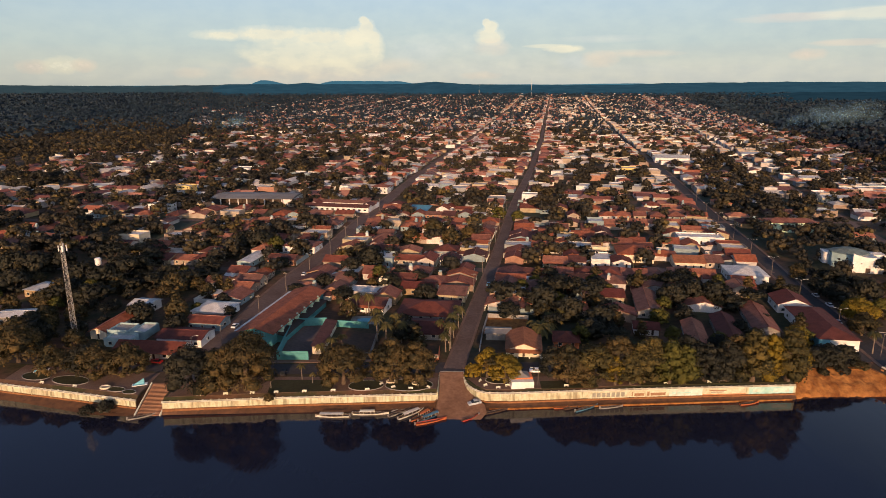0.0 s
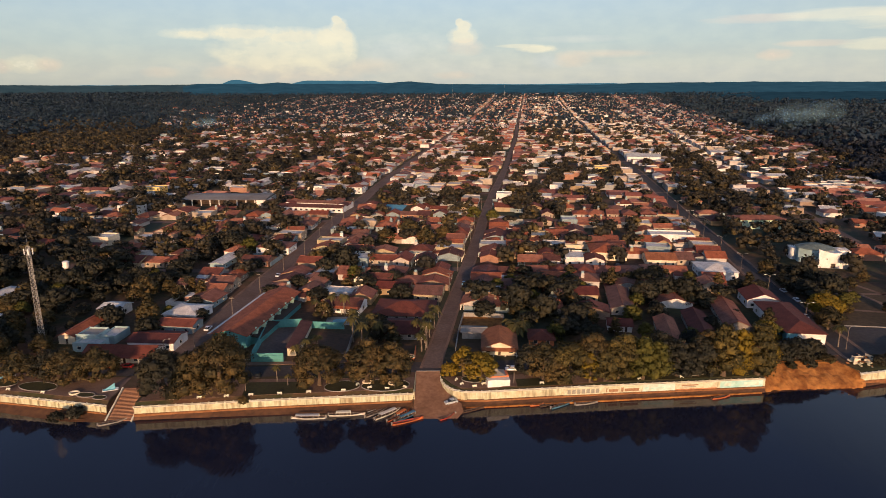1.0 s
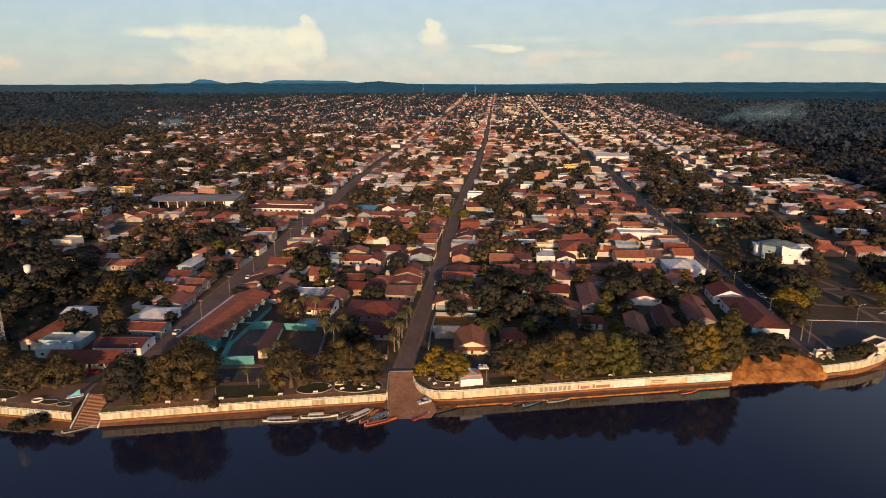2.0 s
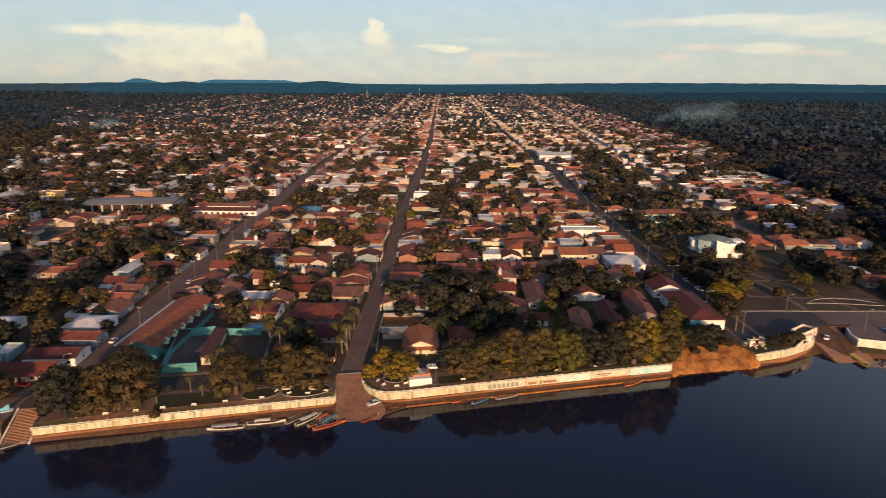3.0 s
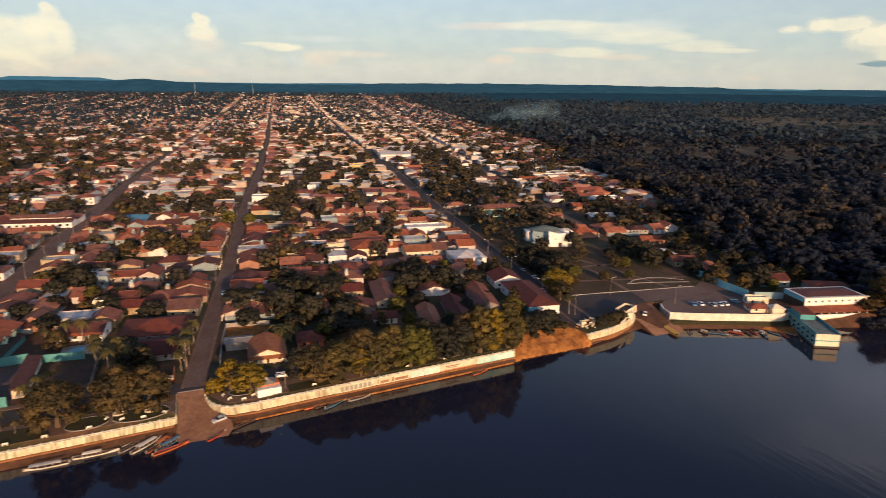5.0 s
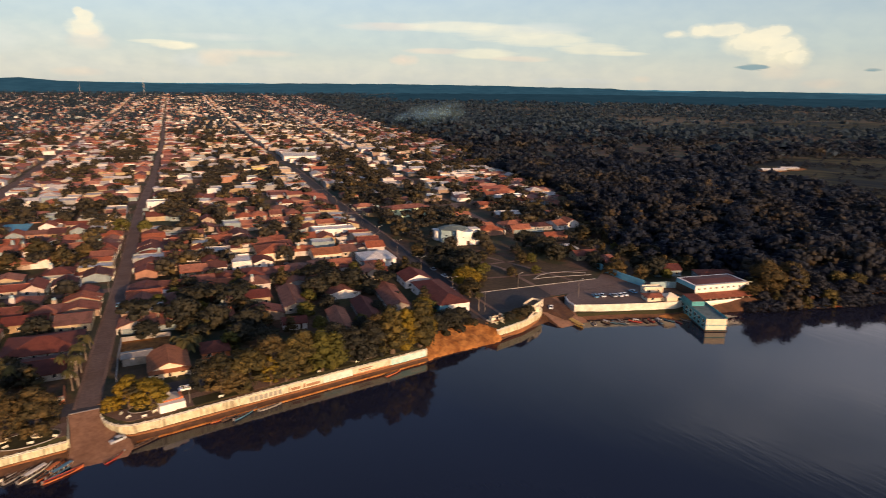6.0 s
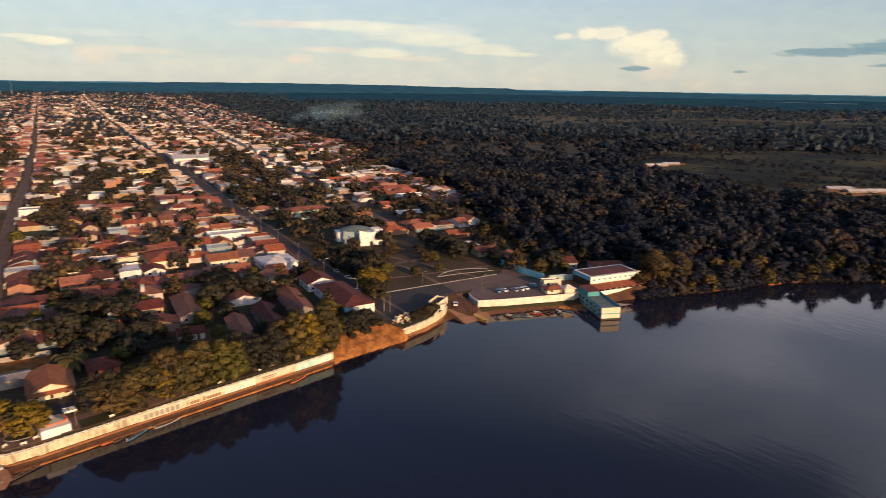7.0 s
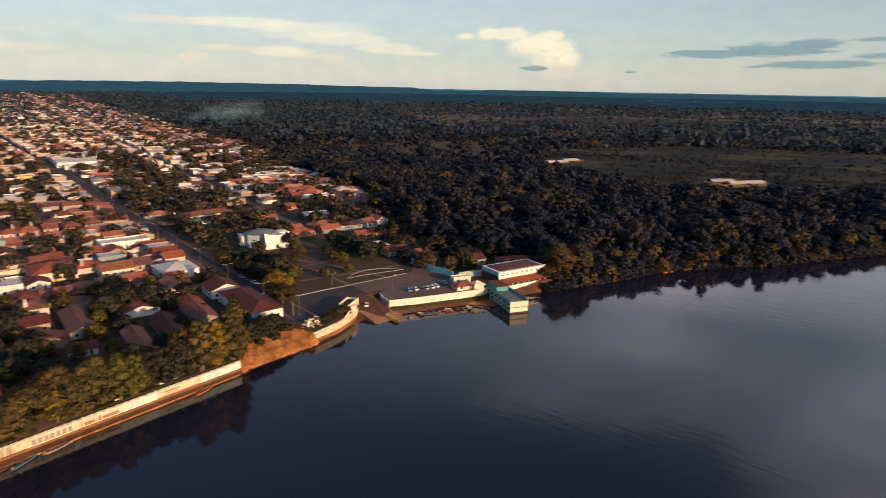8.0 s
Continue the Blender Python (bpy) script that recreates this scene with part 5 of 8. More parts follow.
part("annexe_roof", Shape().add([(6.25, -21.3, 3.2), (10.0, -21.3, 2.5), (10.0, 20.3, 2.5), (6.25, 20.3, 3.2), (6.25, -21.3, 3.35), (10.0, -21.3, 2.65), (10.0, 20.3, 2.65), (6.25, 20.3, 3.35)],
     [(3, 2, 1, 0), (4, 5, 6, 7), (0, 1, 5, 4), (1, 2, 6, 5), (2, 3, 7, 6)]), M_DARK, sc)
arch = Shape().tube([(0, 0, 0), (0, 0, 1.2), (0.9, 0, 1.9)], [1.2, 1.2, 0.9], 8).mesh("awning", M_GREEN)
for k in range(6):
    part("awning", arch, (), sc, "pale green rounded awning", m=pose(6.4, -18 + 7 * k, 3.0))
for k in range(9):
    part("window", WINDOW_WIDE, (), sc, m=pose(-6.25, -21 + 5.2 * k, 3.2, 0, 0, -90))
    part("window", WINDOW_WIDE, (), sc, m=pose(6.25, -21 + 5.2 * k, 3.5, 0, 0, 90))

# walled sports yard beside it
keep(-56.5, 222, 16, 36)
ct = thing("walled_yard", "grey yard enclosed by teal painted walls", "yard", m=spot(-57.2, 222, 0))
part("floor", Shape().prism([(-5.5, -17), (5.3, -17), (5.0, 16), (-7.2, 14.5)], 0, 0.12), M_PLAZA, ct)
for ln in ([(-5.6, -17), (-7.4, 14.6)], [(-7.4, 14.6), (5.2, 16.2)], [(-5.6, -17.1), (5.4, -17.1)]):
    part("yard_wall", Shape().wallrun(ln, 0.25, 0, 3.3), M_TEAL, ct)
part("mural", Shape().box(-5.0, 5.2, -17.36, -17.24, 0.5, 2.6), M_TEAL, ct, "faded blue mural panel")
part("store_wall", Shape().box(5.6, 9.4, -12, 14, 0, 2.6), M_CREAM, ct)
part("store_roof", Shape().add([(5.2, -12.5, 3.3), (9.9, -12.5, 2.6), (9.9, 14.5, 2.6), (5.2, 14.5, 3.3), (5.2, -12.5, 3.45), (9.9, -12.5, 2.75), (9.9, 14.5, 2.75), (5.2, 14.5, 3.45)],
     [(3, 2, 1, 0), (4, 5, 6, 7), (0, 1, 5, 4), (1, 2, 6, 5), (2, 3, 7, 6)]), M_TILE, ct)
setting("wall_yard_back", Shape().wallrun([(-48, 236.5), (-35, 235)], 0.25, 0, 2.8), M_TEAL, "teal garden wall", "wall")
setting("wall_corner_shop", Shape().wallrun([(-30, 204.6), (-20, 204.4), (-6.9, 204.6), (-6.6, 212)], 0.25, 0, 2.7), M_ORANGE, "orange-painted garden wall at the street corner", "wall")
setting("wall_corner_band", Shape().box(-12, -6.85, 204.35, 204.44, 1.3, 2.6), M_CREAM, "cream upper band of the corner wall", "wall")
pool = thing("swimming_pool", "small blue swimming pool in a paved yard", "pool", m=spot(-37.5, 244, 0))
part("surround", Shape().box(-6, 6, -4.5, 4.5, 0, 0.15), M_CONCRETE, pool)
part("pool_water", Shape().prism([(3.4 * math.cos(t), 2.2 * math.sin(t)) for t in np.linspace(0, 2 * math.pi, 16, endpoint=False)], 0.15, 0.17), M_BLUE, pool)
keep(-37.5, 243, 13, 11)
keep(-39, 219, 17, 24)
ey = thing("walled_yard", "dark earth yard behind the sports yard", "yard", m=spot(-39, 219, 0))
part("floor", Shape().prism([(-7.5, -11), (7.5, -11.5), (8, 10.5), (-6.5, 13)], 0, 0.1), M_MUD, ey)
for ln in ([(-7.5, -11.2), (8.2, -11.6)], [(8.2, -11.6), (8.4, 10.5)]):
    part("yard_wall", Shape().wallrun(ln, 0.22, 0, 2.0), M_CONCRETE, ey)

own("house", "white house with broad gable and red veranda", -37, 258, 15, 10, 3.4, 2.0, "gx", M_WHITE, M_TILE, turn=-12, porch=2.0)
own("house", "big house with dark red tiled roof", -12.5, 232, 19, 16, 2.4, 1.9, "gx", M_CONCRETE, M_RED, turn=-4)
own("house", "big house with dark red hipped roof", -12, 253, 24, 20, 2.6, 2.8, "hip", M_CONCRETE, M_RED, turn=-6)
own("house", "tiled house with small gables beside the street", -2, 274, 12, 14, 3.4, 1.9, "gx", M_WALL, M_TILE, turn=-8)
own("water_tower", "square white water tower on a house", -34, 281, 4, 4, 6.4, 0.5, "flat", M_CREAM, M_METAL_ROOF, turn=-8, openings=False, category="water tower")
own("house", "red-roofed house among gardens", -18, 281, 15, 10, 3.3, 1.6, "gx", M_WALL, M_RED, turn=-8)
own("house", "orange-tiled house with cream gable to the river", 23.5, 217, 12, 16, 2.8, 2.2, "gy", M_CREAM, M_TILE_ORANGE, turn=-5, porch=1.6)
setting("wall_garden", Shape().wallrun([(28.5, 208), (36, 208.6), (47, 209.5)], 0.25, 0, 1.9), M_WHITE, "white garden wall beside the street", "wall")
keep(19, 239, 17, 15)
yd = thing("walled_yard", "brown earth yard enclosed by pale walls", "yard", m=spot(19, 239, 0))
part("floor", Shape().prism([(-9.5, -8.5), (6, -8.5), (9.2, 7), (-7, 9)], 0, 0.1), M_EARTH, yd)
for ln in ([(-11.5, -26), (-9.6, -8), (-7, 9.3)], [(-7, 9.3), (9.4, 7.2)], [(-3, -8.5), (6, -8.5)]):
    part("yard_wall", Shape().wallrun(ln, 0.25, 0, 1.8), M_CONCRETE, yd)
own("house", "low blue-grey sheet-roofed outbuilding", 15, 227, 9, 6, 2.8, 0.6, "gx", M_CONCRETE, M_GREY_ROOF, turn=-4, openings=False)
own("house", "red hip-roofed house between gardens", 39.5, 222, 9, 10, 2.5, 2.0, "hip", M_ORANGE, M_RED, turn=-6)
own("house", "white house with red tiled roof among trees", 72, 234, 9, 8, 2.6, 1.4, "gx", M_WHITE, M_RED, turn=-10)
own("house", "long house with brown tiled roof", 88, 226, 7, 24, 2.9, 1.6, "gy", M_CONCRETE, M_TILE, turn=-12)
own("house", "long house with dark red tiled roof", 102, 232, 8, 26, 2.9, 1.7, "gy", M_CONCRETE, M_RED, turn=-12)
own("house", "long house with brown tiled roof near the street", 119, 243, 9, 30, 2.9, 1.8, "gy", M_CONCRETE, M_TILE, turn=-12)
own("corner_house", "large corner house, dark red roof, white and light blue walls", 138, 234, 13.5, 35, 4.4, 2.4, "hip", M_WHITE, M_RED, turn=-8, category="house")
for ob_ in list(bpy.data.objects):
    if ob_.name == "corner_house":
        part("side_wall", Shape().box(-6.83, -6.76, -17.4, -6, 0, 4.1), M_BLUE, ob_, "light blue painted side wall")
        part("front_wall", Shape().box(-6.8, -3.0, -17.58, -17.51, 0, 4.1), M_BLUE, ob_, "light blue painted front wall")
setting("wall_corner_blue", Shape().wallrun([(129.2, 218), (131.5, 234)], 0.3, 0, 3.8), M_BLUE, "light blue side wall of the corner house yard", "wall")
own("house", "brown-roofed house with broad white gable wall", 140.5, 262, 13, 14, 3.8, 2.6, "gy", M_WHITE, M_RED, turn=-10)
own("house", "house with wide pale hipped sheet roof", 140, 305, 17, 18, 4.2, 2.4, "hip", M_WHITE, M_METAL_ROOF, turn=-8)
own("house", "large cream house with brown hipped roof", 96, 343, 19, 20, 4.6, 3.0, "hip", M_CREAM, M_TILE, turn=-8, storeys=1)
own("house", "orange-tiled house on the main street", 120, 328, 15, 14, 3.6, 2.0, "gx", M_CREAM, M_TILE_ORANGE, turn=-8)
own("house", "long house with grey walls and tiled roof", 80, 262, 9, 28, 3.0, 1.6, "gy", M_CONCRETE, M_TILE, turn=-10)
own("house", "tiled house with dark red roof beside the courtyard", 67, 272, 11, 13, 3.4, 1.5, "gx", M_WALL, M_RED, turn=-8)

# the last row of houses before the river forest
for k, (x, y, w, d, st) in enumerate([(294.4, 465.5, 14, 11, "gx"), (316.8, 474.2, 16, 10, "gx"), (324.7, 454.8, 22, 10, "gx"), (349.9, 445.1, 12, 10, "gy"), (278.6, 377.1, 18, 10, "gx"), (276.6, 353.0, 13, 11, "gx"), (275.1, 332.9, 12, 12, "hip"),
        (263.3, 304.7, 14, 10, "gx"), (247.7, 276.7, 12, 11, "hip"), (247.0, 260.0, 13, 10, "gx"), (246.3, 242.5, 12, 11, "hip"), (288.0, 416.4, 14, 12, "gx"), (314.8, 511.0, 14, 11, "hip"), (324.6, 561.2, 18, 10, "gx"), (402.5, 494.7, 11, 10, "hip"), (358.5, 473.1, 10, 10, "gy")]):
    own("house", ("low tiled house at the edge of the forest", "single-storey house with weathered tiles near the forest")[k % 2], x, y, w, d, 2.9, 1.7, st, None, M_TILE if k % 4 else M_METAL_ROOF, turn=-14)

# large buildings farther in
ch = thing("church", "modern white church with a concave facade and pale hipped hall", "church", m=spot(206, 315.4, -14.7))
keep(204, 326, 26, 28)
front = Shape()
top = [(-7.3 + 14.6 * k / 12, 8.0 + 1.7 * abs((k - 6) / 6) ** 1.8) for k in range(13)]
n = len(top)
vs = [(x, y, z) for y in (0, 0.6) for x, z in [(-7, 0), (7, 0)] + top[::-1]]
front.add(vs, [tuple(range(n + 2)), tuple(range(n + 2, 2 * n + 4))[::-1]] + [(i, n + 2 + i, n + 2 + (i + 1) % (n + 2), (i + 1) % (n + 2)) for i in range(n + 2)])
part("facade", front, M_WHITE, ch)
part("door", DOOR, (), ch, m=pose(0, 0, 0.05) @ Matrix.Diagonal((2.4, 1, 1.15, 1)))
for x_ in (-3.2, 3.2):
    part("round_window", Shape().tube([(x_, -0.06, 4.8), (x_, 0.1, 4.8)], [0.32, 0.32], 14), M_GLASS, ch)
# nave and hall walls: pale blue colour stands in for their shade
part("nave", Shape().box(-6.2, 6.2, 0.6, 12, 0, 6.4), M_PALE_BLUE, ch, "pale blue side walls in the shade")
part("nave_roof", roof_shape("gy", 12.4, 11.2, 6.4, 0.8, over=0.1), M_METAL_ROOF, ch, m=pose(0, 6.3, 0))
octo = [(-5.5 + 9.2 * math.cos(math.pi * (k + 0.5) / 4), 14 + 8.0 * math.sin(math.pi * (k + 0.5) / 4)) for k in range(8)]
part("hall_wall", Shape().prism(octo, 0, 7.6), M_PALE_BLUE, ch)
hall_roof = Shape().add([(-5.5 + (x + 5.5) * q, 14 + (y - 14) * q, z) for q, z in ((1.08, 7.6), (1.08, 7.8), (0.35, 9.6)) for x, y in octo],
                        [(k, (k + 1) % 8, 8 + (k + 1) % 8, 8 + k) for k in range(8)] + [(8 + k, 8 + (k + 1) % 8, 16 + (k + 1) % 8, 16 + k) for k in range(8)] + [tuple(range(16, 24)), tuple(range(8))[::-1]])
part("hall_roof", hall_roof, M_DECK, ch, "pale faceted hipped roof")
part("chapel", Shape().prism([(-16.5, 17)] + [(-13.3 - 3.0 * math.cos(math.pi * k / 6), 16.4 - 1.4 * math.sin(math.pi * k / 6)) for k in range(7)] + [(-10.2, 17), (-10.2, 23), (-16.5, 23)], 0, 6.2), M_WHITE, ch, "white chapel with rounded front")
part("side_wing", Shape().box(3.5, 11, 12.0, 19, 0, 7.0), M_WHITE, ch)
part("side_wing_roof", roof_shape("hip", 7.5, 7, 7.0, 0.8, over=0.15), M_METAL_ROOF, ch, m=pose(7.25, 15.5, 0))
for k in range(3):
    part("window", WINDOW_WIDE, (), ch, m=pose(-6.2, 2.5 + 3.4 * k, 3.0, 0, 0, -90))

own("town_hall", "two-storey pale green building with tiled roof", 215, 415, 33, 14, 6.4, 2.0, "hip", M_GREEN, M_TILE, turn=-2, category="public building", storeys=2)
mk = thing("market_hall", "long open market hall with flat grey roof", "market hall", m=spot(-164, 516, -2))
keep(-164, 516, 66, 34), keep(-160, 492, 60, 10)
part("roof", Shape().extrude([(-16, 4.8), (16, 4.8), (16, 5.1), (0, 6.4), (-16, 5.1)], -33.5, 33.5, "x"), M_GREY_ROOF, mk)
for k in range(10):
    for yy in (-15.2, 15.2):
        part("column", Shape().box(-32.3 + 7.1 * k, -31.7 + 7.1 * k, yy - 0.3, yy + 0.3, 0, 4.85), M_WHITE, mk)
part("stall_block", Shape().box(-28, 28, -6, 6, 0, 3.0), M_DARK, mk)
part("end_wall", Shape().box(26, 33.2, -15.6, 15.6, 0, 4.8), M_WHITE, mk)
sl = thing("school", "long white school with orange tiled roofs round a courtyard", "school building", m=spot(-90, 487, -11))
keep(-90, 487, 52, 26), keep(-92, 468, 46, 9)
for w_, d_, x_, y_, st_ in ((52, 10, 0, -8, "gx"), (52, 8, 0, 9, "gx"), (9, 8.6, -21.4, 1.0, "gy"), (9, 8.6, 21.4, 1.0, "gy")):
    part("wall", wall_shape(st_, w_, d_, 3.6, 1.6), M_WHITE, sl, m=pose(x_, y_, 0))
    part("roof", roof_shape(st_, w_, d_, 3.6, 1.6, over=0.4), M_TILE, sl, m=pose(x_, y_, 0.02 if st_ == "gy" else 0))
part("courtyard", Shape().box(-16.8, 16.8, -2.9, 4.9, 0, 0.12), M_DARK, sl)
for k in range(12):
    part("window", WINDOW_WIDE, (), sl, m=pose(-23.5 + 4.25 * k, -13, 1.2))
own("house", "white house with orange hipped roof on the corner", -89.5, 357, 19, 13, 4.0, 2.2, "hip", M_WHITE, M_TILE, turn=-8)
own("shop", "yellow commercial building with flat roof", 186, 692, 22, 16, 6.5, 0.8, "flat", M_YELLOW, M_METAL_ROOF, turn=-10, category="shop")
own("hall", "broad white vaulted hall", 262, 800, 40, 22, 6, 3.0, "gx", M_WHITE, M_METAL_ROOF, turn=-10, category="hall")
sp = thing("sports_court", "blue-painted sports court behind a teal wall", "sports court", m=spot(-31, 485, -8))
part("slab", Shape().box(-8.5, 8.5, -18, 18, 0, 0.14), M_BLUE, sp)
part("court_wall", Shape().box(-9, 9, -18.6, -18.3, 0, 2.4), M_TEAL, sp)
keep(-31, 485, 18, 38)

# larger pale buildings that stand out among the roofs
for lab, (x, y), w, d, h, rise, st_, wl, rf in (
        ("long white hall with pale sheet roof", (-250.6, 698.3), 30, 16, 5.0, 1.2, "flat", M_WHITE, M_METAL_ROOF), ("two-storey white house with tiled hipped roof", (-67.8, 562.3), 14, 12, 6.0, 1.6, "hip", M_WHITE, M_TILE),
        ("two-storey white house with pale roof", (-223.3, 473.3), 16, 12, 6.0, 0.8, "flat", M_WHITE, M_METAL_ROOF), ("beige building with flat sheet roof", (-197.9, 377.9), 14, 11, 5.0, 0.8, "flat", M_CREAM, M_METAL_ROOF),
        ("low shop with bluish sheet roof", (-327.4, 582.4), 20, 14, 3.6, 1.0, "gx", M_PALE_BLUE, M_METAL_ROOF), ("yellow two-storey house with flat roof", (-245.8, 566.6), 18, 12, 5.6, 0.8, "flat", M_YELLOW, M_METAL_ROOF),
        ("long shed with bluish sheet roof", (-109.9, 330.1), 7, 22, 3.2, 0.8, "gy", M_PALE_BLUE, M_METAL_ROOF), ("long white hall near the main street", (44.5, 858.2), 38, 18, 5.0, 1.4, "gx", M_WHITE, M_METAL_ROOF),
        ("white-roofed store beside the avenue", (296.3, 889.5), 34, 24, 5.0, 1.4, "gx", M_WHITE, M_METAL_ROOF), ("white market store with pale sheet roof", (368.7, 860.0), 38, 22, 5.0, 1.4, "gx", M_WHITE, M_METAL_ROOF),
        ("cream warehouse with pale sheet roof", (324.9, 634.7), 28, 18, 4.6, 1.4, "gx", M_CREAM, M_METAL_ROOF), ("long white shop row with pale roof", (145.4, 380.7), 26, 12, 4.0, 1.0, "flat", M_WHITE, M_METAL_ROOF),
        ("white flat-roofed building among far houses", (-153.9, 1174.2), 34, 20, 6.0, 1.6, "flat", M_WHITE, M_METAL_ROOF), ("white shop on the main street", (43.2, 527.5), 18, 12, 5.0, 0.8, "flat", M_WHITE, M_METAL_ROOF),
        ("white house with long pale roof", (-27.0, 579.3), 20, 12, 4.4, 1.2, "gx", M_WHITE, M_METAL_ROOF), ("long pale store behind the avenue", (287.7, 521.7), 30, 14, 4.4, 1.2, "gx", M_CREAM, M_METAL_ROOF),
        ("white flat-roofed building at a street corner", (323.8, 432.6), 24, 12, 4.6, 0.8, "flat", M_WHITE, M_METAL_ROOF), ("white workshop with pale sheet roof", (403.4, 610.8), 30, 18, 4.6, 1.2, "gx", M_WHITE, M_METAL_ROOF)):
    if not on_street(x, y, 12):
        own("building", lab, x, y, w, d, h, rise, st_, wl, rf, turn=math.degrees(turn_at(y)), category="building", storeys=2 if h > 5.4 else 1)
    else:
        own("building", lab, x + 16, y, w * 0.7, d, h, rise, st_, wl, rf, turn=math.degrees(turn_at(y)), category="building", storeys=2 if h > 5.4 else 1)

# port buildings
ht = thing("riverside_hotel", "two-tier riverside hotel with dark red roof and white upper storey", "hotel", m=spot(243.0, 181.6, -14.8))
keep(258, 184, 34, 18)
part("lower_wall", Shape().box(0.3, 28.7, 0.3, 13.7, -3.5, 2.4), M_CREAM, ht)
part("upper_storey", Shape().box(0, 29, 0, 14, 2.4, 5.8), M_WHITE, ht, "long white upper storey with parapet")
part("side_wall", Shape().box(-0.14, -0.01, 0, 14, 3.7, 5.7), M_BLUE, ht, "light blue side wall")
# dark sheet added to paint the shade under the blue side wall
part("side_gallery", Shape().box(-0.12, -0.01, 0.3, 14, -0.5, 3.7), M_DARK, ht, "dark open ground floor side")
part("roof", roof_shape("hip", 28.4, 13.2, 5.75, 0.7, over=0.1), M_OLDRED, ht, m=pose(14.5, 7.2, 0))
part("eave", Shape().box(-0.9, 29.6, -0.9, -0.003, 5.803, 6.0), M_RAIL, ht, "pale projecting roof edge")
part("ledge", Shape().box(-0.2, 29.2, -0.28, -0.003, 2.3, 2.6), M_RAIL, ht)
part("terrace_roof", Shape().add([(x, y, z + t) for t in (0, 0.14) for y, z in ((-5.4, 0.9), (-0.3, 2.1)) for x in (0.5, 30.5)],
     [(0, 2, 3, 1), (4, 5, 7, 6), (0, 1, 5, 4), (0, 4, 6, 2), (1, 3, 7, 5)]), M_TILE, ht)
part("terrace_base", Shape().box(0.8, 30, -5.0, 0.2, -5, -1.4), M_CREAM, ht, "pale retaining wall of the terrace")
part("terrace_rail", Shape().box(0.8, 30, -5.0, -4.8, -1.4, -0.1), M_WHITE, ht)
for k in range(9):
    part("window", WINDOW_WIDE, (), ht, m=pose(1.9 + 3.15 * k, 0, 3.7) @ Matrix.Diagonal((0.55, 1, 0.6, 1)))
    part("column", Shape().box(1.2 + 3.5 * k, 1.5 + 3.5 * k, -4.95, -4.65, -0.5, 0.98), M_RAIL, ht)
fl = thing("floating_house", "long teal two-deck floating house moored beside the quay", "floating house", m=spot(225.9, 157.0, -28) @ pose(0, 0, WATER))
part("pontoon", Shape().box(-4.7, 4.7, -0.6, 32, -0.3, 0.5), M_DARK, fl)
part("hull_wall", Shape().box(-4.3, 4.3, 0.1, 31, 0.5, 5.0), M_FLOAT, fl, "teal painted planked sides")
part("end_wall", Shape().box(-4.35, 4.35, -0.1, 0.097, 0.7, 2.5).box(-4.35, 4.35, -0.1, 0.097, 3.0, 5.5), M_CREAM, fl, "pale yellow end wall in two tiers")
part("deck", Shape().box(-4.5, 4.5, 0.1, 31.2, 5.0, 5.2), M_DECK, fl)
part("deck_rail", Shape().box(-4.5, -4.38, 0.1, 31.2, 5.2, 6.0), M_FLOAT, fl)
part("deck_rail", Shape().box(4.38, 4.5, 0.1, 31.2, 5.2, 6.0), M_FLOAT, fl)
part("stair_cabin", Shape().box(-3.2, 2.4, 17, 27, 5.2, 7.4), M_FLOAT, fl)
part("cabin_roof", Shape().box(-3.5, 2.7, 16.6, 27.4, 7.4, 7.55), M_RED, fl)
for k in range(7):
    part("window", WINDOW_WIDE, (), fl, m=pose(-4.3, 2.6 + 4.2 * k, 1.2, 0, 0, -90))
    part("window", WINDOW_WIDE, (), fl, m=pose(-4.3, 2.6 + 4.2 * k, 3.2, 0, 0, -90))
setting("wall_port_teal", Shape().wallrun([(239.2, 241), (237.3, 234), (235.0, 219.1), (235.2, 204.5)], 0.3, 0, 3.4), M_BLUE, "light blue painted wall along the plaza", "wall")
setting("wall_port_pale", Shape().wallrun([(236.5, 202.0), (243, 199.3), (248.5, 196.1)], 0.3, 0, 3.0), M_PALE_BLUE, "pale blue wall between plaza and hotel", "wall")
own("kiosk", "low red-roofed kiosk with pale walls on the quay", 224.5, 189.0, 9, 6, 2.2, 1.1, "hip", M_CREAM, M_TILE, turn=-20, category="kiosk")
own("kiosk", "domed pale kiosk at the end of the quay", 229.3, 184.2, 5.2, 4.5, 2.6, 1.5, "hip", M_CREAM, M_CREAM, turn=-20, category="kiosk", openings=False)
own("kiosk", "flat-roofed pale shelter beside the blue wall", 231.5, 196.5, 9, 4.5, 3.0, 0.4, "flat", M_CREAM, M_METAL_ROOF, turn=-25, category="kiosk")
own("house", "orange-roofed house behind the blue wall", 250, 245, 12, 10, 3.4, 2.0, "hip", M_BLUE, M_TILE, turn=-10)
own("house", "red-roofed house among the riverside trees", 277, 197, 18, 12, 3.4, 2.0, "hip", M_WALL, M_RED, turn=-30)
own("house", "red-roofed house under dark trees", 262, 216, 14, 10, 3.4, 1.8, "gx", M_WALL, M_RED, turn=-20)
rn = thing("ruined_kiosk", "cream half-ruined kiosk with open dark roof", "ruin", m=spot(169.0, 206.2, 28))
part("wall", wall_shape("flat", 9.5, 5.2, 2.6, 0.4), M_CREAM, rn)
part("roof", Shape().box(-4.5, 4.5, -2.3, 2.3, 1.9, 2.05), M_DARK, rn)
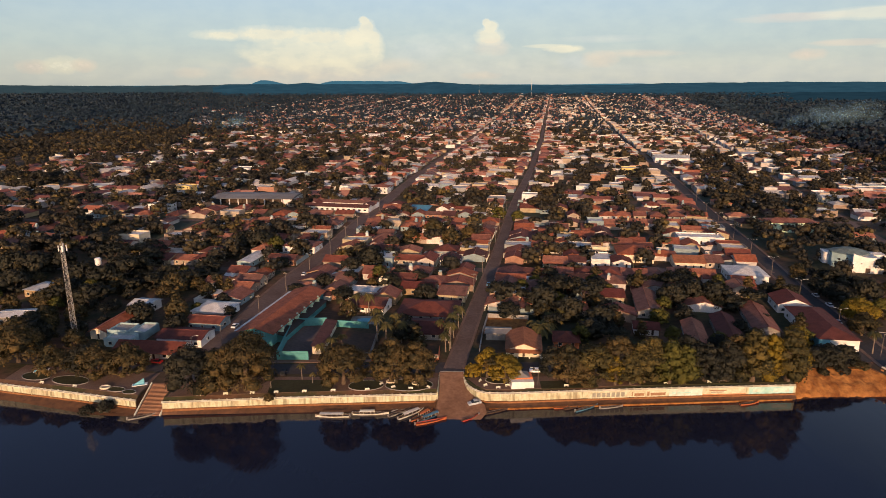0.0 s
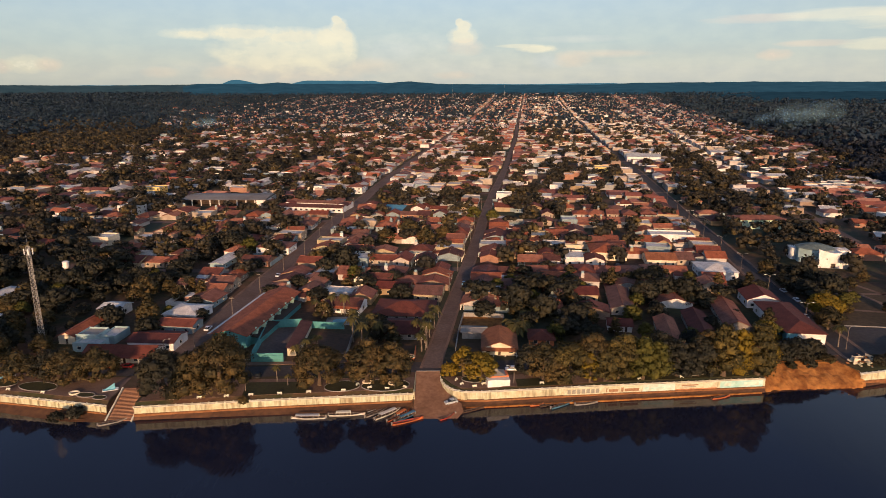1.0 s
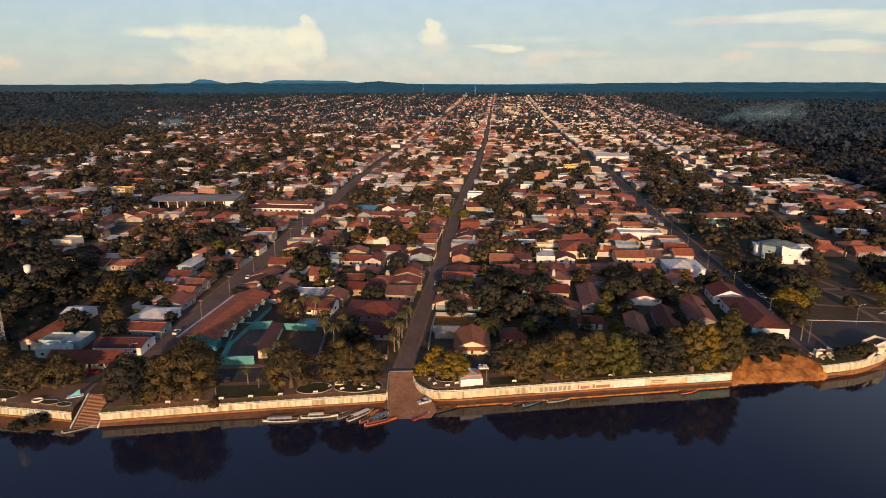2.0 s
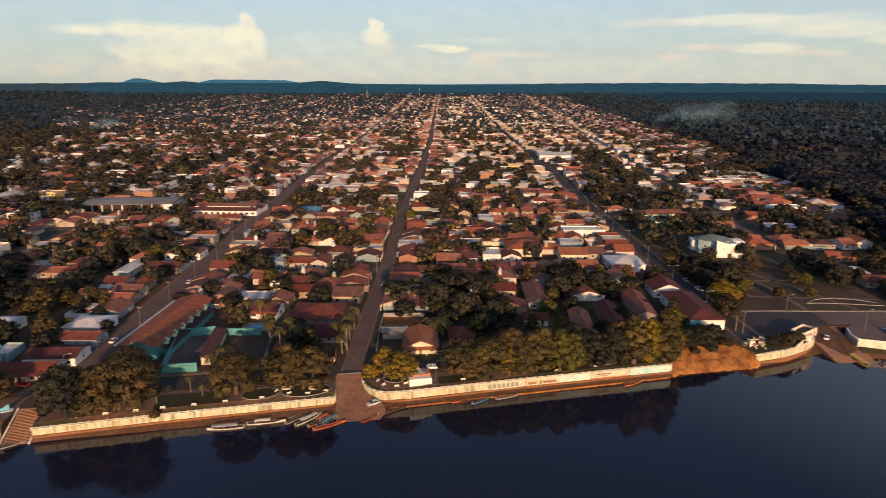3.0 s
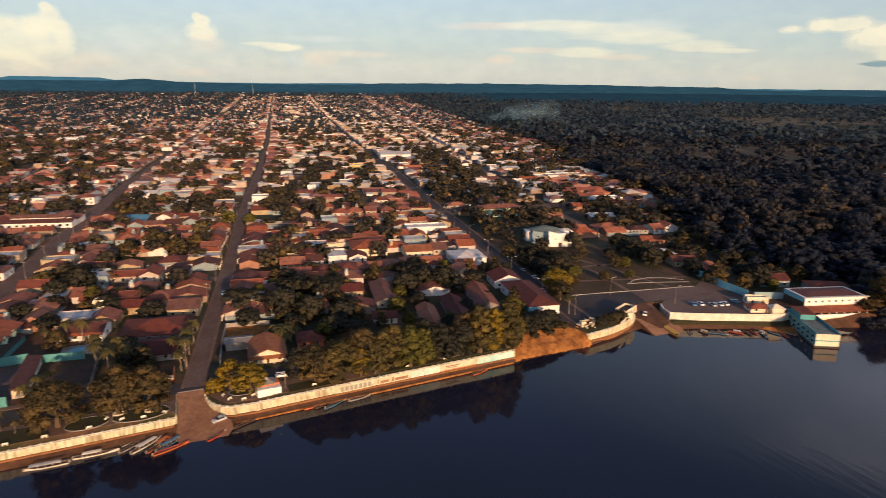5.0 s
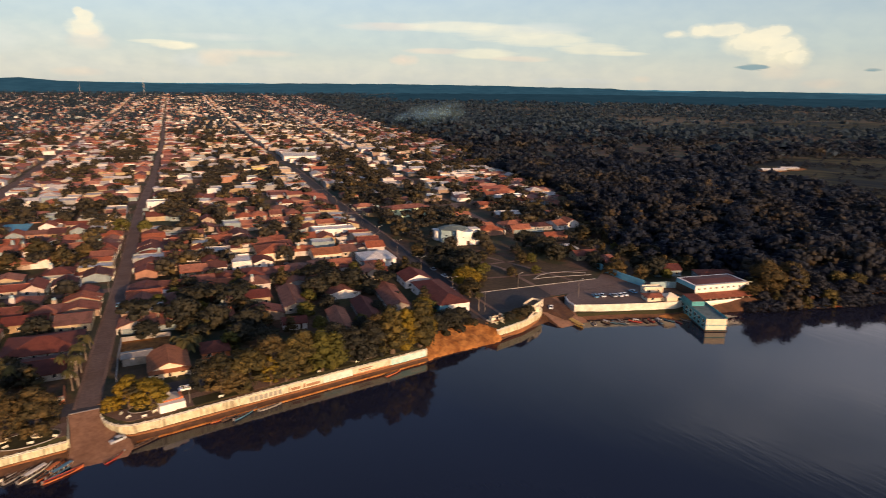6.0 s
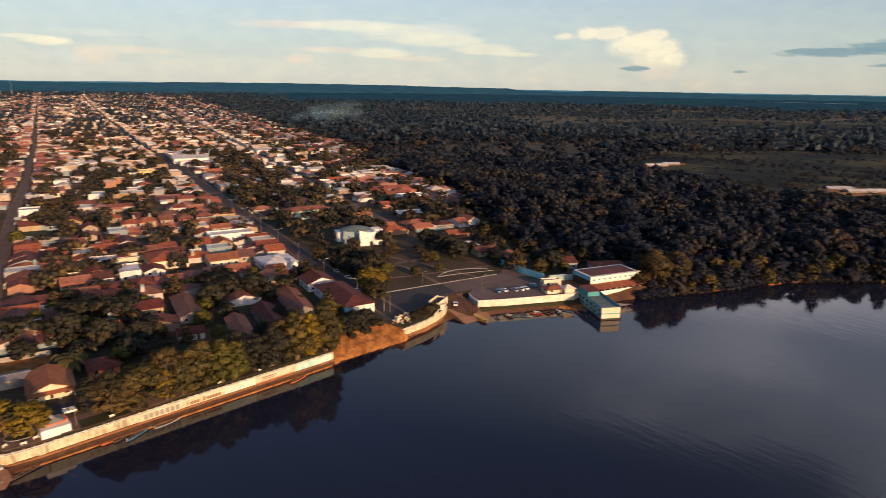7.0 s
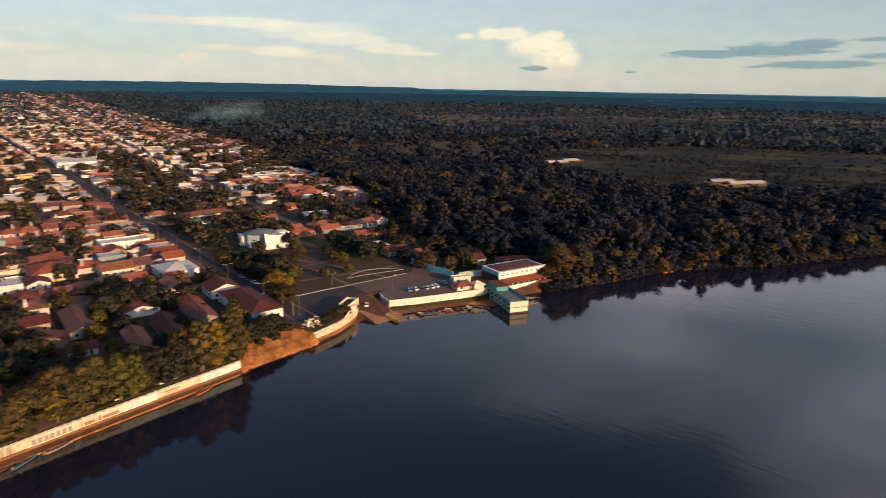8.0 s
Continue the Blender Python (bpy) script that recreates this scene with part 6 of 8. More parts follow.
part("bay", Shape().prism([(2.0 * math.cos(t) - 3.2, 2.0 * math.sin(t) - 2.4) for t in np.linspace(math.pi, 2 * math.pi, 9)], 0, 2.3), M_CREAM, rn)
part("low_wall", Shape().wallrun([(-4.6, -2.4), (-9, -3.6), (-14, -4.2)], 0.3, 0, 1.1), M_CREAM, rn)
for k in range(3):
    part("door", DOOR, (), rn, m=pose(-2.6 + 2.6 * k, -2.6, 0.05))
ru = thing("ruined_wall", "cream broken walls of a ruined hut on the bank", "ruin", m=spot(146.5, 200.2, 14))
for px_, py_, w_, d_, h_ in ((-3.2, 0, 2.6, 0.3, 2.4), (-1.9, 1.6, 0.3, 3.4, 1.9), (1.0, 3.2, 5.6, 0.3, 1.3), (0.9, -0.1, 2.2, 0.3, 1.5), (3.6, 1.4, 0.3, 3.3, 2.1)):
    part("broken_wall", Shape().add([(px_ - w_ / 2, py_ - d_ / 2, 0), (px_ + w_ / 2, py_ - d_ / 2, 0), (px_ + w_ / 2, py_ + d_ / 2, 0), (px_ - w_ / 2, py_ + d_ / 2, 0),
         (px_ - w_ / 2, py_ - d_ / 2, h_), (px_ + w_ / 2, py_ - d_ / 2, h_ * 0.7), (px_ + w_ / 2, py_ + d_ / 2, h_ * 0.5), (px_ - w_ / 2, py_ + d_ / 2, h_ * 0.9)],
         [(3, 2, 1, 0), (4, 5, 6, 7), (0, 1, 5, 4), (1, 2, 6, 5), (2, 3, 7, 6), (3, 0, 4, 7)]), M_CREAM, ru)
rb = thing("rubble_heap", "heap of broken pale concrete and bricks on the bank", "rubble")
rng = random.Random(5)
for k in range(46):
    s = rng.uniform(0.15, 0.7)
    part("block", Shape().box(-s, s, -s * 0.6, s * 0.6, -s * 0.4, s * 0.5), M_RIVERWALL if k % 3 == 0 else M_FOOTING if k % 3 == 1 else M_CONCRETE, rb,
         m=pose(rng.gauss(146, 2.8), rng.gauss(200.5, 2.0), rng.uniform(0.0, 0.9), rng.uniform(-30, 30), rng.uniform(-30, 30), rng.uniform(0, 180)))

# kiosk on the terrace
kk = thing("terrace_kiosk", "white kiosk with grey tent roof and orange band", "kiosk", m=spot(20, 186.5, 5))
part("wall", Shape().box(-3.6, 0.8, -2, 2.5, 0, 2.4).box(0.8, 3.6, -1.6, 2.5, 0, 2.1), M_WHITE, kk)
part("band", Shape().box(-3.0, 3.4, 0.0, 3.4, 2.4, 3.1), M_ORANGE, kk, "orange upper wall")
tent = Shape().add([(-3.2, -0.6, 3.1), (2.6, -0.6, 3.1), (2.6, 4.4, 3.1), (-3.2, 4.4, 3.1), (-1.1, 1.2, 3.9), (0.5, 1.2, 3.9), (0.5, 2.6, 3.9), (-1.1, 2.6, 3.9), (-0.3, 1.9, 5.1)],
                   [(0, 1, 5, 4), (1, 2, 6, 5), (2, 3, 7, 6), (3, 0, 4, 7), (4, 5, 8), (5, 6, 8), (6, 7, 8), (7, 4, 8), (3, 2, 1, 0)])
part("tent_roof", tent, M_GREY_ROOF, kk, "grey tent roof")

# ---- the rest of the town, lot by lot ----
rng = random.Random(11)
KINDS = [("gx", 10.5, 12, 2.9, 1.7, 0), ("gx", 9, 14, 2.8, 1.9, 0), ("gx", 13, 12, 2.9, 1.7, 1.6), ("gy", 8.5, 13, 2.9, 1.8, 0), ("hip", 12, 12, 3.0, 2.2, 0), ("gx", 15, 10, 2.9, 1.5, 0),
         ("hip", 10, 14, 3.2, 2.0, 1.8), ("flat", 10, 14, 4.0, 1.2, 0), ("gy", 10, 11, 3.2, 2.0, 0), ("gx", 11, 9, 3.0, 1.4, 0)]
ANNEXES = [(1, 5.0, 4.5, M_METAL_ROOF), (-1, 6.0, 3.6, M_TILE), (1, 7.5, 5.0, M_TILE), (-1, 4.2, 5.5, M_METAL_ROOF), None, (1, 8.0, 4.0, M_TILE), (-1, 5.5, 4.0, M_METAL_ROOF), None, (1, 6.0, 5.0, M_TILE), (-1, 7.0, 4.5, M_TILE)]
PROTOS = []
for n_, (style, w_, d_, h_, r_, porch_) in enumerate(KINDS):
    lab = {"gx": "single-storey house with clay-tiled gable roof", "gy": "narrow house with tiled gable to the street", "hip": "house with hipped clay-tile roof", "flat": "flat-fronted shop with parapet and sheet roof"}[style]
    PROTOS.append(house("house", lab, w_, d_, h_, r_, style, M_WALL, M_METAL_ROOF if style == "flat" else M_TILE, spot(-600 + 40 * n_, -700), porch=porch_, water=n_ == 4, yard=n_ in (0, 2, 3, 5, 7), annexe=ANNEXES[n_], split=False, group="town houses"))
CELL = {}


def free(x, y, r):
    cx, cy = int(x // 20), int(y // 20)
    for i in (-1, 0, 1):
        for j in (-1, 0, 1):
            for px, py, pr_ in CELL.get((cx + i, cy + j), ()):
                if (px - x) ** 2 + (py - y) ** 2 < (r + pr_) ** 2:
                    return False
    return True


def take(x, y, r):
    CELL.setdefault((int(x // 20), int(y // 20)), []).append((x, y, r))


for p in TAKEN:
    take(*p)
GROVE = [(-263.9, 351.2), (-218.7, 358.5), (-167.0, 344.0), (-142.7, 293.4), (-142.1, 256.8), (-148.9, 236.6), (-180.6, 232.9), (-330, 262)]
LOTS = []           # x, y, turn, kind


def near_cross(v, margin=7.0):
    return min(abs(v - c) for c in CROSS) < margin


def lot(x, y, turn, chance=1.0, tight=4.6, edgewise=False):
    if rng.random() > chance * built_up(x, y) or not free(x, y, tight):
        return
    if inside(x, y, GROVE) or on_street(x, y, 7.5) or (edgewise and (near_cross(y, 11.0) or on_street(x, y, 9.5))):
        return
    if y < float(along(BRINK, x)) + 30 or (y < 222 and -128 < x < 40):
        return
    if any(abs(x - float(street_x(i, y))) < (13.2 if i in (9, 11) and y < 900 else 10.4) for i in (9, 10, 11, 12) if y > STREETS[i][0][0]):
        return
    take(x, y, tight)
    u = x - float(axis(y))
    shop = rng.random() < (0.62 if 40 < u < 340 and y > 560 else 0.1 if y > 560 else 0.0)
    LOTS.append((x, y, turn + rng.gauss(0, 1.5), 7 if shop else rng.randrange(len(KINDS))))


for i in range(len(STREETS)):
    for side in (1, -1):
        v = max(STREETS[i][0][0], 212) + rng.uniform(0, 6)
        while v < 4300:
            if not near_cross(v):
                x = float(street_x(i, v)) + side * (rng.uniform(11.0, 12.6) + (2.6 if i in (9, 11) and v < 900 else 0.0))
                lot(x, v, math.degrees(turn_at(v)) + (90 if side > 0 else -90) * (-1), 0.95, 4.6)
            v += rng.uniform(9.2, 12.4) * (1 if v < 1600 else 1.5)
for j, c in enumerate(CROSS):
    for side in (1, -1):
        x = float(axis(c)) - 1250
        while x < float(along(TOWN_EDGE, c)):
            lot(x, c + side * 12.0, math.degrees(turn_at(c)) + (0 if side > 0 else 180), 0.92 if c < 2400 else 0.7, 4.6)
            x += rng.uniform(9.5, 13) * (1 if c < 1600 else 1.4)
v = 232.0
while v < 4300:
    x = float(axis(v)) - 1250
    step = 12 if v < 900 else 14 if v < 1500 else 22
    while x < float(along(TOWN_EDGE, v)):
        lot(x + rng.uniform(-5, 5), v + rng.uniform(-5, 5), math.degrees(turn_at(v)) + rng.choice((0, 0, 180, 90)), 0.62 if v < 620 else 0.55, 4.8, True)
        x += step
    v += step
LOTS.sort(key=lambda q: q[0] ** 2 * 0.8 + q[1] ** 2)
NEAR_LOTS, FAR_LOTS = LOTS[:300], LOTS[300:]
for x, y, t, k in NEAR_LOTS:
    s = rng.uniform(0.9, 1.12)
    copy_thing(PROTOS[k], pose(x, y, 0, 0, 0, t) @ Matrix.Diagonal((s, rng.uniform(0.88, 1.1), rng.uniform(0.92, 1.15), 1)))
for p in PROTOS:
    for o in list(p.children_recursive) + [p]:
        bpy.data.objects.remove(o)


def far_houses():
    """Houses too far and too many to name one by one: walls and roofs of the same kinds."""
    walls, roofs = {}, {}
    wv, wf, rv, rf, sv, sf, o1, o2, o3 = [], [], [], [], [], [], 0, 0, 0
    for k, (style, w_, d_, h_, r_, _) in enumerate(KINDS):
        places = [(x, y, float(far_rise(x, y)), radians(t), rng.uniform(0.95, 1.4), rng.uniform(0.85, 1.15), rng.uniform(0.9, 1.25)) for x, y, t, q in FAR_LOTS if q == k]
        if not places:
            continue
        shapes = [(wall_shape(style, w_, d_, h_, r_), "w"), (roof_shape(style, w_, d_, h_, r_, over=0.4 if style != "flat" else 0.0), "r")]
        if ANNEXES[k]:
            side, aw, ad, ar = ANNEXES[k]
            bx = side * (w_ - aw) / 2
            shapes += [(annexe_walls(bx, d_, aw, ad, h_), "w"), (annexe_cover(bx, d_, aw, ad, h_), "a" if ar is M_METAL_ROOF else "b")]
        for sh, name in shapes:
            tris = []
            for f in sh.f:
                tris += [(f[0], f[i], f[i + 1]) for i in range(1, len(f) - 1)]
            vv, ff = repeated(np.array([tuple(p) for p in sh.v]), np.array(tris), places)
            if name == "a":
                sv.append(vv), sf.append(ff + o3)
                o3 += len(vv)
            elif name == "b":
                rv.append(vv), rf.append(ff + o2)
                o2 += len(vv)
            elif name == "w":
                wv.append(vv), wf.append(ff + o1)
                o1 += len(vv)
            elif style == "flat":
                sv.append(vv), sf.append(ff + o3)
                o3 += len(vv)
            else:
                rv.append(vv), rf.append(ff + o2)
                o2 += len(vv)
    root = thing("far_houses", "countless tiled town houses stretching inland", "houses", kind="stuff")
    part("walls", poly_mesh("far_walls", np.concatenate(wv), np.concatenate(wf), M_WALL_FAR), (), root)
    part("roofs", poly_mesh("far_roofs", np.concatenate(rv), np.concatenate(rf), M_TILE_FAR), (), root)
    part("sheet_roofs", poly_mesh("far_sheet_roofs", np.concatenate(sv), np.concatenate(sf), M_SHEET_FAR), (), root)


far_houses()

# ---- trees ----
CUBE = np.array([[(-1, -1, 1), (1, -1, 1), (1, 1, 1), (-1, 1, 1)], [(-1, 1, -1), (1, 1, -1), (1, -1, -1), (-1, -1, -1)], [(-1, -1, -1), (1, -1, -1), (1, -1, 1), (-1, -1, 1)],
                 [(1, -1, -1), (1, 1, -1), (1, 1, 1), (1, -1, 1)], [(1, 1, -1), (-1, 1, -1), (-1, 1, 1), (1, 1, 1)], [(-1, 1, -1), (-1, -1, -1), (-1, -1, 1), (-1, 1, 1)]], float) / math.sqrt(3)


def leaf_cards(seed, blobs, count, size, flat=0.8, cores=0):
    """Leaf clumps as small bent cards over the lobes of a crown, and the dense inside of some lobes. blobs: x, y, z, radius."""
    r = np.random.RandomState(seed)
    b = np.array(blobs, float)
    pick = r.choice(len(b), count, p=b[:, 3] ** 2 / (b[:, 3] ** 2).sum())
    d = r.normal(size=(count, 3))
    d[:, 2] = np.where(d[:, 2] < -0.35, -d[:, 2] * 0.6, d[:, 2])
    d /= np.linalg.norm(d, axis=1)[:, None]
    rad = b[pick, 3] * np.where(r.rand(count) < 0.8, r.uniform(0.82, 1.1, count), r.uniform(0.45, 0.85, count))
    c = b[pick, :3] + d * rad[:, None] * (1, 1, flat)
    nrm = d + r.normal(size=(count, 3)) * 0.38
    nrm /= np.linalg.norm(nrm, axis=1)[:, None]
    u = np.cross(nrm, r.normal(size=(count, 3)))
    u /= np.linalg.norm(u, axis=1)[:, None]
    w = np.cross(nrm, u)
    s = size * r.uniform(0.55, 1.35, count)[:, None]
    bend = nrm * s * 0.25
    quad = np.stack([c - u * s * 0.62 - bend, c - w * s * 0.42, c + u * s * 0.62 - bend, c + w * s * 0.42], 1)
    out = c - b[:, :3].mean(0) + (0, 0, 0.3 * b[:, 3].max())
    out /= np.linalg.norm(out, axis=1)[:, None]
    soft = d * 0.75 + out * 0.45 + nrm * 0.3
    soft /= np.linalg.norm(soft, axis=1)[:, None]
    leaves = np.concatenate([quad.reshape(-1, 3), np.repeat(soft, 4, 0)], 1)
    if not cores:
        return leaves
    dense = b[np.argsort(r.rand(len(b)))[:cores]] if cores < len(b) else b
    turn = r.uniform(0, 1.57, len(dense))
    unit = np.stack([np.stack([np.cos(q) * CUBE[..., 0] - np.sin(q) * CUBE[..., 1], np.sin(q) * CUBE[..., 0] + np.cos(q) * CUBE[..., 1], CUBE[..., 2]], -1) for q in turn])
    body = dense[:, None, None, :3] + unit * dense[:, None, None, 3:] * (1.0, 1.0, flat) * r.uniform(0.62, 1.02, (len(dense), 6, 4, 1)) * 0.95
    return np.concatenate([leaves, np.concatenate([body.reshape(-1, 3), unit.reshape(-1, 3)], 1)])


def lobes(seed, height, radius, kind, n=22):
    """The leafy lobes of a crown: x, y, z, radius. Fewer and larger lobes for far trees."""
    r = random.Random(seed)
    out = []
    big = math.sqrt(22 / n)
    if kind == "round":
        for i in range(n):
            t, q = 2.4 * i, math.sqrt((i + 0.4) / n)
            out.append((radius * 0.66 * q * math.cos(t), radius * 0.66 * q * math.sin(t), height * (0.44 + 0.33 * (1 - q)) + r.uniform(-0.07, 0.07) * height, big * radius * r.uniform(0.24, 0.38)))
        for i in range(n // 2):
            t = i * 12.57 / n + r.uniform(-0.3, 0.3)
            q = radius * r.uniform(0.5, 0.72)
            out.append((q * math.cos(t), q * math.sin(t), height * r.uniform(0.14, 0.32), big * radius * r.uniform(0.22, 0.34)))
    elif kind == "spread":
        m = max(7, n * 2 // 3)
        for i in range(m):
            t, q = 2.4 * i, math.sqrt((i + 0.3) / m)
            out.append((radius * 0.8 * q * math.cos(t), radius * 0.8 * q * math.sin(t), height * (0.70 + 0.14 * (1 - q)) + r.uniform(-0.6, 0.6), big * radius * r.uniform(0.2, 0.3)))
    else:
        m = max(6, n * 2 // 3)
        for i in range(m):
            k = i / (m - 1)
            t = 2.4 * i
            q = radius * (0.62 - 0.45 * k) * r.uniform(0.7, 1.15)
            out.append((q * math.cos(t), q * math.sin(t), height * (0.16 + 0.7 * k), radius * r.uniform(0.36, 0.5) * (1.05 - 0.4 * k)))
    return out


def trunk_shape(height, radius, bl, seed, tall=0.5):
    r = random.Random(seed)
    s = Shape()
    th = height * tall
    base = 0.035 * height
    s.tube([(0, 0, -0.4), (0.1, 0, th * 0.35), (r.uniform(-0.3, 0.3), r.uniform(-0.3, 0.3), th * 0.7), (0, 0, th)], [base * 1.5, base, base * 0.8, base * 0.6], 7)
    for b in bl[::2][:7]:
        e = Vector(b[:3])
        mid = Vector((e.x * 0.45, e.y * 0.45, th * 0.75 + (e.z - th * 0.75) * 0.35))
        s.tube([(0, 0, th * 0.62), mid, e], [base * 0.55, base * 0.35, base * 0.12], 5)
    return s


def tree_thing(name, label, seed, height, radius, kind, cards, size, leaf, m=None, group="", tall=0.5, lobe_count=22):
    root = thing(name, label, "tree", group, m=m)
    bl = lobes(seed, height, radius, kind, lobe_count)
    part("trunk", trunk_shape(height, radius, bl, seed, tall), M_BARK, root)
    part("crown", poly_mesh("crown", leaf_cards(seed, bl, cards, size, cores=26), 4, leaf), (), root)
    return root


def palm_thing(name, label, seed, height, frond, m=None, group="", fan=False):
    r = random.Random(seed)
    root = thing(name, label, "palm", group, m=m)
    lean = r.uniform(-0.5, 0.5)
    part("trunk", Shape().tube([(0, 0, -0.4), (lean * 0.2, 0, height * 0.4), (lean * 0.6, 0, height * 0.75), (lean, 0, height)], [0.3, 0.2, 0.17, 0.16], 7), M_WOOD, root)
    crown = Shape()
    for k in range(17 if not fan else 13):
        t = 2.399 * k
        up = r.uniform(-0.1, 0.9) if not fan else r.uniform(0.35, 1.2)
        ln = frond * r.uniform(0.8, 1.1)
        d = Vector((math.cos(t), math.sin(t), 0))
        sd = Vector((-math.sin(t), math.cos(t), 0))
        pts = [Vector((lean, 0, height)) + d * ln * q + Vector((0, 0, ln * (up * q - (0.95 + 0.3 * up) * q * q))) for q in (0, 0.25, 0.5, 0.75, 1.0)]
        wd = [0.1, 0.42, 0.5, 0.36, 0.05] if not fan else [0.12, 0.3, 0.7, 0.75, 0.2]
        o = len(crown.v)
        for p, w_ in zip(pts, wd):
            crown.v += [tuple(p + sd * w_ - Vector((0, 0, w_ * 0.55))), tuple(p), tuple(p - sd * w_ - Vector((0, 0, w_ * 0.55)))]
        for q in range(4):
            crown.f += [(o + 3 * q, o + 3 * q + 1, o + 3 * q + 4, o + 3 * q + 3), (o + 3 * q + 1, o + 3 * q + 2, o + 3 * q + 5, o + 3 * q + 4)]
            crown.k += [0, 0]
    part("crown", crown, M_PALM, root)
    return root


